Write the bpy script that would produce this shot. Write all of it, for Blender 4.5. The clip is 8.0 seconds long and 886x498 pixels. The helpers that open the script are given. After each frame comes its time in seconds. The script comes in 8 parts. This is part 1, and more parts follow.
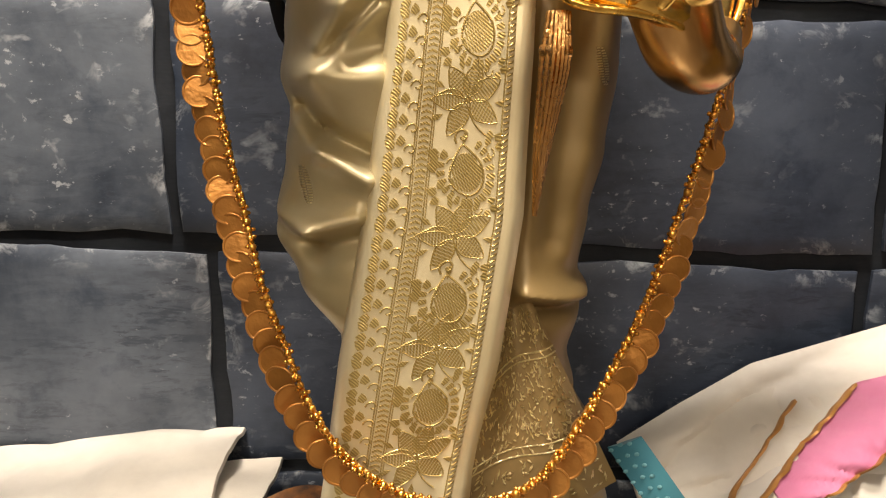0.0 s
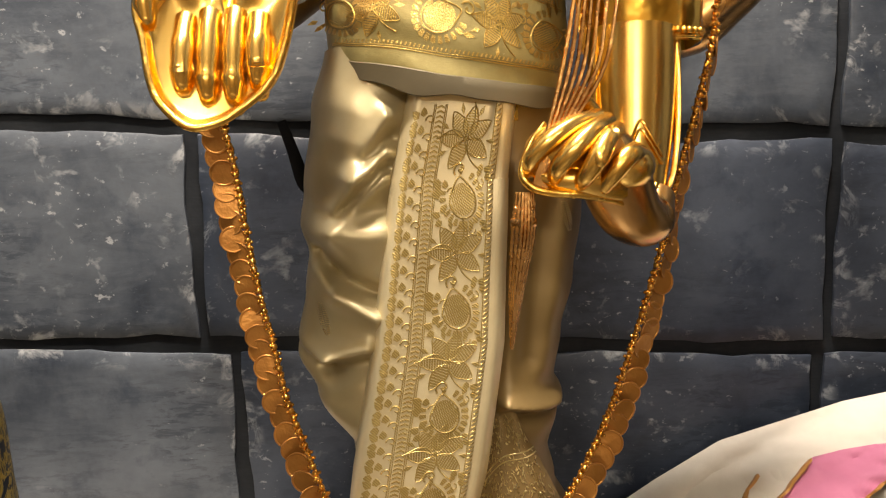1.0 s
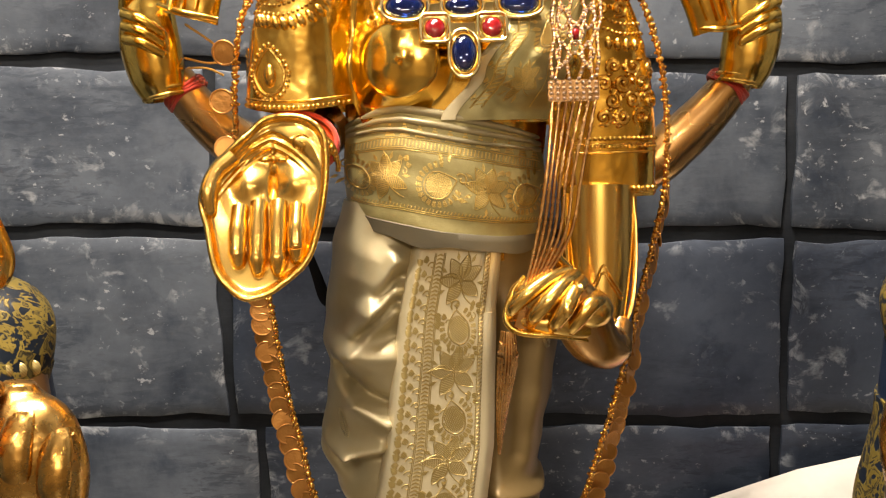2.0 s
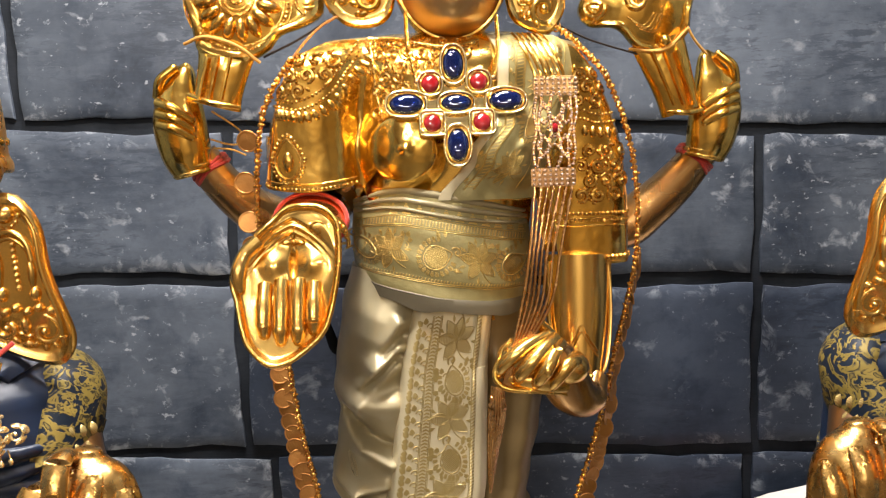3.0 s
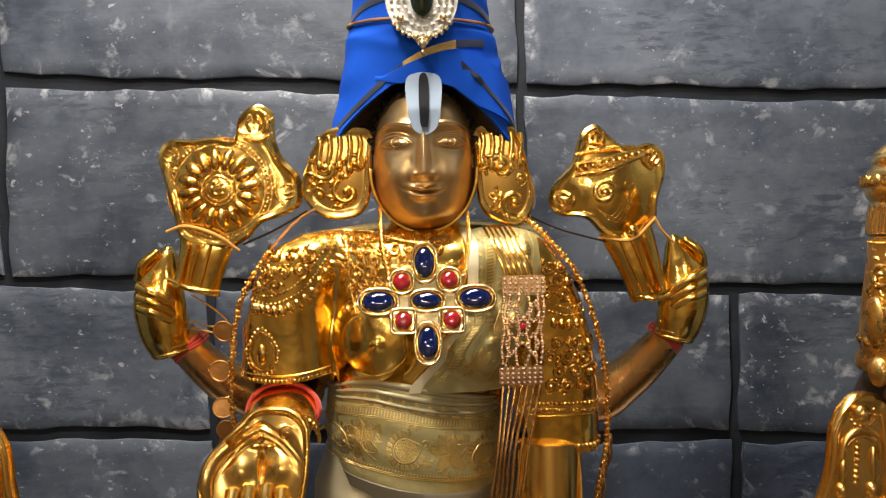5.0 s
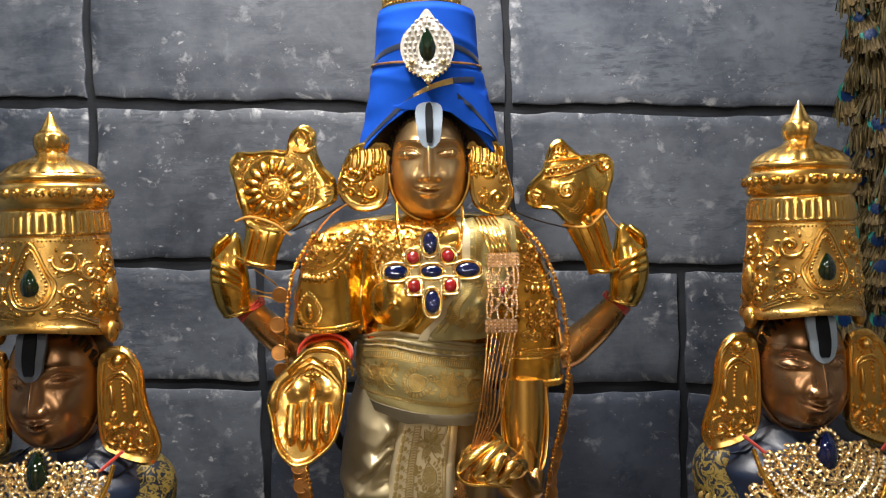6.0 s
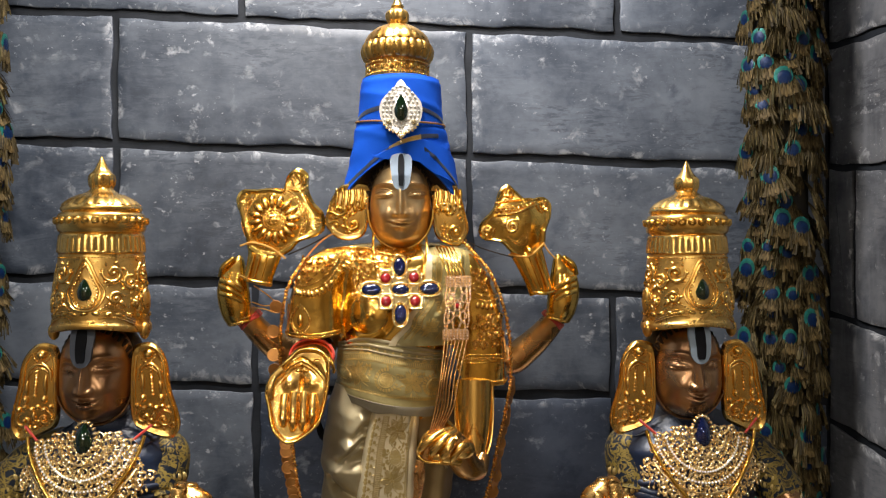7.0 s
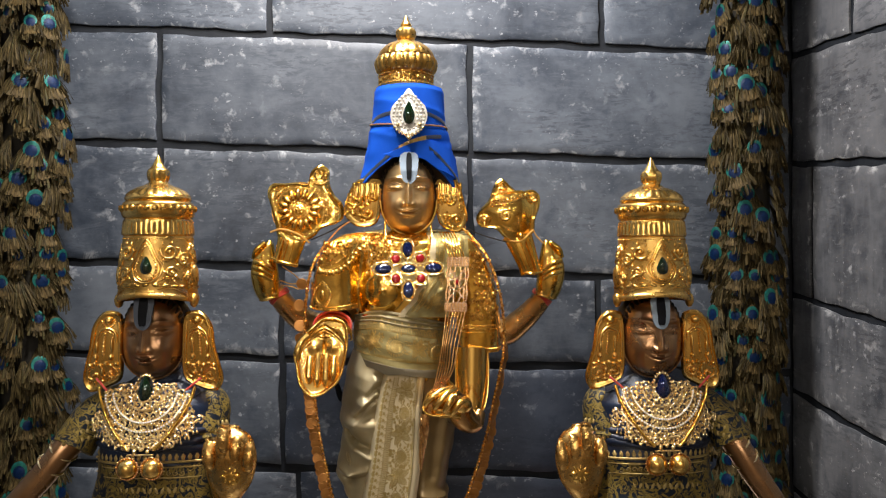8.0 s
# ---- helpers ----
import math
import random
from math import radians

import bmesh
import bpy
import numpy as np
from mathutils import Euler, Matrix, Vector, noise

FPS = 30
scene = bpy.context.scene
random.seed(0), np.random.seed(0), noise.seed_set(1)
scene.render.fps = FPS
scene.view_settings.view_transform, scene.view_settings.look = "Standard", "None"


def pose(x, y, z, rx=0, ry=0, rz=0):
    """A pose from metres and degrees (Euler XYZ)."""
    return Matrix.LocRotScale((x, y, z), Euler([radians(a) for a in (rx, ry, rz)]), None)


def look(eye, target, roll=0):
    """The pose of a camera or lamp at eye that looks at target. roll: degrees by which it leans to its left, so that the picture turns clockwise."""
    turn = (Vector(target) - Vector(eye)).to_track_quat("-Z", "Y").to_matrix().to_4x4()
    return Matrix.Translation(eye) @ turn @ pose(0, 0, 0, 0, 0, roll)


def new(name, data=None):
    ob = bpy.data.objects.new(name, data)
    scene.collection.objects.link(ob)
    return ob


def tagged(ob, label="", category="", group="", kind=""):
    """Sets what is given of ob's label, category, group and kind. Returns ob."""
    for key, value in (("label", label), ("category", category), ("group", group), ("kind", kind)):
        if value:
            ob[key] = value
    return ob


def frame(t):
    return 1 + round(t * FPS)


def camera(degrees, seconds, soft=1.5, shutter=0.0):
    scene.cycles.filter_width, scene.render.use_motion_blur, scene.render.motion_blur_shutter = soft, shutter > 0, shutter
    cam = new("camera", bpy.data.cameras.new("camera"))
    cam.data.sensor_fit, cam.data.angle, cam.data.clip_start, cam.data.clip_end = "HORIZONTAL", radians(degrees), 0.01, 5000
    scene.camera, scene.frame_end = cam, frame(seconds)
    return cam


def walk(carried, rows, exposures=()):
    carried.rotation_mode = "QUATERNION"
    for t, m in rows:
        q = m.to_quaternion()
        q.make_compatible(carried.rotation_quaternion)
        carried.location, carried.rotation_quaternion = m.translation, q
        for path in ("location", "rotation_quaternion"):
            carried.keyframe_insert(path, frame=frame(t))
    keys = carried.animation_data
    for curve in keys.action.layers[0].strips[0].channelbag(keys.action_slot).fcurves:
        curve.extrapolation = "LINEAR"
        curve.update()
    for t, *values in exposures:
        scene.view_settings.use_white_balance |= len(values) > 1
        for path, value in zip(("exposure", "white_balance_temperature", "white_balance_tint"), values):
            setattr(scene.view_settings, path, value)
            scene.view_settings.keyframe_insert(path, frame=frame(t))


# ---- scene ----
cam = camera(60.2, 8.0, 1.2)
PATH = [
    (0, (-0.019, -0.008, 1.259), (0.034, 1.945, 0.829), 0.1),
    (0.5, (-0.018, -0.037, 1.299), (0.029, 1.929, 0.934), -0.6),
    (1, (-0.016, -0.095, 1.336), (0.037, 1.88, 1.023), -1.3),
    (1.5, (-0.015, -0.149, 1.391), (0.035, 1.831, 1.113), -1.6),
    (2.8, (-0.014, -0.27, 1.499), (0.037, 1.713, 1.238), -1.5),
    (3, (-0.013, -0.28, 1.511), (0.039, 1.703, 1.251), -1.8),
    (3.5, (-0.012, -0.278, 1.559), (0.067, 1.706, 1.325), -1.8),
    (4, (0.003, -0.276, 1.615), (0.079, 1.716, 1.456), -0.5),
    (4.5, (0.012, -0.283, 1.633), (0.058, 1.714, 1.525), -1.1),
    (4.7, (0.013, -0.282, 1.627), (0.079, 1.715, 1.545), -1.3),
    (5.8, (0.033, -0.446, 1.637), (0.045, 1.553, 1.56), -1.2),
    (6, (0.021, -0.538, 1.621), (0.054, 1.46, 1.537), -1.4),
    (6.5, (0.022, -0.669, 1.617), (0.116, 1.329, 1.588), -1.3),
    (7, (0.033, -0.771, 1.615), (0.126, 1.226, 1.616), -0.2),
    (7.5, (0.025, -0.881, 1.604), (0.084, 1.118, 1.604), -0.5),
    (8, (0.044, -0.969, 1.586), (0.103, 1.03, 1.589), -0.2),
]
EXPOSURES = [(0, 0.47, 7900, 10), (1.5, 0.28, 8300, 10), (3.0, 0.20, 6700, 10), (4.0, -0.14, 6950, 10), (4.7, -0.45, 7150, 10), (6.0, -0.45, 6950, 10), (8.0, -0.42, 6850, 10)]
walk(cam, [(t, look(eye, target, roll)) for t, eye, target, roll in PATH], EXPOSURES)

# ---------------------------------------------------------------- light
world = bpy.data.worlds.new("room_world")
world.use_nodes = True
world.node_tree.nodes["Background"].inputs[0].default_value = (0.55, 0.62, 0.75, 1)
world.node_tree.nodes["Background"].inputs[1].default_value = 0.015
scene.world = world


def area_lamp(name, at, size, watts, colour):
    """A flat lamp facing down."""
    data = bpy.data.lights.new(name, "AREA")
    data.shape, data.size, data.size_y, data.energy, data.color = "RECTANGLE", size[0], size[1], watts, colour
    ob = new(name, data)
    ob.matrix_basis = pose(*at)
    return ob


LAMPS = [  # place, size, watts, colour
    ((-0.28, -0.06, 2.70), (0.18, 0.18), 30, (1.0, 0.96, 0.92)),
    ((0.02, 0.32, 2.70), (0.40, 0.14), 34, (0.98, 0.97, 1.0)),
    ((-0.80, -2.20, 2.72), (0.30, 0.30), 31, (1.0, 0.94, 0.86)),
    # Last two are unseen fill, added to brighten the hall the gold reflects.
    ((0.65, -1.70, 2.72), (0.20, 0.20), 10, (1.0, 0.94, 0.86)),
    ((0.0, -4.0, 2.72), (1.20, 0.60), 80, (1.0, 0.94, 0.86)),
]
for at, size, watts, colour in LAMPS:
    area_lamp("lamp_light", at, size, watts, colour)

# ---------------------------------------------------------------- materials
def nodes_of(name):
    m = bpy.data.materials.new(name)
    m.use_nodes = True
    nt = m.node_tree
    return m, nt, nt.nodes["Principled BSDF"]


def ramp(nt, fac, stops):
    n = nt.nodes.new("ShaderNodeValToRGB")
    while len(n.color_ramp.elements) < len(stops):
        n.color_ramp.elements.new(0.5)
    for e, (p, c) in zip(n.color_ramp.elements, stops):
        e.position, e.color = p, (*c, 1) if len(c) == 3 else c
    nt.links.new(fac, n.inputs[0])
    return n.outputs[0]


def grey(v):
    return (v, v, v)


def lerp_c(a, b, t):
    return a + (b - a) * t


def mapped(nt, scale=(1, 1, 1), shift=None):
    tc, mp = nt.nodes.new("ShaderNodeTexCoord"), nt.nodes.new("ShaderNodeMapping")
    mp.inputs["Scale"].default_value = scale
    nt.links.new(tc.outputs["Object"], mp.inputs[0])
    if shift:
        info, mul = nt.nodes.new("ShaderNodeObjectInfo"), nt.nodes.new("ShaderNodeMath")
        mul.operation, mul.inputs[1].default_value = "MULTIPLY", shift
        nt.links.new(info.outputs["Random"], mul.inputs[0])
        nt.links.new(mul.outputs[0], mp.inputs["Location"])
    return mp.outputs[0]


def noise_of(nt, vec, scale, detail=3, rough=0.55, distortion=0.0):
    n = nt.nodes.new("ShaderNodeTexNoise")
    n.inputs["Scale"].default_value, n.inputs["Detail"].default_value = scale, detail
    n.inputs["Roughness"].default_value, n.inputs["Distortion"].default_value = rough, distortion
    nt.links.new(vec, n.inputs["Vector"])
    return n.outputs["Fac"]


def mixc(nt, fac, a, b, mode="MIX"):
    n = nt.nodes.new("ShaderNodeMix")
    n.data_type, n.blend_type = "RGBA", mode
    for socket, value in ((n.inputs[0], fac), (n.inputs[6], a), (n.inputs[7], b)):
        if isinstance(value, (int, float)):
            socket.default_value = value
        elif isinstance(value, tuple):
            socket.default_value = (*value, 1)
        else:
            nt.links.new(value, socket)
    return n.outputs[2]


def bumped(nt, bsdf, height, strength, distance):
    n = nt.nodes.new("ShaderNodeBump")
    n.inputs["Strength"].default_value, n.inputs["Distance"].default_value = strength, distance
    nt.links.new(height, n.inputs["Height"])
    nt.links.new(n.outputs[0], bsdf.inputs["Normal"])


def metal_material(name, base, dark, rough, dent=0.25, dent_scale=60, grime=12, deep=0.002):
    m, nt, b = nodes_of(name)
    v = mapped(nt)
    big, fine = noise_of(nt, v, grime, 4, 0.6), noise_of(nt, v, dent_scale, 3, 0.5)
    nt.links.new(ramp(nt, big, [(0.34, dark), (0.6, base)]), b.inputs["Base Color"])
    b.inputs["Metallic"].default_value = 1.0
    nt.links.new(ramp(nt, noise_of(nt, v, 90, 4, 0.65), [(0.3, grey(rough * 0.82)), (0.75, grey(rough * 1.25))]), b.inputs["Roughness"])
    bumped(nt, b, fine, dent, deep)
    return m


def cast_material(name, base, dark, rough, metal):
    """Smooth cast bronze under thin lacquer, clouded by slow patina."""
    m, nt, b = nodes_of(name)
    v = mapped(nt)
    nt.links.new(ramp(nt, noise_of(nt, v, 22, 4, 0.55), [(0.35, dark), (0.65, base)]), b.inputs["Base Color"])
    nt.links.new(ramp(nt, noise_of(nt, v, 14, 2, 0.5), [(0.3, grey(rough * 0.92)), (0.7, grey(rough * 1.1))]), b.inputs["Roughness"])
    b.inputs["Metallic"].default_value = metal
    b.inputs["Coat Weight"].default_value, b.inputs["Coat Roughness"].default_value = 0.25, 0.18
    return m


def embossed_material(name, base, dark, rough, scale=85):
    """Repousse sheet: curling relief pressed into gold, its hollows shaded darker in colour."""
    m, nt, b = nodes_of(name)
    v = mapped(nt)
    curl = noise_of(nt, v, scale, 2, 0.45, 2.6)
    relief = ramp(nt, curl, [(0.40, grey(0.0)), (0.50, grey(1.0)), (0.60, grey(0.15)), (0.70, grey(0.9))])
    big = ramp(nt, noise_of(nt, v, 14, 4, 0.6), [(0.34, dark), (0.6, base)])
    nt.links.new(mixc(nt, ramp(nt, curl, [(0.34, grey(0.5)), (0.46, grey(0.0))]), big, dark), b.inputs["Base Color"])
    b.inputs["Metallic"].default_value = 1.0
    nt.links.new(ramp(nt, noise_of(nt, v, 90, 4, 0.65), [(0.3, grey(rough * 0.7)), (0.75, grey(rough * 1.6))]), b.inputs["Roughness"])
    bumped(nt, b, relief, 0.14, 0.0010)
    return m


def cloth_material(name, base, dark, rough=0.5, metal=0.0, sheen=0.2, weave=900, wrinkle=0.25, coarse=14):
    m, nt, b = nodes_of(name)
    v = mapped(nt)
    big = noise_of(nt, v, coarse, 4, 0.6)
    thread = noise_of(nt, mapped(nt, (1, 1, 6)), weave, 2, 0.5)
    col = ramp(nt, big, [(0.3, dark), (0.7, base)])
    col = mixc(nt, ramp(nt, thread, [(0.35, grey(0.0)), (0.7, grey(0.35))]), col, dark)
    nt.links.new(col, b.inputs["Base Color"])
    b.inputs["Roughness"].default_value, b.inputs["Metallic"].default_value = rough, metal
    b.inputs["Sheen Weight"].default_value = sheen
    add = nt.nodes.new("ShaderNodeMath")
    add.operation = "ADD"
    scaled = nt.nodes.new("ShaderNodeMath")
    scaled.operation, scaled.inputs[1].default_value = "MULTIPLY", 0.12
    nt.links.new(thread, scaled.inputs[0])
    nt.links.new(noise_of(nt, v, 45, 3, 0.5), add.inputs[0])
    nt.links.new(scaled.outputs[0], add.inputs[1])
    bumped(nt, b, add.outputs[0], wrinkle, 0.004)
    return m


def figured_silk(name, ground, gold, scale, rough):
    """Dark silk figured all over with woven gold foliage."""
    m, nt, b = nodes_of(name)
    v = mapped(nt)
    curl = noise_of(nt, v, scale, 2, 0.5, 2.2)
    mask = ramp(nt, curl, [(0.45, grey(0.0)), (0.50, grey(1.0)), (0.58, grey(1.0)), (0.62, grey(0.1)), (0.70, grey(0.8))])
    tone = ramp(nt, noise_of(nt, v, 30, 3), [(0.3, tuple(c * 0.55 for c in gold)), (0.7, gold)])
    nt.links.new(mixc(nt, mask, ground, tone), b.inputs["Base Color"])
    nt.links.new(ramp(nt, curl, [(0.44, grey(0.0)), (0.52, grey(0.3))]), b.inputs["Metallic"])
    b.inputs["Roughness"].default_value = rough
    bumped(nt, b, mask, 0.3, 0.0008)
    return m


def gem_material(name, colour, rough=0.06):
    m, nt, b = nodes_of(name)
    v = mapped(nt)
    nt.links.new(ramp(nt, noise_of(nt, v, 120, 2), [(0.3, tuple(c * 0.5 for c in colour)), (0.7, colour)]), b.inputs["Base Color"])
    b.inputs["Roughness"].default_value = rough
    b.inputs["Coat Weight"].default_value, b.inputs["Coat Roughness"].default_value = 1.0, 0.03
    b.inputs["IOR"].default_value = 1.7
    return m


def painted_block_material(name, low, high, dab, brush=0.16):
    """Hand-painted mock stone: greys laid on in level strokes, darker washes, white chips along the edges."""
    m, nt, b = nodes_of(name)
    v = mapped(nt, (1, 1, 1), 37.0)
    level = noise_of(nt, mapped(nt, (2.4, 2.4, 7.0), 19.0), 4.0, 7, 0.72, 0.5)
    hatch = noise_of(nt, mapped(nt, (6.0, 6.0, 34.0), 23.0), 4.0, 4, 0.65, 0.2)
    uprights = noise_of(nt, mapped(nt, (14, 14, 2.5), 29.0), 3.0, 4, 0.6, 0.5)
    cloud = noise_of(nt, v, 5.0, 7, 0.66, 0.25)
    mid = tuple((a * 1.2 + c) / 2 for a, c in zip(low, high))
    base = ramp(nt, cloud, [(0.30, low), (0.47, mid), (0.66, high)])
    base = mixc(nt, ramp(nt, level, [(0.50, grey(0.0)), (0.70, grey(0.45))]), base, tuple(c * 1.12 for c in high))
    base = mixc(nt, ramp(nt, level, [(0.30, grey(0.55)), (0.45, grey(0.0))]), base, tuple(lerp_c(a, c, 0.15) for a, c in zip(low, high)))
    base = mixc(nt, ramp(nt, hatch, [(0.54, grey(0.0)), (0.74, grey(0.22))]), base, high)
    base = mixc(nt, ramp(nt, uprights, [(0.56 - 0.2 * max(0.0, brush - 0.16), grey(0.0)), (0.74, grey(brush))]), base, high)
    blots = noise_of(nt, v, 17, 6, 0.64, 0.15)
    base = mixc(nt, ramp(nt, blots, [(0.57, grey(0.0)), (0.70, grey(0.55))]), base, tuple(c * 1.6 for c in low))
    patch = ramp(nt, noise_of(nt, mapped(nt, (1, 1, 1.6), 83.0), 3.6, 3, 0.6, 0.6), [(0.46, grey(0.0)), (0.60, grey(1.0))])
    dashes = noise_of(nt, mapped(nt, (9, 9, 38), 91.0), 3.2, 5, 0.68, 0.4)
    base = mixc(nt, mixc(nt, 1.0, ramp(nt, dashes, [(0.50, grey(0.0)), (0.60, grey(0.75))]), patch, "MULTIPLY"), base, tuple(lerp_c(a, c, 0.22) for a, c in zip(low, high)))
    info = nt.nodes.new("ShaderNodeObjectInfo")
    base = mixc(nt, 1.0, base, ramp(nt, info.outputs["Random"], [(0.0, grey(0.82)), (1.0, grey(1.16))]), "MULTIPLY")
    zone = ramp(nt, noise_of(nt, v, 6, 3, 0.6, 0.5), [(0.40, grey(0.0)), (0.56, grey(1.0))])
    for scale, stretch, lo, hi in ((26, 1.2, 0.60, 0.74), (64, 1.4, 0.645, 0.70), (130, 1.3, 0.67, 0.72)):
        dabs = noise_of(nt, mapped(nt, (1, 1, stretch), 53.0 + scale), scale, 4, 0.62, 0.3)
        base = mixc(nt, mixc(nt, 1.0, ramp(nt, dabs, [(lo, grey(0.0)), (hi, grey(0.7))]), zone, "MULTIPLY"), base, dab)
    rim = nt.nodes.new("ShaderNodeAttribute")
    rim.attribute_name = "rim"
    chips = noise_of(nt, mapped(nt, (1, 1, 1), 71.0), 24, 5, 0.7, 0.6)
    base = mixc(nt, mixc(nt, 1.0, ramp(nt, chips, [(0.55, grey(0.0)), (0.66, grey(0.75))]), rim.outputs["Fac"], "MULTIPLY"), base, dab)
    nt.links.new(base, b.inputs["Base Color"])
    nt.links.new(ramp(nt, cloud, [(0.3, grey(0.40)), (0.7, grey(0.58))]), b.inputs["Roughness"])
    bumped(nt, b, level, 0.12, 0.003)
    return m


def feather_material(name, tones, fine):
    """Barbs of a plume: a tone for each barb, streaked along its length."""
    m, nt, b = nodes_of(name)
    geo = nt.nodes.new("ShaderNodeNewGeometry")
    v = mapped(nt, (1, 1, 0.15), 11.0)
    col = ramp(nt, geo.outputs["Random Per Island"], [(0.0, tones[0]), (0.35, tones[1]), (0.75, tones[2]), (1.0, tones[3])])
    streak = noise_of(nt, v, fine, 3, 0.6)
    col = mixc(nt, ramp(nt, streak, [(0.40, grey(0.75)), (0.62, grey(0.0))]), col, tuple(c * 0.3 for c in tones[0]))
    nt.links.new(col, b.inputs["Base Color"])
    b.inputs["Roughness"].default_value = 0.6
    b.inputs["Specular IOR Level"].default_value = 0.12
    bumped(nt, b, streak, 0.6, 0.002)
    return m


def woven_gold(name, base, dark, rough, metal, pitch):
    """Raised zari weave with slanting rows of stitches."""
    m, nt, b = nodes_of(name)
    v = mapped(nt)
    w = nt.nodes.new("ShaderNodeTexWave")
    w.bands_direction = "DIAGONAL"
    w.inputs["Scale"].default_value, w.inputs["Distortion"].default_value = 0.314 / pitch, 0.6
    nt.links.new(v, w.inputs["Vector"])
    big = ramp(nt, noise_of(nt, v, 30, 3), [(0.35, dark), (0.65, base)])
    nt.links.new(mixc(nt, ramp(nt, w.outputs["Fac"], [(0.1, grey(0.5)), (0.5, grey(0.0))]), big, tuple(c * 0.5 for c in dark)), b.inputs["Base Color"])
    b.inputs["Roughness"].default_value, b.inputs["Metallic"].default_value = rough, metal
    bumped(nt, b, w.outputs["Fac"], 0.35, 0.0006)
    return m


GOLD = metal_material("polished_gold", (0.98, 0.64, 0.165), (0.90, 0.50, 0.085), 0.18, 0.60, 19, 12, 0.006)
GOLD_DEEP = metal_material("beaten_gold", (0.90, 0.58, 0.16), (0.66, 0.34, 0.06), 0.24, 0.5, 170)
GOLD_SATIN = cast_material("satin_gold", (0.97, 0.63, 0.19), (0.90, 0.53, 0.13), 0.24, 1.0)
GOLD_DULL = metal_material("dull_gold_foil", (0.80, 0.49, 0.17), (0.58, 0.32, 0.09), 0.27, 0.5, 34, 18, 0.006)
GOLD_EMB = embossed_material("repousse_gold", (0.88, 0.57, 0.18), (0.60, 0.32, 0.07), 0.29, 70)
GOLD_PALE = metal_material("pale_gilt", (1.0, 0.83, 0.50), (0.95, 0.72, 0.37), 0.22, 0.25, 120)
GILT_JEWEL = metal_material("bright_gilt", (1.0, 0.80, 0.40), (0.97, 0.70, 0.30), 0.17, 0.12, 120)
COPPER_GOLD = metal_material("copper_gold", (0.58, 0.27, 0.075), (0.38, 0.165, 0.045), 0.36, 0.3, 200)
BEAD_GOLD = metal_material("bead_gold", (0.88, 0.48, 0.12), (0.66, 0.30, 0.06), 0.26, 0.1, 200)
ROSE_GOLD = metal_material("rose_gold", (0.84, 0.50, 0.22), (0.54, 0.28, 0.10), 0.25, 0.2, 200)
BRONZE = cast_material("bronze_face", (0.86, 0.58, 0.28), (0.74, 0.48, 0.21), 0.31, 0.95)
ARM_BRONZE = cast_material("bare_bronze", (0.70, 0.40, 0.16), (0.56, 0.31, 0.11), 0.27, 1.0)
BRONZE_DARK = cast_material("dark_bronze", (0.44, 0.25, 0.12), (0.34, 0.185, 0.09), 0.28, 0.93)
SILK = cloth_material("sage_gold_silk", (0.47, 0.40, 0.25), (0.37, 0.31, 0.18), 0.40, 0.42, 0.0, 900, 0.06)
# Darker tan copy of the wrap's silk, shade put into its colour.
SILK_SHADE = cloth_material("tan_shaded_silk", (0.25, 0.17, 0.072), (0.18, 0.12, 0.048), 0.44, 0.22, 0.0, 900, 0.06)
SILK_PANEL = cloth_material("cream_gold_silk", (0.76, 0.665, 0.45), (0.66, 0.565, 0.36), 0.36, 0.38, 0.0, 900, 0.10)
BROCADE = cloth_material("gold_brocade_ground", (0.40, 0.335, 0.145), (0.31, 0.255, 0.105), 0.40, 0.35, 0.0, 420, 0.20, 90)
SILK_HEM = cloth_material("grey_silk_hem", (0.15, 0.125, 0.08), (0.115, 0.095, 0.058), 0.6, 0.15, 0.0, 900, 0.2)
ZARI = woven_gold("gold_thread", (0.54, 0.41, 0.165), (0.42, 0.30, 0.105), 0.34, 0.55, 0.0011)
ZARI_BRIGHT = metal_material("bright_gold_thread", (0.76, 0.56, 0.21), (0.60, 0.42, 0.13), 0.34, 0.6, 900, 40)
ZARI_LEG = metal_material("silver_gold_thread", (0.80, 0.70, 0.42), (0.55, 0.45, 0.22), 0.3, 0.8, 700, 60)
TURBAN = cloth_material("royal_blue_cloth", (0.0004, 0.088, 0.60), (0.0004, 0.068, 0.50), 0.8, 0.0, 0.0, 1100, 0.12)
TURBAN_BAND = cloth_material("dark_band", (0.035, 0.05, 0.09), (0.02, 0.03, 0.06), 0.5, 0.2, 0.1, 1100, 0.2)
NAVY = cloth_material("navy_silk", (0.012, 0.025, 0.058), (0.005, 0.010, 0.026), 0.36, 0.0, 0.0, 900, 0.2)
NAVY_GOLD = figured_silk("navy_gold_brocade", (0.008, 0.013, 0.022), (0.27, 0.195, 0.048), 58, 0.45)
# Paler slate copy of the navy silk, its sheen put into the colour.
NAVY_SHEEN = cloth_material("navy_silk_sheen", (0.075, 0.095, 0.135), (0.04, 0.052, 0.078), 0.42, 0.0, 0.0, 900, 0.2)
WHITE_CLOTH = cloth_material("white_cotton", (0.66, 0.615, 0.56), (0.54, 0.495, 0.445), 0.8, 0.0, 0.3, 1400, 0.3)
PINK_CLOTH = cloth_material("pink_border", (0.60, 0.20, 0.34), (0.48, 0.13, 0.25), 0.7, 0.0, 0.3, 1400, 0.2)
TEAL_CLOTH = cloth_material("teal_border", (0.05, 0.26, 0.34), (0.03, 0.18, 0.26), 0.7, 0.0, 0.3, 1400, 0.2)
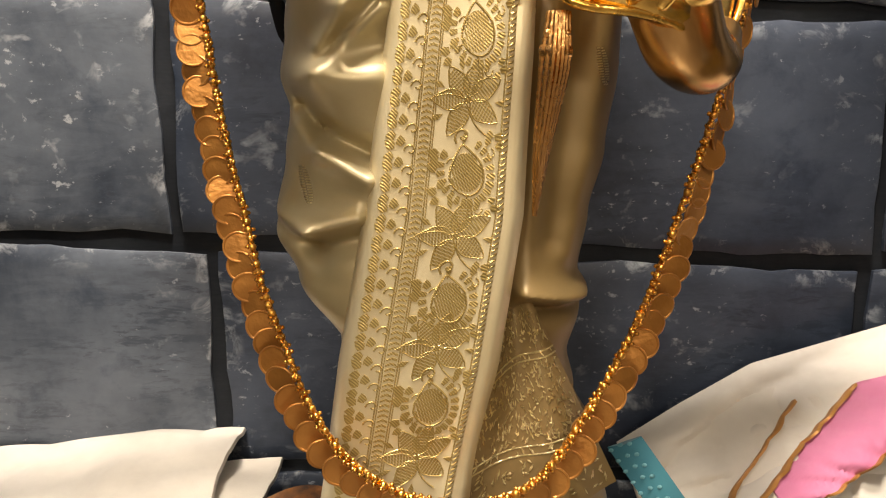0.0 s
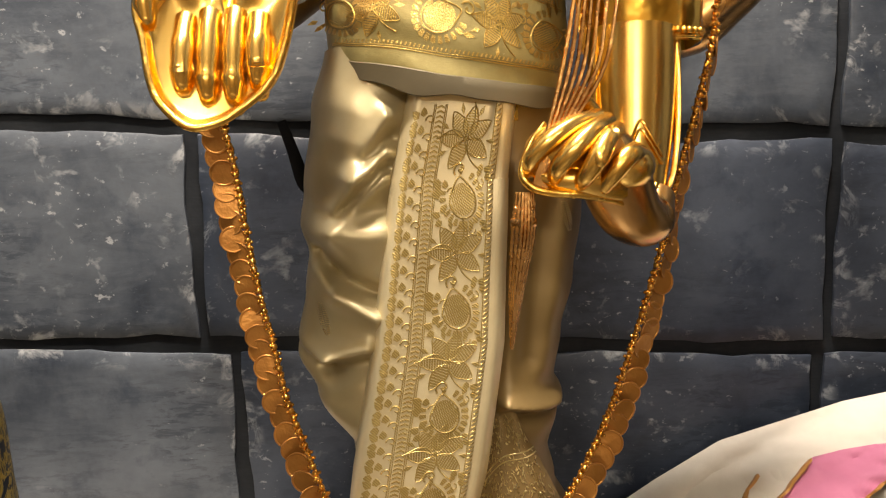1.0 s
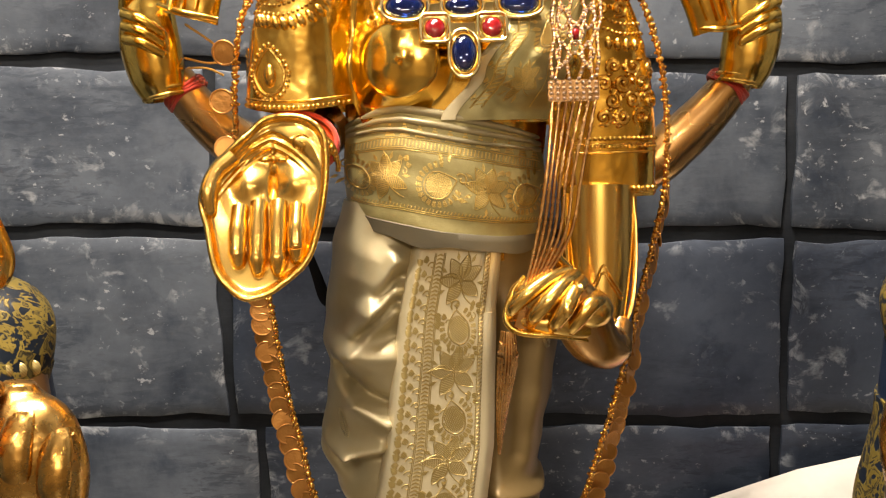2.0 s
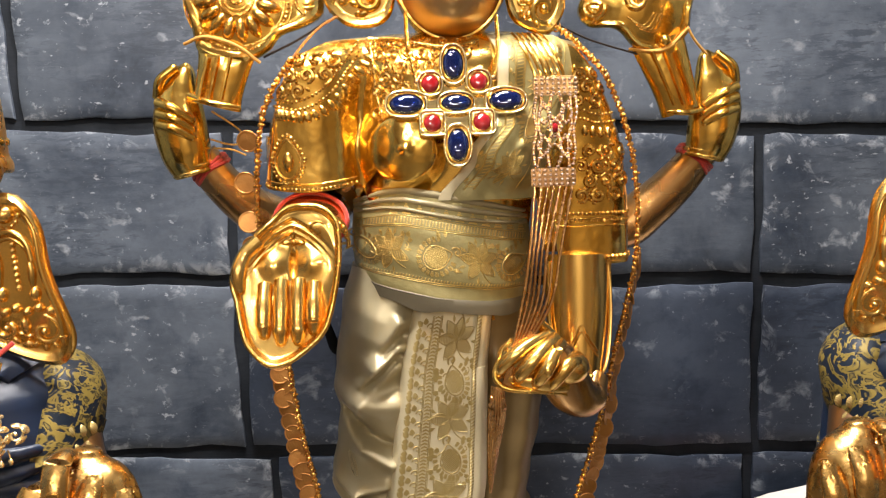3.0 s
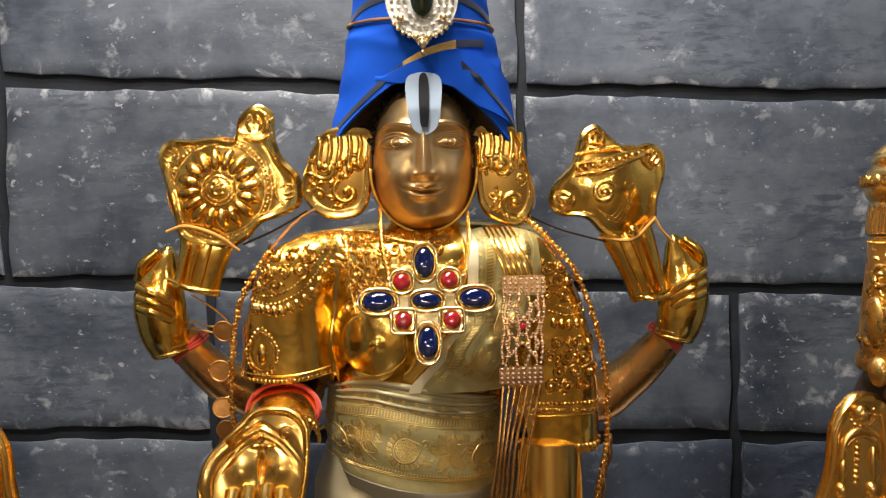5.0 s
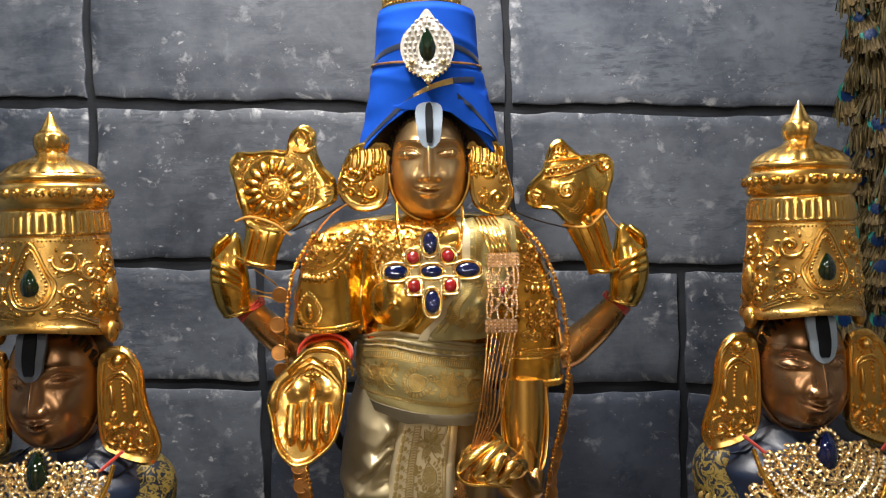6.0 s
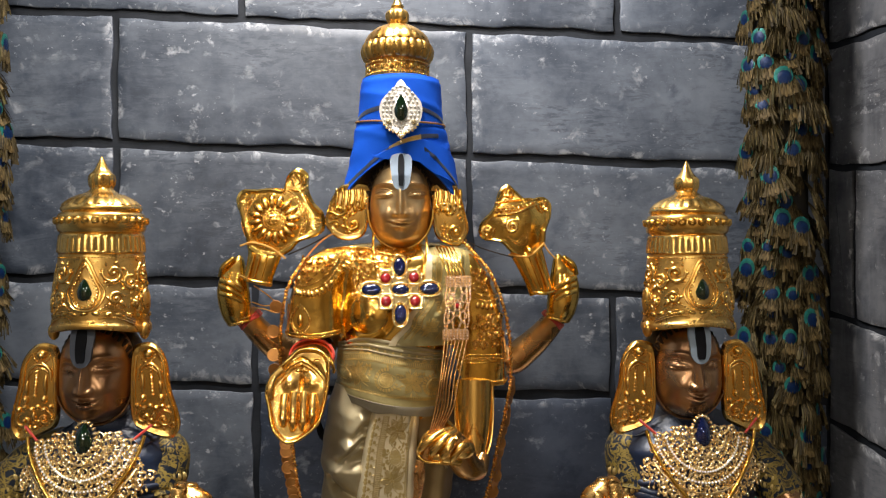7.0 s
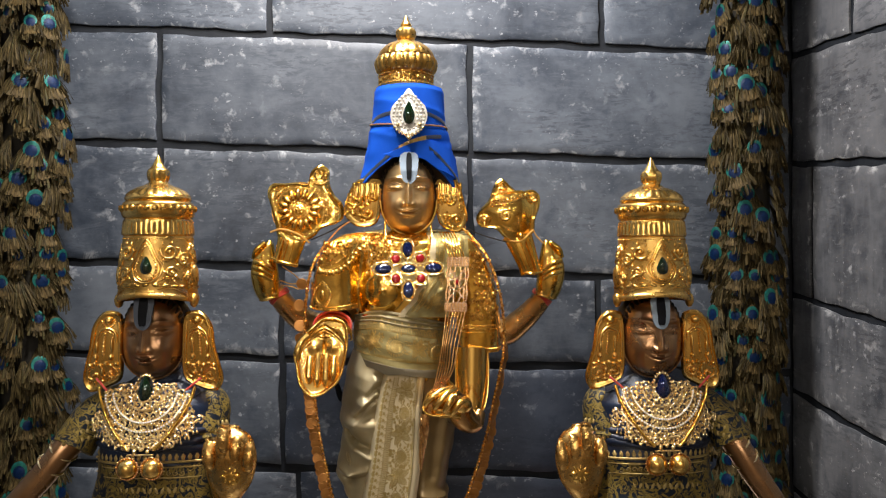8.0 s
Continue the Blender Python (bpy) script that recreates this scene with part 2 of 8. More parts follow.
TEAL_PALE = cloth_material("pale_teal_thread", (0.16, 0.42, 0.50), (0.10, 0.32, 0.40), 0.6, 0.0, 0.2, 1400, 0.2)
GILT_LINE = cloth_material("gilt_line", (0.50, 0.24, 0.07), (0.36, 0.15, 0.04), 0.5, 0.3, 0.0, 900, 0.2)
ORANGE_CLOTH = cloth_material("brown_orange_cloth", (0.42, 0.15, 0.03), (0.07, 0.03, 0.015), 0.6, 0.1, 0.2, 700, 0.3, 60)
RED_CORD = cloth_material("red_cord", (0.55, 0.035, 0.015), (0.35, 0.02, 0.01), 0.75, 0.0, 0.3, 900, 0.5)
YELLOW_CORD = cloth_material("turmeric_cord", (0.62, 0.34, 0.05), (0.48, 0.22, 0.03), 0.7, 0.0, 0.2, 900, 0.5)
DARK_HAIR = cloth_material("dark_hair_lacquer", (0.035, 0.022, 0.014), (0.015, 0.01, 0.008), 0.45, 0.3, 0.0, 500, 0.4)
MARK_PALE = cloth_material("pale_blue_enamel", (0.29, 0.37, 0.46), (0.24, 0.31, 0.40), 0.75, 0.0, 0.0, 300, 0.05)
MARK_GREY = cloth_material("slate_enamel", (0.10, 0.12, 0.16), (0.07, 0.085, 0.115), 0.6, 0.0, 0.0, 300, 0.05)
MARK_DARK = cloth_material("black_enamel", (0.004, 0.005, 0.008), (0.003, 0.004, 0.006), 0.7, 0.0, 0.0, 300, 0.05)
SAPPHIRE = gem_material("blue_glass", (0.0006, 0.014, 0.115), 0.03)
RUBY = gem_material("red_glass", (0.32, 0.008, 0.012), 0.12)
EMERALD = gem_material("green_glass", (0.002, 0.016, 0.006))
for gem, body in ((SAPPHIRE, (0.002, 0.024, 0.18)), (EMERALD, (0.006, 0.050, 0.016))):  # clear enough to let light through
    shader = gem.node_tree.nodes["Principled BSDF"]
    shader.inputs["Transmission Weight"].default_value = 0.75
    for tone in gem.node_tree.nodes:
        if tone.bl_idname == "ShaderNodeValToRGB":
            tone.color_ramp.elements[1].color = (*body, 1)
            tone.color_ramp.elements[0].color = (*[c * 0.6 for c in body], 1)
CRYSTAL = gem_material("clear_crystal", (0.88, 0.84, 0.76), 0.08)
CRYSTAL_ROSE = gem_material("pink_crystal", (0.50, 0.33, 0.22), 0.10)
ROSE_DARK = metal_material("dull_rose_gold", (0.40, 0.22, 0.09), (0.26, 0.13, 0.055), 0.28, 0.2, 200)
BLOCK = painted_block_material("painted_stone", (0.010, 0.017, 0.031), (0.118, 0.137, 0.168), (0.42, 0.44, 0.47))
# Bluer stone paint, darkened to hold the shade low behind the statue.
BLOCK_NAVY_SHADE = painted_block_material("navy_shaded_stone", (0.006, 0.011, 0.023), (0.054, 0.069, 0.100), (0.34, 0.37, 0.41))
BLOCK_BRUSHED = painted_block_material("brushed_stone", (0.012, 0.016, 0.024), (0.155, 0.160, 0.172), (0.55, 0.56, 0.57), 0.75)
JOINT = cloth_material("painted_joint", (0.026, 0.030, 0.037), (0.008, 0.010, 0.014), 0.65, 0.0, 0.0, 60, 0.3, 12)
PLASTER = cloth_material("warm_plaster", (0.52, 0.46, 0.38), (0.44, 0.38, 0.31), 0.8, 0.0, 0.0, 90, 0.2, 4)
HALL_PLASTER = cloth_material("ochre_plaster", (0.36, 0.28, 0.19), (0.29, 0.22, 0.145), 0.8, 0.0, 0.0, 90, 0.2, 4)
GRANITE = cloth_material("polished_stone", (0.13, 0.11, 0.095), (0.08, 0.07, 0.06), 0.3, 0.0, 0.0, 300, 0.05, 90)
FEATHER = feather_material("feather_barbs", ((0.026, 0.019, 0.008), (0.068, 0.049, 0.019), (0.118, 0.086, 0.036), (0.056, 0.052, 0.019)), 260)
FEATHER_DARK = cloth_material("feather_backing", (0.02, 0.017, 0.01), (0.008, 0.007, 0.005), 0.8, 0.0, 0.0, 200, 0.5, 40)
EYE_BLUE = cloth_material("feather_eye_blue", (0.002, 0.020, 0.080), (0.001, 0.005, 0.020), 0.4, 0.2, 0.0, 900, 0.3, 60)
EYE_TEAL = cloth_material("feather_eye_teal", (0.010, 0.16, 0.145), (0.008, 0.055, 0.040), 0.4, 0.3, 0.0, 900, 0.3, 60)
EYE_COPPER = feather_material("feather_eye_copper", ((0.068, 0.045, 0.017), (0.110, 0.074, 0.028), (0.150, 0.104, 0.044), (0.086, 0.068, 0.026)), 300)
for m in (EYE_BLUE, EYE_TEAL, NAVY_GOLD, JOINT, TURBAN, MARK_DARK):
    m.node_tree.nodes["Principled BSDF"].inputs["Specular IOR Level"].default_value = 0.2
GOLD_PALE.node_tree.nodes["Principled BSDF"].inputs["Metallic"].default_value = 0.92
COPPER_GOLD.node_tree.nodes["Principled BSDF"].inputs["Metallic"].default_value = 0.65

# ---------------------------------------------------------------- shape tools
TAU = math.tau


def lerp(a, b, t):
    return a + (b - a) * t


def smooth(points, n, closed=False):
    """Catmull-Rom curve through tuples, n steps a span."""
    pts = [np.array(p, float) for p in points]
    k, out = len(pts), []
    for i in range(k if closed else k - 1):
        p1, p2 = pts[i], pts[(i + 1) % k]
        p0 = pts[i - 1] if closed or i else 2 * p1 - p2
        p3 = pts[(i + 2) % k] if closed or i + 2 < k else 2 * p2 - p1
        for j in range(n):
            t = j / n
            out.append(0.5 * (2 * p1 + (p2 - p0) * t + (2 * p0 - 5 * p1 + 4 * p2 - p3) * t ** 2 + (3 * p1 - p0 - 3 * p2 + p3) * t ** 3))
    if not closed:
        out.append(pts[-1])
    return out


def table(rows, x):
    """Smoothly interpolated row of numbers: rows of (key, values...)."""
    if x <= rows[0][0]:
        return rows[0][1:]
    for a, b in zip(rows, rows[1:]):
        if x <= b[0]:
            t = (x - a[0]) / (b[0] - a[0])
            t = t * t * (3 - 2 * t)
            return tuple(lerp(p, q, t) for p, q in zip(a[1:], b[1:]))
    return rows[-1][1:]


def hump(d, w):
    return math.exp(-(d / w) ** 2)


class Shape:
    """A mesh under construction: points, faces, a material number for each face."""

    def __init__(self):
        self.v, self.f, self.m, self.mat = [], [], [], 0

    def face(self, *ids):
        self.f.append(ids)
        self.m.append(self.mat)

    def rows(self, rows, ring=True, cap=True):
        base, n = len(self.v), len(rows[0])
        for r in rows:
            self.v.extend(tuple(p) for p in r)
        for i in range(len(rows) - 1):
            for j in range(n if ring else n - 1):
                a, b = base + i * n + j, base + i * n + (j + 1) % n
                self.face(a, b, b + n, a + n)
        if ring and cap:
            self.face(*[base + j for j in reversed(range(n))])
            self.face(*[base + (len(rows) - 1) * n + j for j in range(n)])
        return self

    def tube(self, stations, seg=10, steps=4, twist=0.0):
        """Sweep along (x, y, z, ra[, rb]); ra lies in the plane across the depth axis."""
        st = [(*s, s[3]) if len(s) == 4 else s for s in stations]
        st = smooth(st, steps) if steps > 1 else [np.array(s, float) for s in st]
        rows = []
        for i, s in enumerate(st):
            a, b = st[max(0, i - 1)], st[min(len(st) - 1, i + 1)]
            t = Vector(b[:3] - a[:3])
            t = t.normalized() if t.length > 1e-9 else Vector((0, 0, 1))
            ref = Vector((0, 1, 0)) if abs(t.y) < 0.85 else Vector((0, 0, 1))
            side = t.cross(ref).normalized()
            other = side.cross(t)
            p = Vector(s[:3])
            rows.append([p + side * (s[3] * math.cos(q)) + other * (s[4] * math.sin(q)) for q in (TAU * j / seg + twist for j in range(seg))])
        return self.rows(rows)

    def ball(self, c, r, nu=12, nv=8, turn=None, shape=None):
        r = (r, r, r) if isinstance(r, (int, float)) else r
        rows = []
        for i in range(nv + 1):
            th = math.pi * (0.02 + 0.96 * i / nv)
            row = []
            for j in range(nu):
                ph = TAU * j / nu
                p = Vector((r[0] * math.sin(th) * math.cos(ph), r[1] * math.sin(th) * math.sin(ph), -r[2] * math.cos(th)))
                if shape:
                    p = shape(p)
                if turn:
                    p = turn @ p
                row.append(p + Vector(c))
            rows.append(row)
        return self.rows(rows)

    def lathe(self, cx, cy, profile, seg=48, squash=1.0, rib=None, steps=4):
        prof = smooth(profile, steps) if steps > 1 else profile
        rows = []
        for r, z in prof:
            rows.append([(cx + (r + (rib(q, z) if rib else 0)) * math.cos(q), cy + squash * (r + (rib(q, z) if rib else 0)) * math.sin(q), z) for q in (TAU * j / seg for j in range(seg))])
        return self.rows(rows)

    def plate(self, outline, surf, thick, rings=14, n=8, rim=0.0, rim_w=0.12, centre=None):
        """Embossed sheet inside a closed (a, b) outline, lying on surf(a, b, lift), with a raised rim and a flat back."""
        edge = smooth(outline, n, True)
        c = np.array(centre if centre else np.mean(edge, axis=0))
        front = []
        for i in range(rings + 1):
            s = 0.02 + 0.98 * i / rings
            lift = rim * hump(s - (1 - rim_w * 0.6), rim_w * 0.55)
            front.append([surf(*(c + (e - c) * s), lift) for e in edge])
        back = [[surf(*(c + (e - c) * s), -thick) for e in edge] for s in (1.0, 0.5)]
        return self.rows(front + back)

    def line(self, surf, path, r, seg=6, lift=0.0, taper=False):
        """A raised thread along a 2D path laid on a surface."""
        st = []
        for i, p in enumerate(path):
            k = 1.0 if not taper else 0.25 + 0.75 * math.sin(math.pi * (0.12 + 0.88 * i / max(1, len(path) - 1)))
            st.append((*surf(p[0], p[1], lift), r * k))
        return self.tube(st, seg, 1)

    def dome(self, surf, a, b, w, h, turn=0.0, high=0.002, point=0.0, seg=10, rings=3, base=-0.0006):
        """A low boss or leaf on a surface; point sharpens its far end."""
        ca, sa = math.cos(turn), math.sin(turn)
        rows = []
        for i in range(rings + 1):
            s = 1 - i / (rings + 0.3)
            lift = base + high * math.sin(math.acos(min(1, s)))
            row = []
            for j in range(seg):
                q = TAU * j / seg
                x, y = w * s * math.cos(q), h * s * math.sin(q)
                x *= 1 - point * max(0.0, math.sin(q)) ** 2
                row.append(surf(a + x * ca - y * sa, b + x * sa + y * ca, lift))
            rows.append(row)
        return self.rows(rows)

    def beads(self, surf, path, gap, r, lift=0.0):
        left = 0.0
        for p, q in zip(path, path[1:]):
            d = math.hypot(q[0] - p[0], q[1] - p[1])
            while left < d:
                t = left / d
                self.ball(surf(lerp(p[0], q[0], t), lerp(p[1], q[1], t), lift), r, 6, 4)
                left += gap
            left -= d
        return self

    def patch(self, surf, pts, lift=0.0005):
        """A thin woven motif: a filled 2D outline lifted off the cloth, with a skirt."""
        c = np.mean(np.array(pts, float), axis=0)
        base, n = len(self.v), len(pts)
        for p in pts:
            self.v.append(tuple(surf(p[0], p[1], lift)))
        for p in pts:
            self.v.append(tuple(surf(p[0], p[1], -0.0004)))
        self.v.append(tuple(surf(c[0], c[1], lift * 1.3)))
        for j in range(n):
            k = (j + 1) % n
            self.face(base + j, base + k, base + 2 * n)
            self.face(base + j, base + n + j, base + n + k, base + k)
        return self


def spiral(a, b, r, turns=1.4, start=0.0, hand=1, n=18):
    return [(a + r * (1 - 0.85 * i / n) * math.cos(start + hand * TAU * turns * i / n), b + r * (1 - 0.85 * i / n) * math.sin(start + hand * TAU * turns * i / n)) for i in range(n + 1)]


def ring(a, b, r, rb=None, n=24):
    return [(a + r * math.cos(TAU * i / n), b + (rb or r) * math.sin(TAU * i / n)) for i in range(n + 1)]


def flat(y, height=None):
    """A surface facing the front at depth y, with an optional relief height(x, z)."""
    return lambda a, b, lift=0.0: (a, y - (height(a, b) if height else 0.0) - lift, b)


WORLD_AT = {}


def finish(shape, name, materials, parent=None, label="", sharp=50):
    mesh = bpy.data.meshes.new(name)
    mesh.from_pydata(shape.v, [], shape.f)
    for m in materials if isinstance(materials, (list, tuple)) else [materials]:
        mesh.materials.append(m)
    mesh.polygons.foreach_set("material_index", shape.m)
    mesh.polygons.foreach_set("use_smooth", [True] * len(shape.f))
    bm = bmesh.new()
    bm.from_mesh(mesh)
    bmesh.ops.recalc_face_normals(bm, faces=bm.faces)
    bm.to_mesh(mesh)
    bm.free()
    mesh.update()
    mesh.set_sharp_from_angle(angle=radians(sharp))
    return place(new(name, mesh), parent, label)


def place(ob, parent=None, label="", m=None):
    """Hang ob under parent, keeping world places; m is its pose in the world."""
    m = m or Matrix()
    WORLD_AT[ob] = m
    if parent:
        ob.parent = parent
        ob.matrix_parent_inverse = WORLD_AT[parent].inverted()
    ob.matrix_basis = m
    if label:
        ob["label"] = label
    return ob


def part(name, shape, material, parent, label="", sharp=50):
    return finish(shape, name, material, parent, label, sharp)


def thing(name, at, label, category, group=""):
    ob = new(name)
    ob.empty_display_size = 0.05
    place(ob, None, "", Matrix.Translation(at))
    return tagged(ob, label, category, group)


def solo(name, shape, material, label, category, group="", sharp=50):
    return tagged(finish(shape, name, material, None, "", sharp), label, category, group)


def box(x0, x1, y0, y1, z0, z1):
    s = Shape()
    return s.rows([[(x0, y0, z0), (x1, y0, z0), (x1, y1, z0), (x0, y1, z0)], [(x0, y0, z1), (x1, y0, z1), (x1, y1, z1), (x0, y1, z1)]])

# ---------------------------------------------------------------- the shrine room
WALL_Y, WALL_R, WALL_L, FRONT_Y, TOP_Z = 0.745, 0.888, -0.93, -0.4, 2.75
HALL_Y, HALL_L, HALL_R = -5.2, -2.6, 2.6
ALTAR_Z = 0.80


def structure(name, shape, material, label):
    return tagged(finish(shape, name, material, None, "", 30), label, "", "", "structure")


wall_back = structure("wall_back", box(WALL_L - 0.12, WALL_R + 0.12, WALL_Y + 0.004, WALL_Y + 0.13, 0, TOP_Z), JOINT, "back wall painted as dark grey stone blocks")
wall_right = structure("wall_right", box(WALL_R + 0.004, WALL_R + 0.12, FRONT_Y, WALL_Y + 0.003, 0, TOP_Z), JOINT, "side wall painted as dark grey stone blocks")
wall_left = structure("wall_left", box(WALL_L - 0.12, WALL_L - 0.004, FRONT_Y, WALL_Y + 0.003, 0, TOP_Z), JOINT, "side wall painted as dark grey stone blocks")
# Hall walls are unseen, added to close the room and feed gold reflections.
structure("wall_hall_front", box(HALL_L - 0.12, HALL_R + 0.12, HALL_Y - 0.12, HALL_Y, 0, TOP_Z), HALL_PLASTER, "unseen plain ochre plaster wall closing the hall")
structure("wall_hall_left", box(HALL_L - 0.12, HALL_L, HALL_Y + 0.002, FRONT_Y, 0, TOP_Z), HALL_PLASTER, "unseen plain ochre plaster wall closing the hall")
structure("wall_hall_right", box(HALL_R, HALL_R + 0.12, HALL_Y + 0.002, FRONT_Y, 0, TOP_Z), HALL_PLASTER, "unseen plain ochre plaster wall closing the hall")
structure("wall_jamb_left", box(HALL_L - 0.12, WALL_L - 0.122, FRONT_Y + 0.002, FRONT_Y + 0.12, 0, TOP_Z), HALL_PLASTER, "unseen plain plaster wall beside the shrine opening")
structure("wall_jamb_right", box(WALL_R + 0.122, HALL_R + 0.12, FRONT_Y + 0.002, FRONT_Y + 0.12, 0, TOP_Z), HALL_PLASTER, "unseen plain plaster wall beside the shrine opening")
structure("floor", box(HALL_L - 0.12, HALL_R + 0.12, HALL_Y - 0.12, WALL_Y + 0.13, -0.1, -0.002), GRANITE, "polished stone floor")
structure("ceiling", box(HALL_L - 0.12, HALL_R + 0.12, HALL_Y - 0.12, WALL_Y + 0.13, TOP_Z + 0.002, TOP_Z + 0.1), PLASTER, "plain warm plaster ceiling")
solo("altar", box(WALL_L + 0.01, WALL_R - 0.01, 0.12, WALL_Y - 0.004, 0.0, ALTAR_Z), GRANITE, "dark granite altar step along the back wall", "altar", sharp=30)

rng = random.Random(5)


def block(wall, to_world, a0, a1, b0, b1, slope):
    """One painted block, its edge slightly wavy, 4 mm proud of the joints."""
    edge = []
    n_a, n_b = max(4, int((a1 - a0) / 0.022)), 9
    ph = [rng.uniform(0, 6.28) for _ in range(4)]
    wob = lambda t, k: 0.0022 * math.sin(9 * t + ph[k]) + 0.0012 * math.sin(31 * t + 2 * ph[k]) + rng.uniform(-0.0011, 0.0011)
    for i in range(n_a):
        t = lerp(a0, a1, i / n_a)
        edge.append((t, b0 + wob(t * 2, 0)))
    for i in range(n_b):
        t = lerp(b0, b1, i / n_b)
        edge.append((a1 + wob(t * 2, 1), t))
    for i in range(n_a):
        t = lerp(a1, a0, i / n_a)
        edge.append((t, b1 + wob(t * 2, 2)))
    for i in range(n_b):
        t = lerp(b1, b0, i / n_b)
        edge.append((a0 + wob(t * 2, 3), t))
    s, ca, cb = Shape(), (a0 + a1) / 2, (b0 + b1) / 2
    rows = []
    for inset, lift in ((0.0, -0.003), (0.0, 0.001), (0.0025, 0.0025), (0.02, 0.003)):
        rows.append([to_world(a - ca - math.copysign(inset, a - ca) * (abs(a - ca) > inset), b - cb - math.copysign(inset, b - cb) * (abs(b - cb) > inset), lift, a * slope) for a, b in edge])
    s.rows(rows)
    centre = Vector(to_world(ca, cb, 0, 0))
    # Low middle and right blocks take the paint with shade in its colour.
    mesh_ob = finish(s, "block", BLOCK_BRUSHED if wall is wall_right else BLOCK_NAVY_SHADE if wall is wall_back and b1 < 1.34 and a1 > -0.2 else BLOCK, None, "", 40)
    n = len(edge)
    mesh_ob.data.attributes.new("rim", "FLOAT", "POINT").data.foreach_set("value", [1.0] * 3 * n + [0.0] * (len(s.v) - 3 * n))
    return place(mesh_ob, wall, "", Matrix.Translation(centre - Vector(to_world(0, 0, 0, 0))))


def courses(wall, to_world, levels, cuts, slope, joint, upright):
    for (z0, z1), row in zip(zip(levels, levels[1:]), cuts):
        for a0, a1 in zip(row, row[1:]):
            block(wall, to_world, a0 + upright / 2, a1 - upright / 2, z0 + joint / 2, z1 - joint / 2, slope)


def on_back(a, b, lift, dz):
    return (a, WALL_Y - lift, b + dz)


def on_right(a, b, lift, dz):
    return (WALL_R - lift, a, b + dz)


def on_left(a, b, lift, dz):
    return (WALL_L + lift, a, b + dz)


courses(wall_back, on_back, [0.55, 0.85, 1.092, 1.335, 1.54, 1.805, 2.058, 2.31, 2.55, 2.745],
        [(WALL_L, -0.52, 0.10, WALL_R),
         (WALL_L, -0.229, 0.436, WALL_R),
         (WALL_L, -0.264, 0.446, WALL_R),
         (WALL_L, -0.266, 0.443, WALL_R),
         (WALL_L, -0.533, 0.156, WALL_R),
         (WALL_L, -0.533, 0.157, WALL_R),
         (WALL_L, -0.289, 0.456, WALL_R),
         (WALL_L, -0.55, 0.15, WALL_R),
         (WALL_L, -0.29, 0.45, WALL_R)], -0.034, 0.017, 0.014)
side = [FRONT_Y, 0.05]
courses(wall_right, on_right, [0.05, 0.3, 0.55, 0.75, 0.97, 1.19, 1.408, 1.705, 1.95, 2.20, 2.42, 2.66],
        [(*side, WALL_Y), (*side, 0.4, WALL_Y), (*side, WALL_Y), (*side, 0.4, WALL_Y), (*side, 0.3, WALL_Y), (*side, WALL_Y), (*side, 0.653, WALL_Y), (*side, 0.3, WALL_Y),
         (*side, 0.5, WALL_Y), (*side, 0.3, WALL_Y), (*side, WALL_Y)], 0.1, 0.015, 0.013)
courses(wall_left, on_left, [0.0, 0.3, 0.6, 0.85, 1.01, 1.25, 1.475, 1.772, 2.02, 2.30, 2.55, 2.745],
        [(*side, WALL_Y), (*side, 0.4, WALL_Y), (*side, WALL_Y), (*side, 0.4, WALL_Y), (*side, 0.3, WALL_Y), (*side, WALL_Y), (*side, 0.5, WALL_Y), (*side, 0.3, WALL_Y),
         (*side, 0.5, WALL_Y), (*side, 0.3, WALL_Y), (*side, WALL_Y)], 0.0, 0.015, 0.013)

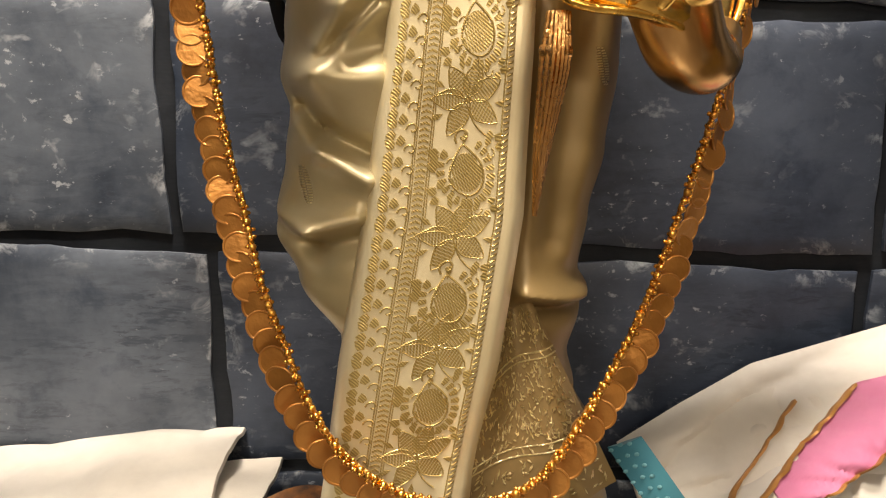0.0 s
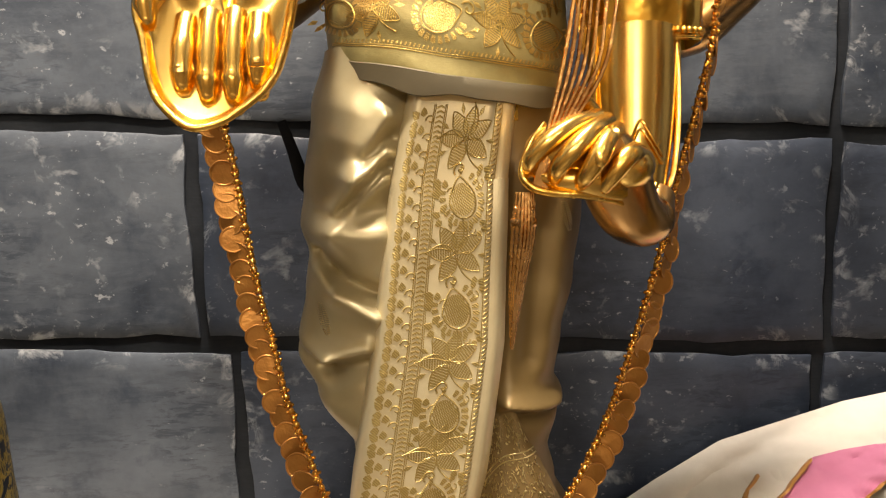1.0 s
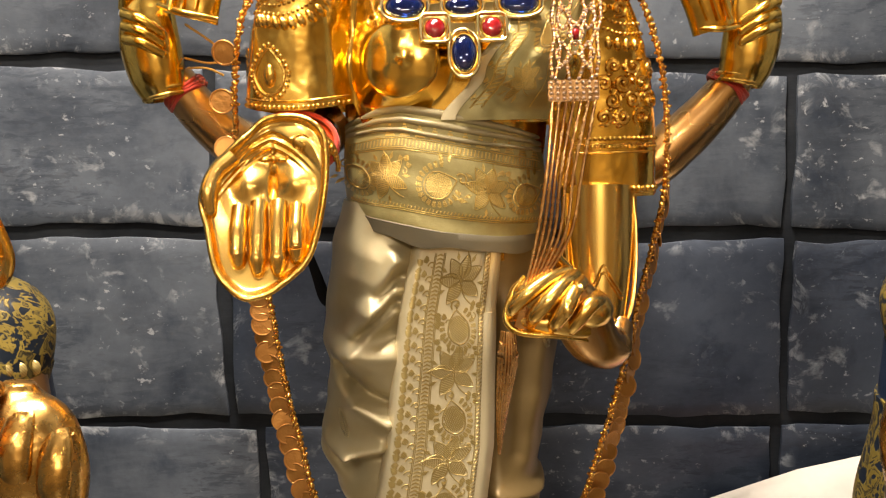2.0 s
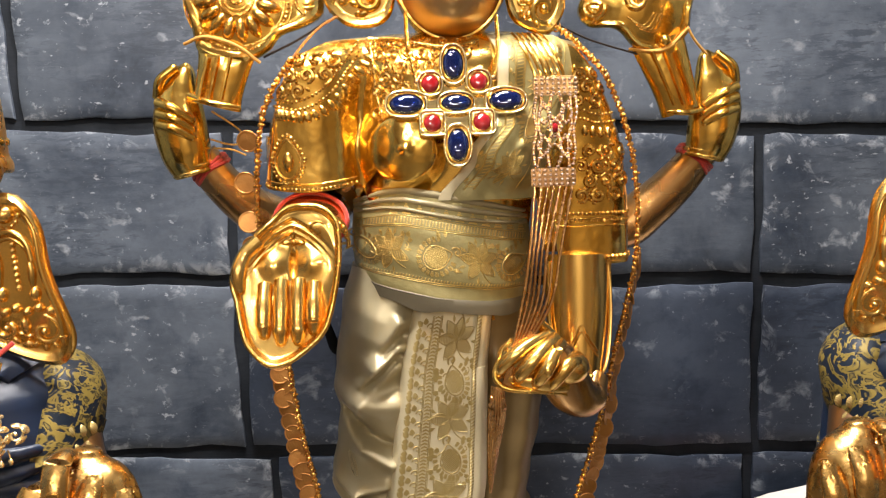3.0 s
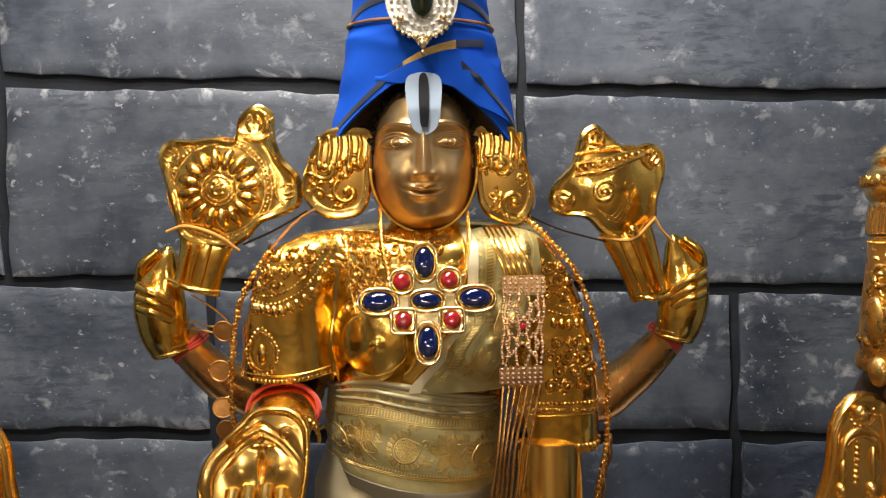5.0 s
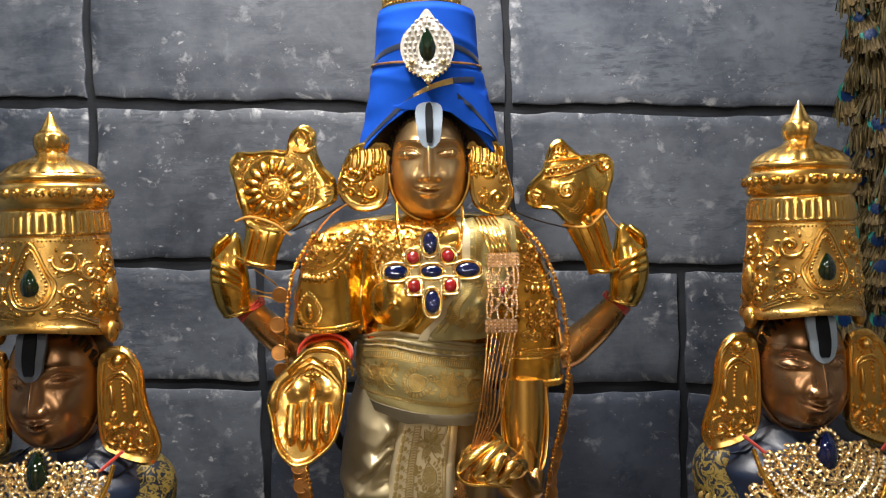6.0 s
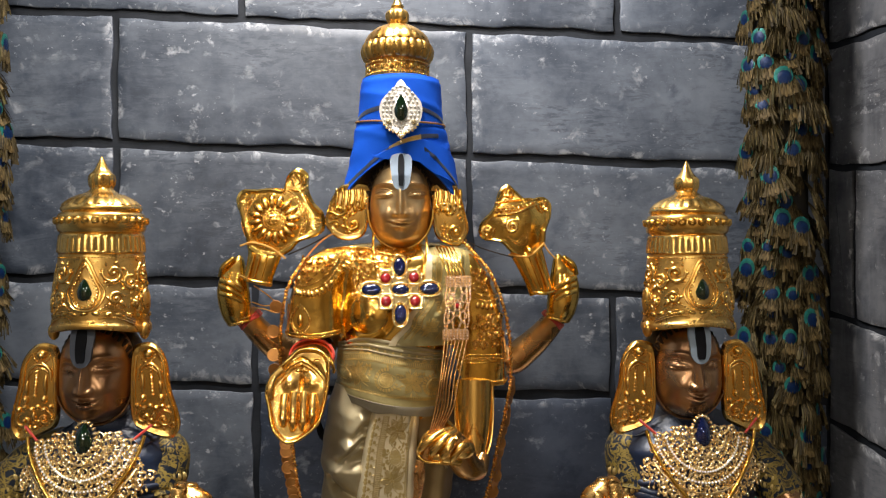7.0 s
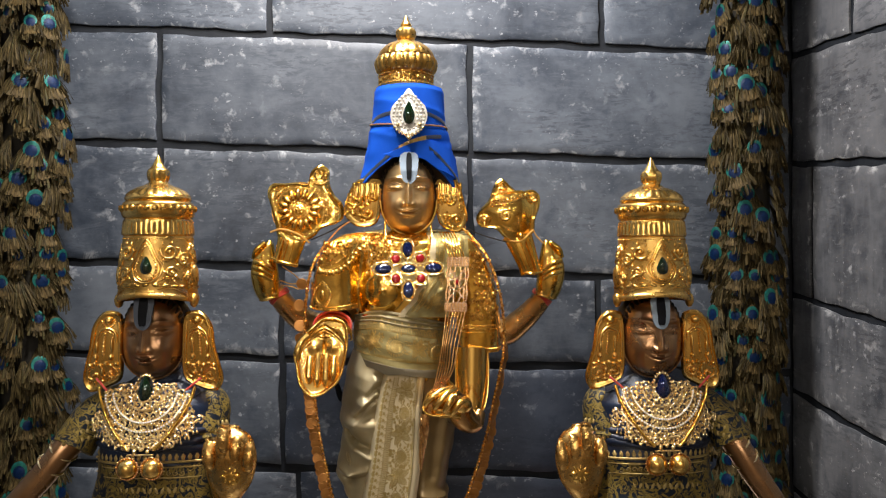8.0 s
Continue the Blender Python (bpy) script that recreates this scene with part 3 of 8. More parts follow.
# ---------------------------------------------------------------- head, shared by the three statues
def head(s, c, size, skin, rim, hair, slim=1.0):
    """A plain cast face with brow, lidded eyes, nose and lips; size is its half width."""
    k = size / 0.047
    cx, cy, cz = c
    RX, RY, RZ, RT = 0.0525 * slim, 0.056, 0.063, 0.078

    def swell(z, power):
        return max(0.0, 1 - min(1.0, abs(z) / (RZ if z < 0 else RT)) ** power) ** (1 / power)

    def relief(x, z):
        side = abs(x)
        t = max(0.0, min(1.0, (0.034 - z) / 0.047))
        d = lerp(0.003, 0.0175, t) * hump(x, lerp(0.0040, 0.0064, t)) / (1 + math.exp(-(z + 0.0145) / 0.0012)) / (1 + math.exp((z - 0.034) / 0.003))   # nose
        d += 0.0070 * hump(side - 0.0098, 0.0036) * hump(z + 0.0105, 0.0046)                        # nostrils
        d += 0.0082 * hump(x, 0.0112) * hump(z + 0.0238 - 9 * x * x + 0.0012 * hump(x, 0.0025), 0.0026)                         # upper lip
        d += 0.0086 * hump(x, 0.0092) * hump(z + 0.0314 - 12 * x * x, 0.0034)                        # lower lip
        d -= 0.0052 * hump(x, 0.0150) * hump(z + 0.0274 - 10 * x * x, 0.0011)                        # mouth line
        d += 0.0050 * hump(x, 0.013) * hump(z + 0.052, 0.007)                                       # chin
        d -= 0.0100 * hump(side - 0.0265, 0.0150) * hump(z - 0.0205, 0.0085)                         # eye hollow
        d += 0.0125 * hump(side - 0.0270, 0.0120) * hump(z - 0.0200, 0.0050)                         # eyeball
        d += 0.0042 * hump(side - 0.026, 0.017) * hump(z - 0.0370 + 14 * (side - 0.026) ** 2, 0.0042)  # brow
        return d + 0.0055 * hump(side - 0.028, 0.014) * hump(z + 0.010, 0.014)                       # cheek

    def across(z):
        return RX * swell(z, 2.5 if z < 0 else 2.7)

    def face(x, z, lift=0.0):
        u = max(-0.995, min(0.995, x / max(1e-4, across(z))))
        y = -RY * swell(z, 2.9) * math.sqrt(1 - u * u)
        y -= relief(x, z) * min(1.0, max(0.0, -y / 0.03)) + lift
        return (cx + k * x, cy + k * y, cz + k * z)

    s.mat = skin
    rows = []
    for i in range(133):
        z = math.sin(math.pi * (i / 132 - 0.5) * 0.985)
        z *= RZ if z < 0 else RT
        row = []
        for j in range(176):
            q = TAU * j / 176
            x = across(z) * math.cos(q)
            row.append(face(x, z) if math.sin(q) < 0 else (cx + k * x, cy + k * RY * swell(z, 2.2) * math.sin(q), cz + k * z))
        rows.append(row)
    s.rows(rows)
    for sign in (-1, 1):
        for bow, mid, bend, lo, hi, r in ((0.0385, 0.025, 13, 0.0075, 0.0430, 0.0014), (0.0262, 0.027, 28, 0.0110, 0.0425, 0.0016), (0.0300, 0.027, 22, 0.0130, 0.0420, 0.0009), (0.0148, 0.027, -24, 0.0115, 0.0420, 0.0011)):
            s.line(face, [(sign * x, bow - bend * (x - mid) ** 2) for x in np.linspace(lo, hi, 19)], r * k, 6, 0.0002, True)
        s.line(face, ring(sign * 0.0265, 0.0205, 0.0042, n=18), 0.0006 * k, 6, 0.0001)
        s.dome(face, sign * 0.0265, 0.0205, 0.0015, 0.0015, 0, 0.0009, 0, 8, 2)
    s.line(face, [(0.0, z) for z in np.linspace(0.030, -0.0085, 16)], 0.0011 * k, 8, -0.0002, True)
    s.mat = rim
    s.tube([(cx + 0.0555 * slim * k * math.sin(q), cy - 0.004 * k, cz - 0.004 * k - 0.0615 * k * math.cos(q), 0.0032 * k, 0.016 * k) for q in np.linspace(-1.6, 1.6, 25)], 10, 1)
    s.mat = hair
    s.ball((cx, cy + 0.024 * k, cz + 0.020 * k), (0.0585 * k, 0.050 * k, 0.066 * k), 40, 24)
    for i in range(21):
        q = lerp(-1.45, 1.45, i / 20)
        s.tube([(cx + 0.0505 * k * math.sin(q), cy - 0.026 * k * math.cos(q) - 0.004 * k, cz + 0.066 * k * math.cos(q) + 0.006 * k, 0.0040 * k),
                (cx + 0.0545 * k * math.sin(q), cy - 0.012 * k * math.cos(q), cz + 0.074 * k * math.cos(q) + 0.008 * k, 0.0045 * k)], 7, 1)


def finger(s, pts, r, seg=10):
    k = len(pts) - 1
    s.tube([(*p, r * (0.8 if i == k else 1.0 + 0.06 * (-1) ** i)) for i, p in enumerate(pts)], seg, 4)
    s.ball(pts[-1], r * 0.82, 8, 6)


# ---------------------------------------------------------------- the tall standing statue
CX = 0.022
TORSO = [  # height, centre x, half width, depth, centre y
    (1.34, 0.006, 0.088, 0.072, 0.53), (1.40, 0.008, 0.090, 0.074, 0.53), (1.47, 0.010, 0.094, 0.074, 0.53), (1.56, 0.016, 0.080, 0.060, 0.54), (1.61, 0.022, 0.036, 0.036, 0.53), (1.66, 0.022, 0.036, 0.036, 0.525)]


def chest(x, z):
    """Relief of the breast plate over its round form."""
    d = 0.0
    for bx in (-0.030, 0.078):
        q = math.hypot((x - bx) / 1.0, (z - 1.512) / 0.95) / 0.047
        if q < 1:
            d += 0.020 * math.sqrt(1 - q * q) * min(1, 3 * (1 - q))
        d += 0.004 * hump(math.hypot(x - bx - 0.004, z - 1.512), 0.0045)
    return d


EDGE_L = [(1.40, -0.171), (1.476, -0.170), (1.50, -0.168), (1.538, -0.162), (1.575, -0.150), (1.603, -0.133), (1.617, -0.109), (1.6235, -0.066), (1.628, -0.030)]
EDGE_R = [(1.395, 0.2010), (1.43, 0.2010), (1.46, 0.1995), (1.5045, 0.194), (1.545, 0.1835), (1.583, 0.166), (1.603, 0.152), (1.616, 0.133), (1.6235, 0.100), (1.628, 0.064)]
BODY_Y = 0.535


def along_rows(rows, x):
    return float(np.interp(x, [r[0] for r in rows], [r[1] for r in rows]))


def cape_depth(x, z):
    """Depth of the breast and sleeve shell in front of BODY_Y: trunk and two upper arms melted together."""
    top = max(0.0, min(1.0, (1.6285 - z) / 0.050))
    crown = math.sqrt(1 - (1 - top) ** 2) ** 0.9
    parts = []
    for c, w, d, p in ((0.018, 0.107, 0.090, 2.6), (-0.122 + 0.20 * max(0.0, z - 1.55), 0.0600, 0.090, 2.7), (0.152 - 0.32 * max(0.0, z - 1.50), 0.0580, 0.078, 2.7)):
        u = abs(x - c) / w
        parts.append(d * crown * max(0.0, 1 - min(1.0, u) ** p) ** (1 / p) - 0.02 * max(0.0, u - 1))
    k = 0.0075
    return max(0.004, k * math.log(sum(math.exp(v / k) for v in parts)))


def torso_front(x, z, lift=0.0):
    xl, xr = along_rows(EDGE_L, z), along_rows(EDGE_R, z)
    near = max(0.0, min(1.0, (x - xl) / 0.015)), max(0.0, min(1.0, (xr - x) / 0.015))
    fade = math.sqrt(max(0.0, 1 - (1 - near[0]) ** 2)) * math.sqrt(max(0.0, 1 - (1 - near[1]) ** 2))
    return (x, BODY_Y - cape_depth(x, z) * fade - chest(x, z) - lift, z)


def cape_shell(s, nz=150, nx=230):
    """Thin beaten sheet over breast, shoulders and both upper arms, open below."""
    rows, inner = [], []
    for i in range(nz + 1):
        t = i / nz
        row, back, lining = [], [], []
        for j in range(nx + 1):
            a = 0.5 - 0.5 * math.cos(math.pi * j / nx)
            low = 1.394 if a > 0.785 else lerp(1.394, 1.460, (0.785 - a) / 0.02) if a > 0.765 else 1.460 if a > 0.29 else lerp(1.460, 1.480, (0.29 - a) / 0.02) if a > 0.27 else 1.480 - 0.006 * math.sin(math.pi * a / 0.27)
            z = lerp(low, 1.628, t)
            x = lerp(along_rows(EDGE_L, z), along_rows(EDGE_R, z), a)
            p = torso_front(x, z)
            row.append(p)
            if i == 0:
                lining.append((x, p[1] + 0.003, z + 0.0005))
                inner.append((x, p[1] + 0.010, z + 0.05))
            if 0 < j < nx:
                back.append((x, BODY_Y + 0.030 * math.sin(math.pi * a) ** 0.5 * (1 - t ** 4), z))
        if i == 0:
            rows.append(inner + list(reversed(back)))
            rows.append(lining + list(reversed(back)))
        rows.append(row + list(reversed(back)))
    s.rows(rows, True, False)


def torso_rows(s, z0, z1, n, seg=96):
    rows = []
    for i in range(n + 1):
        z = lerp(z0, z1, i / n)
        c, w, d, cy = table(TORSO, z)
        row = []
        for j in range(seg):
            q = TAU * j / seg
            cu, su = math.cos(q), math.sin(q)
            x = c + w * math.copysign(abs(cu) ** 0.85, cu)
            y = cy + d * math.copysign(abs(su) ** 0.9, su)
            row.append((x, y, z))
        rows.append(row)
    s.rows(rows)


def arm_surface(stations):
    """The front of a limb given by (z, x, y, r): a is sideways from its axis."""
    def at(a, b, lift=0.0):
        x, y, r, *deep = table(stations, b)
        u = max(-0.97, min(0.97, a / r))
        return (x + a + lift * u, y - ((deep[0] if deep else r) + lift) * math.sqrt(1 - u * u), b)
    return at


def fill_scrolls(s, surf, inside, a0, a1, b0, b1, step, r, seed, thread=0.0011):
    """Repousse foliage: spirals and leaves packed over part of a surface."""
    g = random.Random(seed)
    b, odd = b0, 0
    while b < b1:
        a = a0 + (step / 2 if odd else 0)
        while a < a1:
            if inside(a, b):
                s.line(surf, spiral(a, b, r * g.uniform(0.8, 1.05), 1.35, g.uniform(0, TAU), g.choice((-1, 1))), thread, 6, 0.0003, True)
                s.dome(surf, a, b, r * 0.30, r * 0.30, 0, thread * 1.6, 0, 8, 2)
                for k in range(2):
                    q = g.uniform(0, TAU)
                    s.dome(surf, a + r * 1.05 * math.cos(q), b + r * 1.05 * math.sin(q), r * 0.22, r * 0.48, q + 0.6, thread * 1.5, 0.7, 8, 2)
            a += step
        b += step * 0.86
        odd = 1 - odd


def standing_statue():
    s = Shape()  # materials: 0 gold, 1 beaten gold, 2 bronze, 3 dark
    s.mat = 0
    torso_rows(s, 1.34, 1.66, 64)
    # legs and feet under the drape
    for x in (-0.045, 0.05):
        s.tube([(x * 0.9, 0.54, ALTAR_Z + 0.03, 0.028), (x * 0.9, 0.54, 1.10, 0.028), (x, 0.54, 1.34, 0.030)], 14, 4)
        s.ball((x, 0.50, ALTAR_Z + 0.025), (0.035, 0.07, 0.025), 16, 10)
    cape_shell(s)
    head(s, (CX, 0.496, 1.682), 0.0475, 2, 0, 3, 0.945)
    # relief on breast plate and sleeves
    s.mat = 1
    F = torso_front
    collar = lambda a, b: -0.056 < a < 0.046 and b > 1.586 + 9.0 * (a - 0.0) ** 2 * (a > 0) and b < 1.616
    fill_scrolls(s, F, collar, -0.055, 0.05, 1.588, 1.614, 0.0135, 0.0064, 3, 0.0021)
    fill_scrolls(s, F, lambda a, b: a < -0.026 + 0.25 * (b - 1.545), -0.050, -0.02, 1.546, 1.586, 0.0125, 0.0062, 5, 0.0022)
    s.line(F, smooth([(-0.060, 1.620), (-0.054, 1.595), (-0.052, 1.565), (-0.046, 1.540)], 8), 0.0014, 6, 0.0004)
    s.line(F, smooth([(-0.060, 1.619), (-0.030, 1.6165), (-0.006, 1.609), (0.02, 1.606), (0.046, 1.613)], 8), 0.0022, 7, 0.0006)
    band = smooth([(-0.150, 1.556), (-0.1408, 1.5534), (-0.1219, 1.5512), (-0.0975, 1.5628), (-0.0761, 1.5901), (-0.0640, 1.612)], 10)
    for off in (0.0, 0.0075):
        s.beads(F, [(a - 0.4 * off, b + off) for a, b in band], 0.0040, 0.0017)
    for i, (a, b) in enumerate(band[2:-3:3]):
        t = i / 15
        s.dome(F, a + 0.003 + 0.006 * t, b - 0.0075 + 0.002 * t, 0.0042, 0.0068, 0.1 + 1.0 * t, 0.0038, 0.25, 10, 3)
    fill_scrolls(s, F, lambda a, b: b > 1.566 + max(0.0, 1.15 * (a + 0.112)), -0.140, -0.086, 1.568, 1.606, 0.0165, 0.0080, 8, 0.0024)
    drop = [(-0.137 + 0.0125 * math.cos(q) * (1 - 0.45 * max(0.0, math.sin(q))), 1.5055 + 0.0185 * math.sin(q)) for q in np.linspace(0, TAU, 31)]
    s.line(F, drop, 0.0013, 6, 0.0004)
    s.beads(F, [(-0.137 + (a + 0.137) * 1.28, 1.5055 + (b - 1.5055) * 1.22) for a, b in drop], 0.0046, 0.0020)
    s.dome(F, -0.137, 1.503, 0.0060, 0.0105, 0.0, 0.0042, 0.3, 12, 4)
    hem = [(a, 1.4825 - 0.006 * math.sin(math.pi * (a + 0.17) / 0.1)) for a in np.linspace(-0.166, -0.074, 40)]
    s.beads(F, hem, 0.0040, 0.0019)
    s.line(F, [(a, b + 0.0048) for a, b in hem], 0.0012, 6, 0.0003)
    s.beads(F, smooth([(0.142, 1.536), (0.160, 1.531), (0.184, 1.534)], 8), 0.0038, 0.0017)
    s.beads(F, smooth([(0.142, 1.544), (0.160, 1.539), (0.180, 1.542)], 8), 0.0038, 0.0015)
    for i in range(6):
        s.dome(F, lerp(0.146, 0.185, i / 5), 1.524 - 0.002 * math.sin(math.pi * i / 5), 0.0038, 0.0062, 0, 0.0036, 0.3, 10, 3)
    fill_scrolls(s, F, lambda a, b: True, 0.142, 0.186, 1.462, 1.512, 0.0165, 0.0080, 12, 0.0026)
    fill_scrolls(s, F, lambda a, b: True, 0.140, 0.168, 1.552, 1.578, 0.0150, 0.0070, 14, 0.0024)
    for dz, r, gap in ((1.444, 0.0026, 0.0042), (1.437, 0.0018, 0.0036), (1.401, 0.0032, 0.0046)):
        s.beads(F, [(a, dz) for a in np.linspace(0.118, 0.199, 30)], gap, r * 0.85, 0.0004)
        s.line(F, [(a, dz - 0.0046) for a in np.linspace(0.118, 0.199, 30)], 0.0010, 6, 0.0004)
    # hanging forearm and its closed hand, beaten from sheet with a turned rim
    s.mat = 4
    s.tube([(0.140, 0.475, 1.402, 0.0320), (0.139, 0.468, 1.35, 0.0310), (0.1375, 0.458, 1.312, 0.0270), (0.136, 0.447, 1.285, 0.0215)], 32, 8)
    s.tube([(0.110, 0.462, 1.398, 0.0024), (0.109, 0.452, 1.34, 0.0024), (0.112, 0.442, 1.312, 0.0022)], 6, 4)
    s.tube([(0.170, 0.464, 1.398, 0.0026), (0.169, 0.454, 1.34, 0.0026), (0.163, 0.444, 1.300, 0.0024), (0.152, 0.436, 1.282, 0.002)], 6, 4)
    # Heel in darker bronze: the floor's dark reflection put into its colour.
    s.mat = 6
    s.tube([(0.150, 0.446, 1.284, 0.014, 0.018), (0.141, 0.434, 1.270, 0.018, 0.022), (0.124, 0.418, 1.279, 0.022, 0.024), (0.108, 0.404, 1.306, 0.024, 0.020), (0.090, 0.398, 1.318, 0.024, 0.018), (0.072, 0.396, 1.318, 0.020, 0.014), (0.058, 0.396, 1.312, 0.012, 0.009), (0.050, 0.396, 1.308, 0.005)], 28, 8)
    s.mat = 4
    s.ball((0.085, 0.400, 1.320), (0.034, 0.021, 0.021), 28, 18)
    s.ball((0.116, 0.400, 1.309), (0.020, 0.022, 0.017), 24, 14)
    for pts, r in (([(0.098, 0.396, 1.340), (0.082, 0.384, 1.337), (0.066, 0.378, 1.328), (0.054, 0.380, 1.317), (0.053, 0.388, 1.308)], 0.0082),
                   ([(0.103, 0.394, 1.337), (0.092, 0.379, 1.333), (0.080, 0.372, 1.323), (0.070, 0.374, 1.312), (0.068, 0.382, 1.304)], 0.0088),
                   ([(0.108, 0.394, 1.332), (0.100, 0.377, 1.328), (0.093, 0.370, 1.318), (0.086, 0.373, 1.306), (0.084, 0.381, 1.300)], 0.0090),
                   ([(0.130, 0.408, 1.304), (0.122, 0.390, 1.316), (0.113, 0.380, 1.316), (0.104, 0.378, 1.306), (0.099, 0.382, 1.298)], 0.0094)):
        finger(s, pts, r * 0.74, 14)
    s.ball((0.0925, 0.3640, 1.3150), (0.0042, 0.0024, 0.0048), 8, 6)
    finger(s, [(0.102, 0.408, 1.338), (0.093, 0.402, 1.348), (0.088, 0.399, 1.354), (0.086, 0.398, 1.356)], 0.0056)
    s.tube([(0.130, 0.414, 1.290, 0.011), (0.112, 0.398, 1.294, 0.011), (0.094, 0.388, 1.300, 0.011), (0.072, 0.388, 1.302, 0.009), (0.058, 0.390, 1.304, 0.006)], 14, 4)
    s.mat = 1
    s.tube([(0.064, 0.398, 1.338, 0.0014), (0.054, 0.394, 1.324, 0.0020), (0.0478, 0.388, 1.308, 0.0024), (0.052, 0.383, 1.299, 0.0026), (0.064, 0.381, 1.2945, 0.0027), (0.088, 0.382, 1.2920, 0.0027), (0.110, 0.390, 1.287, 0.0025), (0.130, 0.404, 1.278, 0.0023), (0.142, 0.414, 1.296, 0.0018)], 10, 6)
    s.mat = 4
    for q in (0.0, 1.0):
        s.line(arm_surface([(1.285, 0.136, 0.447, 0.0215), (1.312, 0.1375, 0.458, 0.0270), (1.35, 0.139, 0.468, 0.0310)]), smooth([(-0.016, 1.314 - 0.005 * q), (-0.008, 1.326 - 0.005 * q), (-0.002, 1.338 - 0.006 * q), (0.006, 1.326 - 0.005 * q), (0.015, 1.313 - 0.005 * q)], 6), 0.0011, 6, 0.0004)
    # forearm held to the front with its cuff, and the open palm as a rimmed shell leaning back at the wrist
    s.mat = 0
    s.tube([(-0.119, 0.505, 1.452, 0.0330, 0.024), (-0.119, 0.465, 1.448, 0.0330, 0.023), (-0.120, 0.432, 1.443, 0.0335, 0.021), (-0.122, 0.405, 1.437, 0.035, 0.018), (-0.124, 0.388, 1.428, 0.034, 0.015)], 32, 6)

    def palm_height(x, z):
        """Hollowed hand: pads, cleft, finger seats."""
        edge = min(1.0, math.hypot((x + 0.128) / 0.044, (z - 1.400) / 0.070))
        h = -0.010 * (1 - edge ** 2) - 0.36 * (z - 1.40)
        for px, pz, w, t, up in ((-0.140, 1.4175, 0.012, 0.011, 0.0075), (-0.109, 1.4185, 0.012, 0.011, 0.0075), (-0.112, 1.450, 0.018, 0.012, 0.0060), (-0.140, 1.446, 0.016, 0.009, 0.0060), (-0.126, 1.402, 0.024, 0.009, 0.0040)):
            h += up * math.exp(-((x - px) / w) ** 2 - ((z - pz) / t) ** 2)
        bow = 26 * (x + 0.125) ** 2
        for z0, deep in ((1.4540, 0.0036), (1.4475, 0.0032), (1.4420, 0.0024)):
            h -= deep * hump(z - z0 + 0.35 * abs(x + 0.125) + bow * 0.5, 0.0019) * hump(x + 0.125, 0.026)   # creases below the heel
        h -= 0.0060 * hump(x + 0.1245, 0.0024) * hump(z - 1.417, 0.012)                                     # cleft between the pads
        return h

    palm = flat(0.356, palm_height)
    shell = [(-0.128, 1.465), (-0.142, 1.453), (-0.158, 1.439), (-0.168, 1.427), (-0.1735, 1.408), (-0.169, 1.386), (-0.1645, 1.361), (-0.158, 1.344), (-0.143, 1.3285), (-0.128, 1.3295), (-0.113, 1.340), (-0.099, 1.355), (-0.0915, 1.376), (-0.0852, 1.412), (-0.084, 1.439), (-0.088, 1.456), (-0.104, 1.466)]
    shell = [(x, z if z > 1.40 else 1.40 + 0.84 * (z - 1.40)) for x, z in shell]
    s.mat = 4
    s.plate(shell, palm, 0.012, 60, 12, 0.0045, 0.05)
    for x, top, tip in ((-0.1480, 1.392, 1.363), (-0.1340, 1.395, 1.357), (-0.1195, 1.395, 1.357), (-0.1060, 1.392, 1.365)):
        P = lambda z, l: palm(x, z, l)
        mid = lerp(top, tip, 0.5)
        finger(s, [P(top + 0.008, -0.002), P(top, 0.0035), P(mid + 0.006, 0.0055), P(mid - 0.006, 0.0055), P(tip + 0.008, 0.0045), P(tip, 0.0010)], 0.0066, 14)
        finger(s, [P(tip + 0.004, -0.001), P(tip - 0.003, -0.004), P(tip - 0.007, -0.008)], 0.0062, 12)
        for t in (0.36, 0.66):
            z = lerp(top, tip, t)
            s.tube([(*palm(x - 0.0062, z, 0.004), 0.0012), (*palm(x, z, 0.0118), 0.0010), (*palm(x + 0.0062, z, 0.004), 0.0012)], 6, 3)
    finger(s, [palm(-0.152, 1.438, 0.004), palm(-0.163, 1.428, 0.006), palm(-0.168, 1.413, 0.006), palm(-0.1675, 1.400, 0.003)], 0.0066, 12)
    s.mat = 1
    edge = smooth(shell, 8, True)
    s.line(palm, [tuple(e) for e in edge] + [tuple(edge[0])], 0.0024, 7, 0.0036)
    for k in range(4):
        q = math.pi / 2 * k
        s.dome(palm, -0.1240 + 0.0062 * math.cos(q), 1.4350 + 0.0072 * math.sin(q), 0.0026, 0.0058, q - math.pi / 2, 0.0026, 0.7, 10, 3)
    s.dome(palm, -0.1240, 1.4350, 0.0030, 0.0034, 0, 0.003)
    s.line(palm, spiral(-0.103, 1.446, 0.0075, 1.2, 0.6, 1, 18), 0.0013, 6, 0.0004, True)
    for cz, rr in ((1.463, 0.036), (1.455, 0.0375)):
        s.tube([(-0.1185 + rr * math.cos(q), 0.418 - 0.010 * math.sin(q), cz - 0.026 + 0.024 * math.sin(q), 0.0020) for q in np.linspace(-0.2, math.pi + 0.2, 25)], 7, 1)
    for q in np.linspace(0.1, math.pi - 0.1, 19):
        s.ball((-0.1185 + 0.037 * math.cos(q), 0.416 - 0.011 * math.sin(q), 1.459 - 0.026 + 0.024 * math.sin(q)), 0.0023, 8, 6)
    # rear arms, raised
    s.mat = 6
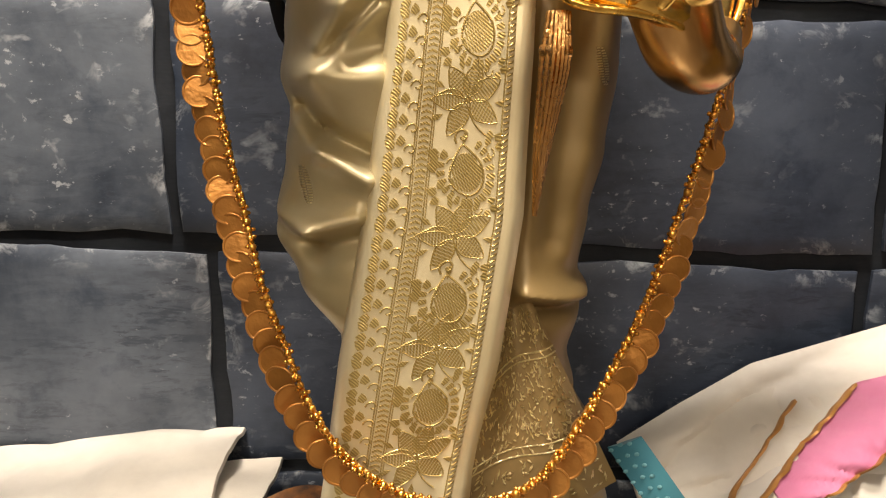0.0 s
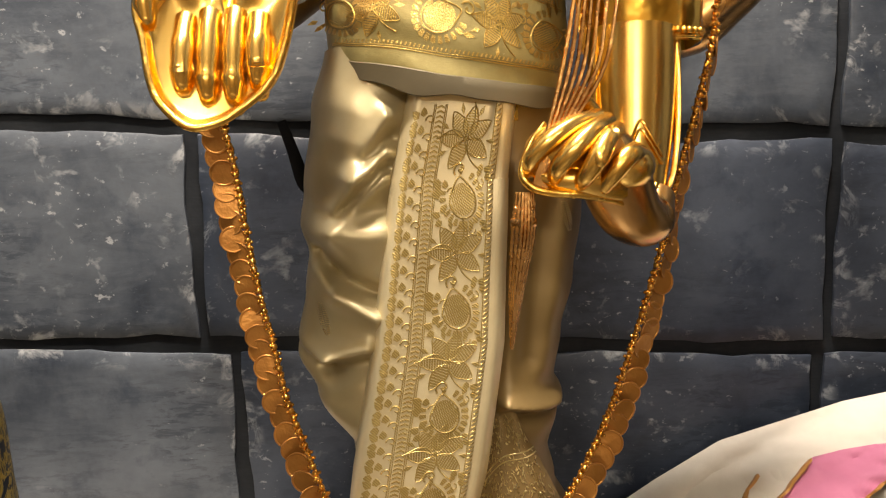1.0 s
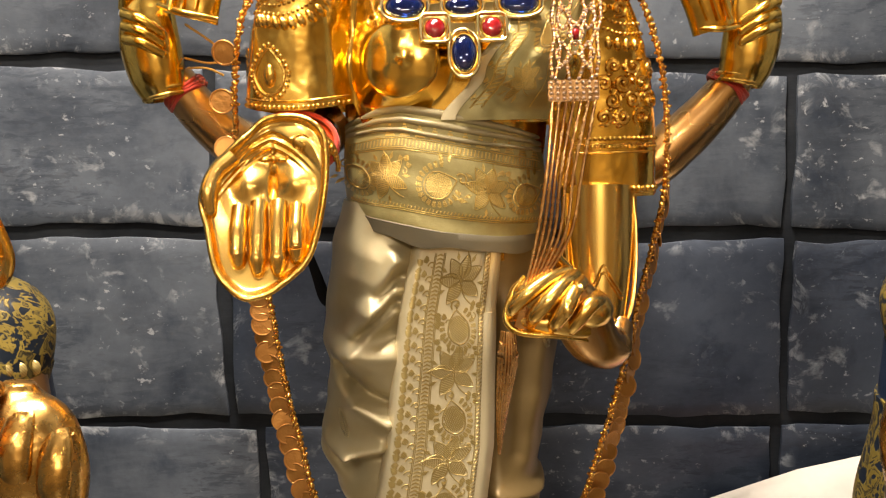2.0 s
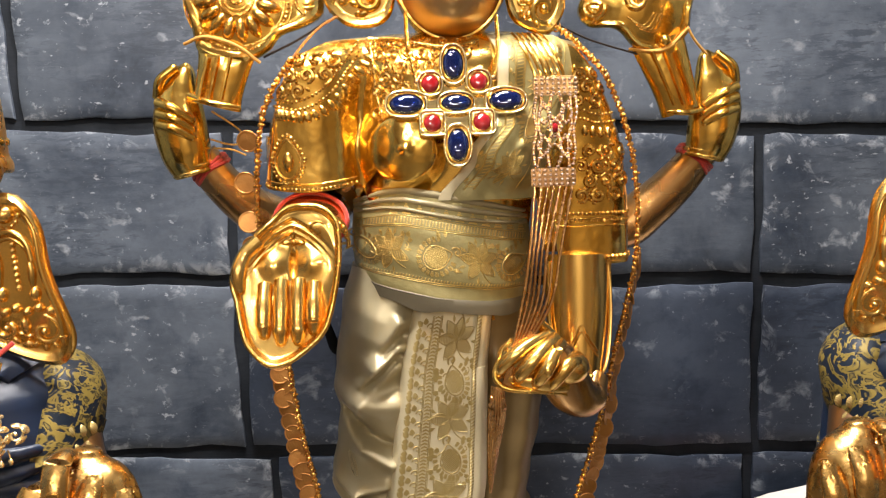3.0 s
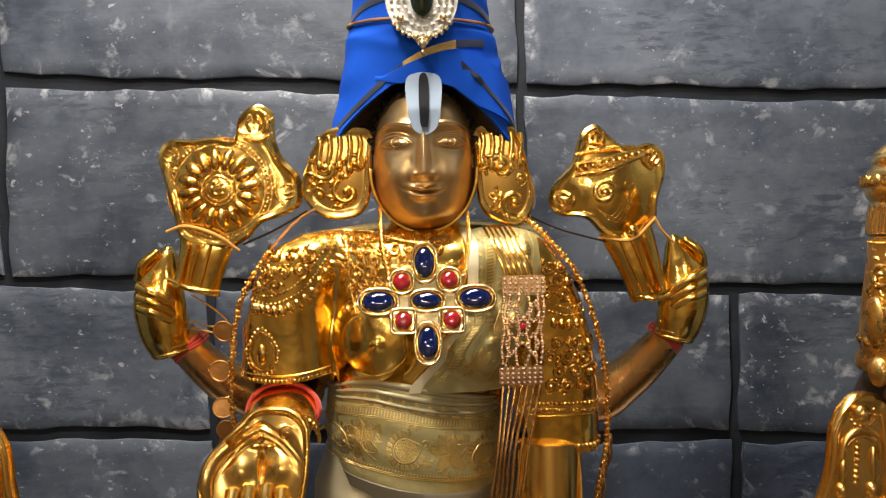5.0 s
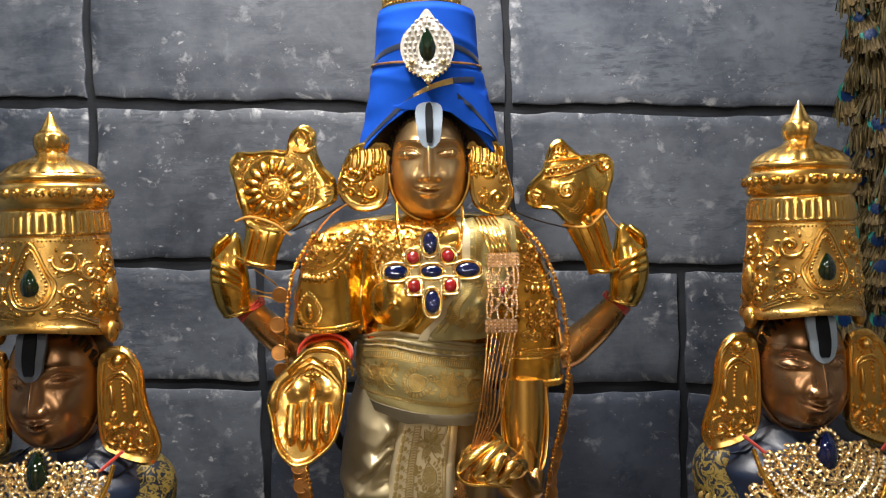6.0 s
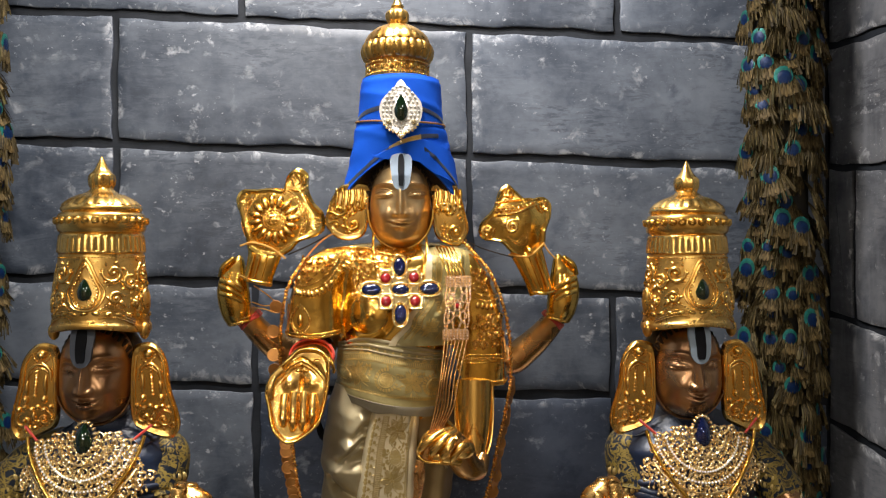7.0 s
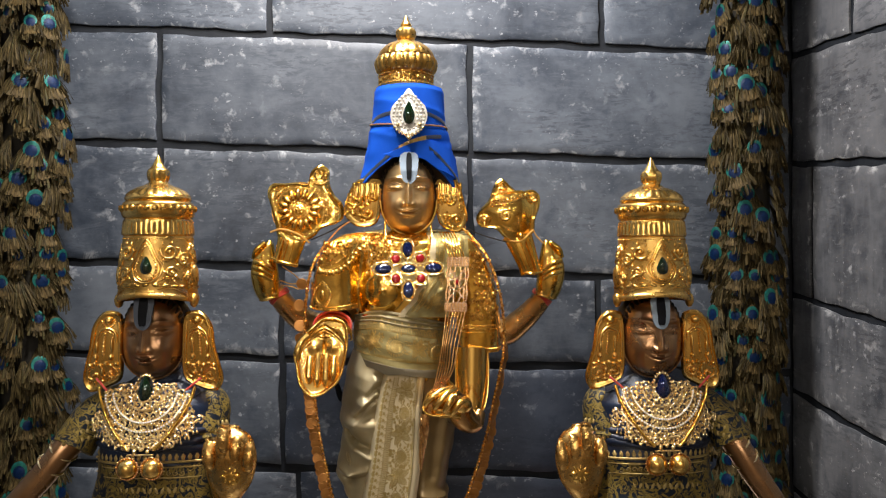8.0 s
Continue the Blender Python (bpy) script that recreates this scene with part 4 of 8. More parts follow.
    s.tube([(-0.09, 0.575, 1.475, 0.026), (-0.150, 0.570, 1.436, 0.027), (-0.190, 0.56, 1.448, 0.025), (-0.222, 0.545, 1.479, 0.021), (-0.243, 0.535, 1.512, 0.018)], 24, 8)
    s.tube([(0.14, 0.585, 1.452, 0.026), (0.206, 0.580, 1.418, 0.027), (0.245, 0.572, 1.441, 0.025), (0.278, 0.558, 1.477, 0.021), (0.296, 0.548, 1.506, 0.018)], 24, 8)
    s.mat = 0
    for m, hx, hy in ((1, -0.254, 0.528), (-1, 0.298, 0.540)):
        s.tube([(hx + 0.006 * m, hy, 1.494, 0.021, 0.018), (hx, hy - 0.004, 1.516, 0.026, 0.020), (hx - 0.004 * m, hy - 0.006, 1.546, 0.0270, 0.018), (hx - 0.002 * m, hy - 0.004, 1.572, 0.022, 0.014), (hx + 0.004 * m, hy, 1.598, 0.010, 0.008), (hx + 0.006 * m, hy, 1.606, 0.003)], 20, 8)
        for i in range(3):
            finger(s, [(hx - 0.020 * m, hy - 0.018, 1.566 - 0.011 * i), (hx - 0.006 * m, hy - 0.026, 1.560 - 0.010 * i), (hx + 0.012 * m, hy - 0.020, 1.548 - 0.009 * i)], 0.0056)
        finger(s, [(hx - 0.024 * m, hy - 0.006, 1.572), (hx - 0.018 * m, hy - 0.014, 1.588), (hx - 0.004 * m, hy - 0.012, 1.600)], 0.0055)
        s.mat = 1
        for dz in (1.494, 1.500):
            s.tube([(hx + 0.006 * m + 0.020 * math.cos(q), hy + 0.018 * math.sin(q), dz + 0.004 * m * math.cos(q), 0.0022) for q in np.linspace(0, TAU, 25)], 6, 1)
        s.mat = 0
    return solo("standing_statue", s, [GOLD, GOLD_DEEP, BRONZE, DARK_HAIR, GOLD_SATIN, GOLD_PALE, ARM_BRONZE], "tall four-armed gold-plated statue with a bronze face", "statue", sharp=60)


standing_statue()


# ---------------------------------------------------------------- emblems held up at the back
def disc_emblem():
    root = thing("disc_emblem", (-0.205, 0.51, 1.56), "gold repousse disc emblem with flame lobes in a raised hand", "emblem")
    c = (-0.187, 1.664)
    face = flat(0.506, lambda x, z: -0.09 * (z - 1.64) + 0.010 * max(0.0, 1 - ((x - c[0]) ** 2 + (z - c[1]) ** 2) / 0.0036))
    s = Shape()
    s.plate([(-0.170, 1.716), (-0.166, 1.740), (-0.148, 1.751), (-0.132, 1.741), (-0.131, 1.716), (-0.121, 1.693), (-0.106, 1.676), (-0.104, 1.650), (-0.118, 1.638), (-0.146, 1.628),
             (-0.160, 1.613), (-0.185, 1.603), (-0.226, 1.612), (-0.234, 1.640), (-0.243, 1.672), (-0.250, 1.698), (-0.240, 1.715), (-0.216, 1.716), (-0.194, 1.718)], face, 0.006, 16, 5, 0.0035, 0.10, c)
    part("plate", s, GOLD, root)
    s = Shape()
    for i in range(16):
        q = TAU * i / 16 + 0.1
        s.dome(face, c[0] + 0.0315 * math.cos(q), c[1] + 0.0315 * math.sin(q), 0.0066, 0.0130, q - math.pi / 2, 0.0066, 0.1, 12, 4)
    s.line(face, ring(*c, 0.0165, n=36), 0.0018)
    s.line(face, ring(*c, 0.0120, n=30), 0.0010)
    s.line(face, ring(*c, 0.0465, n=48), 0.0011)
    s.line(face, ring(*c, 0.0535, n=48), 0.0010)
    s.beads(face, ring(*c, 0.0500, n=60), 0.0046, 0.0018)
    for i in range(6):
        q = TAU * i / 6
        s.dome(face, c[0] + 0.006 * math.cos(q), c[1] + 0.006 * math.sin(q), 0.0022, 0.0042, q, 0.0022, 0.3)
    part("rosette", s, GOLD_DEEP, root)
    for a, b, turn in ((-0.149, 1.729, 0.15), (-0.236, 1.700, 1.0), (-0.120, 1.660, -1.2)):
        s = Shape()
        local = lambda u, v: (a + u * math.cos(turn) - v * math.sin(turn), b + u * math.sin(turn) + v * math.cos(turn))
        k = 1.0 if b > 1.71 else 0.72
        for path in ([(-0.008, -0.006), (-0.010, 0.004), (-0.005, 0.012), (-0.003, 0.002)], [(0.002, 0.012), (0.004, 0.0), (0.000, -0.006)], [(0.010, 0.010), (0.010, -0.002), (0.004, -0.009)]):
            s.line(face, [local(k * u, k * v) for u, v in smooth(path, 6)], 0.0022 * k, 7, 0.0008, True)
        s.line(face, [local(k * u, k * v) for u, v in smooth([(-0.015, -0.010), (0.0, -0.015), (0.015, -0.010)], 6)], 0.0026 * k, 7, 0.0006)
        part("flame", s, GOLD_DEEP, root)
    s = Shape()
    s.tube([(-0.201, 0.508, 1.618, 0.030, 0.006), (-0.205, 0.506, 1.60, 0.026, 0.008), (-0.212, 0.507, 1.575, 0.024, 0.009), (-0.216, 0.508, 1.560, 0.025, 0.010)], 20, 5)
    for dx in (-0.014, -0.004, 0.008):
        s.tube([(-0.204 + dx, 0.497, 1.608, 0.0018), (-0.216 + dx, 0.496, 1.566, 0.0018)], 6, 1)
    s.tube([(-0.242, 0.504, 1.572, 0.0028), (-0.216, 0.496, 1.563, 0.003), (-0.191, 0.504, 1.558, 0.0028)], 8, 5)
    part("handle", s, GOLD, root)
    s = Shape()
    s.tube([(-0.243, 0.506, 1.622, 0.0016), (-0.22, 0.496, 1.627, 0.0018), (-0.19, 0.492, 1.618, 0.0018), (-0.168, 0.500, 1.601, 0.0016)], 7, 6)
    part("cord", s, YELLOW_CORD, root, "turmeric yellow tying cord")


def conch_emblem():
    root = thing("conch_emblem", (0.265, 0.52, 1.55), "gold repousse conch emblem with flame lobes in a raised hand", "emblem")
    c = (0.218, 1.656)
    face = flat(0.516, lambda x, z: -0.09 * (z - 1.64) + 0.016 * max(0.0, 1 - ((x - c[0]) ** 2 + (z - c[1]) ** 2) / 0.0030))
    s = Shape()
    s.plate([(0.190, 1.716), (0.205, 1.725), (0.220, 1.712), (0.236, 1.700), (0.262, 1.704), (0.277, 1.692), (0.276, 1.668), (0.268, 1.645), (0.264, 1.620), (0.240, 1.603),
             (0.212, 1.606), (0.190, 1.626), (0.164, 1.630), (0.153, 1.645), (0.160, 1.664), (0.178, 1.684)], face, 0.006, 16, 6, 0.0035, 0.10, c)
    part("plate", s, GOLD, root)
    s = Shape()
    s.line(face, spiral(0.209, 1.652, 0.0125, 1.6, 0.4, 1, 26), 0.0034, 8, 0.0004, True)
    s.dome(face, 0.209, 1.652, 0.0035, 0.0035, 0, 0.004)
    for k in range(3):
        s.line(face, smooth([(0.180 + 0.001 * k, 1.672 + 0.0105 * k), (0.212, 1.676 + 0.011 * k), (0.256 - 0.006 * k, 1.692 + 0.004 * k)], 8), 0.0027, 7, 0.0006)
    s.beads(face, smooth([(0.184, 1.678), (0.214, 1.682), (0.254, 1.694)], 8), 0.0074, 0.0038)
    for k in range(4):
        s.line(face, smooth([(0.200 + 0.004 * k, 1.636 - 0.004 * k), (0.216 + 0.004 * k, 1.628 - 0.002 * k), (0.226 + 0.003 * k, 1.640 - 0.001 * k)], 6), 0.0009, 6)
    s.beads(face, smooth([(0.232, 1.626), (0.234, 1.648), (0.230, 1.664)], 6), 0.004, 0.0012)
    part("shell_relief", s, GOLD_DEEP, root)
    for a, b, turn in ((0.205, 1.708, 0.0), (0.264, 1.688, -0.9), (0.168, 1.646, 1.1)):
        s = Shape()
        local = lambda u, v: (a + u * math.cos(turn) - v * math.sin(turn), b + u * math.sin(turn) + v * math.cos(turn))
        for path in ([(-0.008, -0.005), (-0.008, 0.005), (0.0, 0.012), (0.008, 0.004), (0.008, -0.005)], [(-0.003, -0.005), (0.0, 0.006), (0.003, -0.005)], [(-0.010, -0.009), (0.0, -0.012), (0.010, -0.009)]):
            s.line(face, [local(0.8 * u, 0.8 * v) for u, v in smooth(path, 6)], 0.0028, 7, 0.0012)
        part("flame", s, GOLD_DEEP, root)
    s = Shape()
    s.tube([(0.232, 0.516, 1.618, 0.028, 0.006), (0.240, 0.516, 1.598, 0.026, 0.009), (0.252, 0.518, 1.566, 0.022, 0.011), (0.260, 0.520, 1.542, 0.021, 0.011)], 20, 5)
    for dx in (-0.013, 0.0, 0.012):
        s.tube([(0.238 + dx, 0.504, 1.602, 0.0018), (0.259 + dx * 0.8, 0.506, 1.548, 0.0018)], 6, 1)
    s.tube([(0.240, 0.518, 1.543, 0.0028), (0.260, 0.506, 1.540, 0.003), (0.281, 0.516, 1.543, 0.0028)], 8, 5)
    part("handle", s, GOLD, root)
    s = Shape()
    s.tube([(0.204, 0.514, 1.606, 0.0016), (0.236, 0.502, 1.603, 0.0018), (0.262, 0.506, 1.624, 0.0016)], 7, 6)
    s.tube([(0.262, 0.508, 1.626, 0.0014), (0.270, 0.508, 1.612, 0.0014), (0.284, 0.512, 1.598, 0.0014)], 7, 4)
    part("cord", s, YELLOW_CORD, root, "turmeric yellow tying cord")
    s = Shape()
    s.ball(face(0.238, 1.612, 0.006), 0.0065, 14, 10)
    part("stud", s, GOLD, root)


disc_emblem()
conch_emblem()


# ---------------------------------------------------------------- ear ornaments
def ear_ornament(outline, y, c, label, seed, group, tilt=0.0, strands=False, motif=None):
    root = thing("ear_ornament", (c[0], y, c[1]), label, "ear ornament", group)
    xs, zs = [p[0] for p in outline], [p[1] for p in outline]
    cx, cz = sum(xs) / len(xs), sum(zs) / len(zs)
    face = flat(y, lambda x, z: tilt * (x - cx) + 0.006 * max(0.0, 1 - ((x - cx) / 0.045) ** 2 - ((z - cz) / 0.065) ** 2))
    s = Shape()
    s.plate(outline, face, 0.004, 16, 6, 0.0040, 0.12)
    part("plate", s, GOLD_SATIN, root)
    edge = smooth(outline, 6, True)
    inner = [tuple(np.array((cx, cz)) + (e - np.array((cx, cz))) * 0.84) for e in edge]
    s = Shape()
    s.beads(face, inner + [inner[0]], 0.0042, 0.0012)
    part("bead_edge", s, GOLD, root)
    g = random.Random(seed)

    def inside(a, b):
        hit = False
        for p, q in zip(inner, inner[1:] + inner[:1]):
            if (p[1] > b) != (q[1] > b) and a < (q[0] - p[0]) * (b - p[1]) / (q[1] - p[1]) + p[0]:
                hit = not hit
        return hit

    s, done = Shape(), []
    high = max(zs) - (0.036 if strands else 0.0)
    for k in range(0 if motif else 900):
        a, b = g.uniform(min(xs), max(xs)), g.uniform(min(zs), high)
        r = (0.0170, 0.0125, 0.0080, 0.0046)[min(3, k // 220)]
        if all(math.hypot(a - p, b - q) > 0.86 * (r + t) for p, q, t in done) and all(inside(a + r * 0.7 * math.cos(q), b + r * 0.7 * math.sin(q)) for q in (0, 1.57, 3.14, 4.71)):
            done.append((a, b, r))
            turn, way = g.uniform(0, TAU), g.choice((-1, 1))
            if r > 0.007:  # a plump curl with leaves sprouting from its back
                s.line(face, spiral(a, b, r * 0.92, 1.15, turn, way, 22), 0.27 * r, 9, -0.08 * r, True)
                s.dome(face, a, b, r * 0.30, r * 0.30, 0, 0.34 * r, 0, 12, 4)
                for j in range(4):
                    q = turn + way * (0.5 + 0.8 * j)
                    s.dome(face, a + 0.98 * r * math.cos(q), b + 0.98 * r * math.sin(q), r * 0.20, r * 0.36, q - math.pi / 2 - way * 0.7, 0.26 * r, 0.6, 10, 3)
            else:
                s.dome(face, a, b, r * 0.62, r * 0.95, turn, 0.0040, 0.5, 10, 4)
    if strands:  # hanging strands under the turban
        for j in range(5):
            a = cx + (lerp(-0.018, 0.022, j / 4) if cx < CX else lerp(-0.022, 0.016, j / 4))
            tip = high - 0.004 * (j % 2)
            s.line(face, [(a + 0.0012 * math.sin(5 * t), lerp(max(zs) - 0.008, tip, t)) for t in np.linspace(0, 1, 12)], 0.0030, 8, 0.0004)
            s.dome(face, a, tip - 0.002, 0.0042, 0.0064, 0, 0.0046, 0, 10, 4)
    if motif:
        motif(s, face)
    part("relief", s, GOLD_SATIN if motif else GOLD, root)


ear_ornament([(-0.030, 1.722), (-0.030, 1.690), (-0.034, 1.648), (-0.050, 1.632), (-0.080, 1.633), (-0.101, 1.656), (-0.097, 1.682), (-0.086, 1.708), (-0.070, 1.722)], 0.492, (-0.06, 1.68),
             "flared gold repousse ear ornament below the blue turban", 21, "ear ornaments of the standing statue", 0.0, True)
ear_ornament([(0.074, 1.722), (0.074, 1.690), (0.078, 1.642), (0.096, 1.625), (0.120, 1.621), (0.134, 1.646), (0.128, 1.680), (0.121, 1.705), (0.110, 1.722)], 0.492, (0.1, 1.68),
             "flared gold repousse ear ornament below the blue turban", 22, "ear ornaments of the standing statue", 0.0, True)


def forehead_mark(name, c, y, w, h, label, dark=0.27, pale=None, what="pale blue enamel plate"):
    """A U-shaped plate with a dark centre stripe, stuck to the brow."""
    root = thing(name, (c[0], y, c[1]), label, "forehead plate", "forehead plates")
    face = flat(y, lambda a, b: -0.28 * max(0.0, b - c[1]) - 6.0 * (a - c[0]) ** 2)
    s = Shape()
    s.plate([(c[0] - w * 0.96, c[1] + h * 1.3), (c[0] - w, c[1]), (c[0] - w * 0.72, c[1] - 0.72 * h), (c[0], c[1] - h), (c[0] + w * 0.72, c[1] - 0.72 * h), (c[0] + w, c[1]), (c[0] + w * 0.96, c[1] + h * 1.3)], face, 0.004, 6, 6, 0.0008, 0.1)
    part("plate", s, pale or MARK_PALE, root, what)
    s = Shape()
    s.plate([(c[0] - w * dark, c[1] + h * 1.22), (c[0] - w * dark * 0.94, c[1] - 0.5 * h), (c[0], c[1] - 0.68 * h), (c[0] + w * dark * 0.94, c[1] - 0.5 * h), (c[0] + w * dark, c[1] + h * 1.22)], lambda a, b, l=0.0: face(a, b, l + 0.0022), 0.003, 4, 5, 0.0005, 0.1)
    part("stripe", s, MARK_DARK, root, "black enamel centre stripe")


forehead_mark("forehead_mark", (0.0235, 1.7325), 0.4362, 0.0155, 0.0245, "pale blue U-shaped brow plate with black stripe")

# ---------------------------------------------------------------- woven motifs
def turned(a, b, turn, k=1.0):
    ca, sa = math.cos(turn), math.sin(turn)
    return lambda u, v: (a + k * (u * ca - v * sa), b + k * (u * sa + v * ca))


def teardrop(w, h, bend=0.35, n=18, k=1.0):
    """Outline of a paisley body, round below, bent tip above."""
    out = []
    for i in range(n):
        q = TAU * i / n
        u, v = k * w * math.cos(q) * (1 - 0.62 * max(0, math.sin(q)) ** 1.5), k * h * math.sin(q)
        out.append((u + bend * w * max(0, v / h) ** 2, v))
    return out


def paisley(s, surf, a, b, turn, k):
    to = turned(a, b, turn, k)
    body = teardrop(0.0105, 0.015)
    s.line(surf, [to(u, v) for u, v in body + [body[0]]], 0.0007 * k, 5, 0.0003)
    for i in range(-6, 7):  # slanted hatch inside
        u = i * 0.0015
        lo, hi = -0.0125 * math.sqrt(max(0, 1 - (u / 0.0100) ** 2)), 0.0105 * math.sqrt(max(0, 1 - (u / 0.0085) ** 2)) if abs(u) < 0.0085 else 0
        if hi - lo > 0.004:
            s.patch(surf, [to(u - 0.00064, lo), to(u + 0.00064, lo), to(u + 0.00064 + 0.1 * hi, hi), to(u - 0.00064 + 0.1 * hi, hi)], 0.0004)
    for q in np.linspace(-math.pi * 1.18, math.pi * 0.18, 17):  # toothed rim
        cu, cv = 0.0145 * math.cos(q), 0.019 * math.sin(q)
        t = turned(cu, cv, q, 1.0)
        s.patch(surf, [to(*t(u, v)) for u, v in ((-0.0022, -0.0012), (0.0022, -0.0019), (0.0031, 0.0), (0.0022, 0.0019), (-0.0022, 0.0012))], 0.0005)
    s.line(surf, [to(u, v) for u, v in spiral(0.0055, 0.0195, 0.0052, 1.1, 3.6, -1, 14)], 0.0008 * k, 5, 0.0003)
    s.dome(surf, *to(0.0050, 0.0190), 0.0014 * k, 0.0014 * k, 0, 0.0008)
    for q, r in ((2.5, 0.021), (2.2, 0.024), (0.5, 0.022)):
        t = turned(r * math.cos(q), r * math.sin(q), q - 1.2)
        s.patch(surf, [to(*t(u, v)) for u, v in ((0, -0.0045), (0.0022, -0.001), (0, 0.005), (-0.0022, -0.001))], 0.0005)


def hatched(s, surf, to, w, h, n=5):
    """A pointed petal woven as slanting strips."""
    for i in range(n):
        v = lerp(-0.86 * h, 0.80 * h, i / (n - 1))
        half = w * math.sqrt(max(0.04, 1 - (v / h) ** 2)) * (1.0 if v < 0.3 * h else 0.75)
        t = 0.75 * h / n
        s.patch(surf, [to(-half, v - t), to(half, v - t + 0.25 * w), to(half, v + 0.7 * t + 0.25 * w), to(-half, v + 0.7 * t)], 0.0004)


def blossom(s, surf, a, b, turn, k):
    to = turned(a, b, turn, k)
    for i, q in enumerate((0.25, 1.05, 1.9, 2.8, 3.9, 5.4)):
        t = turned(0.0096 * math.cos(q), 0.0096 * math.sin(q), q - math.pi / 2)
        hatched(s, surf, lambda u, v: to(*t(u, v)), 0.0046, 0.0076, 9)
        tip = smooth([(0, -0.0082), (0.0038, -0.0050), (0.0050, 0.0), (0.0030, 0.0052), (0.0, 0.0095), (-0.0030, 0.0052), (-0.0050, 0.0), (-0.0038, -0.0050), (0, -0.0082)], 2)
        s.line(surf, [to(*t(u, v)) for u, v in tip], 0.00042 * k, 4, 0.0002)
        t = turned(0.0175 * math.cos(q + 0.5), 0.0175 * math.sin(q + 0.5), q - 1.1)
        s.patch(surf, [to(*t(u, v)) for u, v in ((0, -0.0034), (0.0015, 0), (0, 0.0042), (-0.0015, 0))], 0.0004)
    for q in (0.7, 2.4, 4.6):  # stalks to the next motif
        s.line(surf, [to((0.004 + 0.017 * j / 6) * math.cos(q + 0.07 * j), (0.004 + 0.017 * j / 6) * math.sin(q + 0.07 * j)) for j in range(7)], 0.00045 * k, 4, 0.0002)
    s.dome(surf, *to(0, 0), 0.0022 * k, 0.0022 * k, 0, 0.0009)


def sprig(s, surf, a, b, turn, k):
    to = turned(a, b, turn, k)
    for u0, v0, q, h in ((0.0, 0.004, 0.0, 0.0062), (-0.0042, 0.0008, 0.75, 0.0052), (0.0042, 0.0008, -0.75, 0.0052)):
        t = turned(u0, v0, q)
        s.patch(surf, [to(*t(u, v)) for u, v in ((0, -0.42 * h), (0.0026, -0.12 * h), (0.0019, 0.32 * h), (0, 0.68 * h), (-0.0019, 0.32 * h), (-0.0026, -0.12 * h))], 0.0005)
    s.line(surf, [to(u, v) for u, v in spiral(0.004, -0.006, 0.0034, 0.9, 2.2, -1, 10)], 0.00055 * k, 5, 0.0002)


# ---------------------------------------------------------------- pleated silk wrap on the tall statue
LEG_LEFT = [(0.93, -0.090, 0.02), (0.985, -0.086, 0.02), (1.04, -0.074, 0.015), (1.086, -0.078, 0.01), (1.13, -0.106, 0.01), (1.158, -0.121, 0.01), (1.172, -0.119, 0.01), (1.21, -0.112, 0.01),
            (1.240, -0.108, 0.01), (1.262, -0.114, 0.01), (1.29, -0.110, 0.01), (1.35, -0.101, 0.01), (1.40, -0.088, 0.01)]
LEG_RIGHT = [(0.93, 0.0, 0.125), (1.0, 0.0, 0.110), (1.04, 0.0, 0.093), (1.07, 0.0, 0.087), (1.105, 0.0, 0.096), (1.118, 0.0, 0.098), (1.13, 0.0, 0.092), (1.17, 0.0, 0.098), (1.215, 0.0, 0.108), (1.27, 0.0, 0.115), (1.33, 0.0, 0.116), (1.40, 0.0, 0.100)]
FOLDS = [  # from, to, width, height: ridges (+) and creases (-)
    (-0.064, 1.348, -0.070, 1.330, 0.014, 0.006), (-0.038, 1.344, -0.066, 1.302, 0.007, 0.009), (-0.037, 1.330, -0.056, 1.314, 0.006, -0.010), (-0.040, 1.320, -0.080, 1.278, 0.006, 0.011),
    (-0.041, 1.309, -0.078, 1.274, 0.0050, -0.010), (-0.043, 1.302, -0.082, 1.264, 0.006, 0.009), (-0.112, 1.278, -0.040, 1.277, 0.013, -0.008), (-0.092, 1.258, -0.043, 1.264, 0.013, 0.010),
    (-0.110, 1.258, -0.096, 1.244, 0.006, -0.007), (-0.096, 1.244, -0.081, 1.228, 0.0055, -0.012), (-0.081, 1.228, -0.050, 1.214, 0.0055, -0.012), (-0.096, 1.232, -0.081, 1.219, 0.006, 0.006), (-0.081, 1.219, -0.050, 1.201, 0.007, 0.010),
    (-0.118, 1.174, -0.091, 1.168, 0.006, 0.009), (-0.091, 1.168, -0.058, 1.177, 0.006, 0.009), (-0.115, 1.163, -0.088, 1.154, 0.007, -0.010), (-0.088, 1.154, -0.058, 1.163, 0.008, -0.010), (-0.098, 1.130, -0.078, 1.098, 0.012, 0.006)]
FOLDS_RIGHT = [(0.100, 1.30, 0.078, 1.15, 0.010, 0.004), (0.080, 1.32, 0.062, 1.16, 0.010, -0.005), (0.060, 1.30, 0.048, 1.14, 0.008, 0.004), (0.098, 1.118, 0.045, 1.128, 0.006, 0.012), (0.096, 1.106, 0.05, 1.112, 0.005, -0.010)]


def fold_height(folds, x, z):
    d = 0.0
    for x0, z0, x1, z1, w, h in folds:
        t = ((x - x0) * (x1 - x0) + (z - z0) * (z1 - z0)) / ((x1 - x0) ** 2 + (z1 - z0) ** 2)
        out = max(0.0, -t, t - 1)
        t = max(0.0, min(1.0, t))
        q = math.hypot(x - lerp(x0, x1, t), z - lerp(z0, z1, t)) / w
        d += 1.65 * h * math.exp(-math.sqrt(q * q + 0.75) + 0.80) ** 1.3 * (1 - 0.3 * min(1, out))
    return d


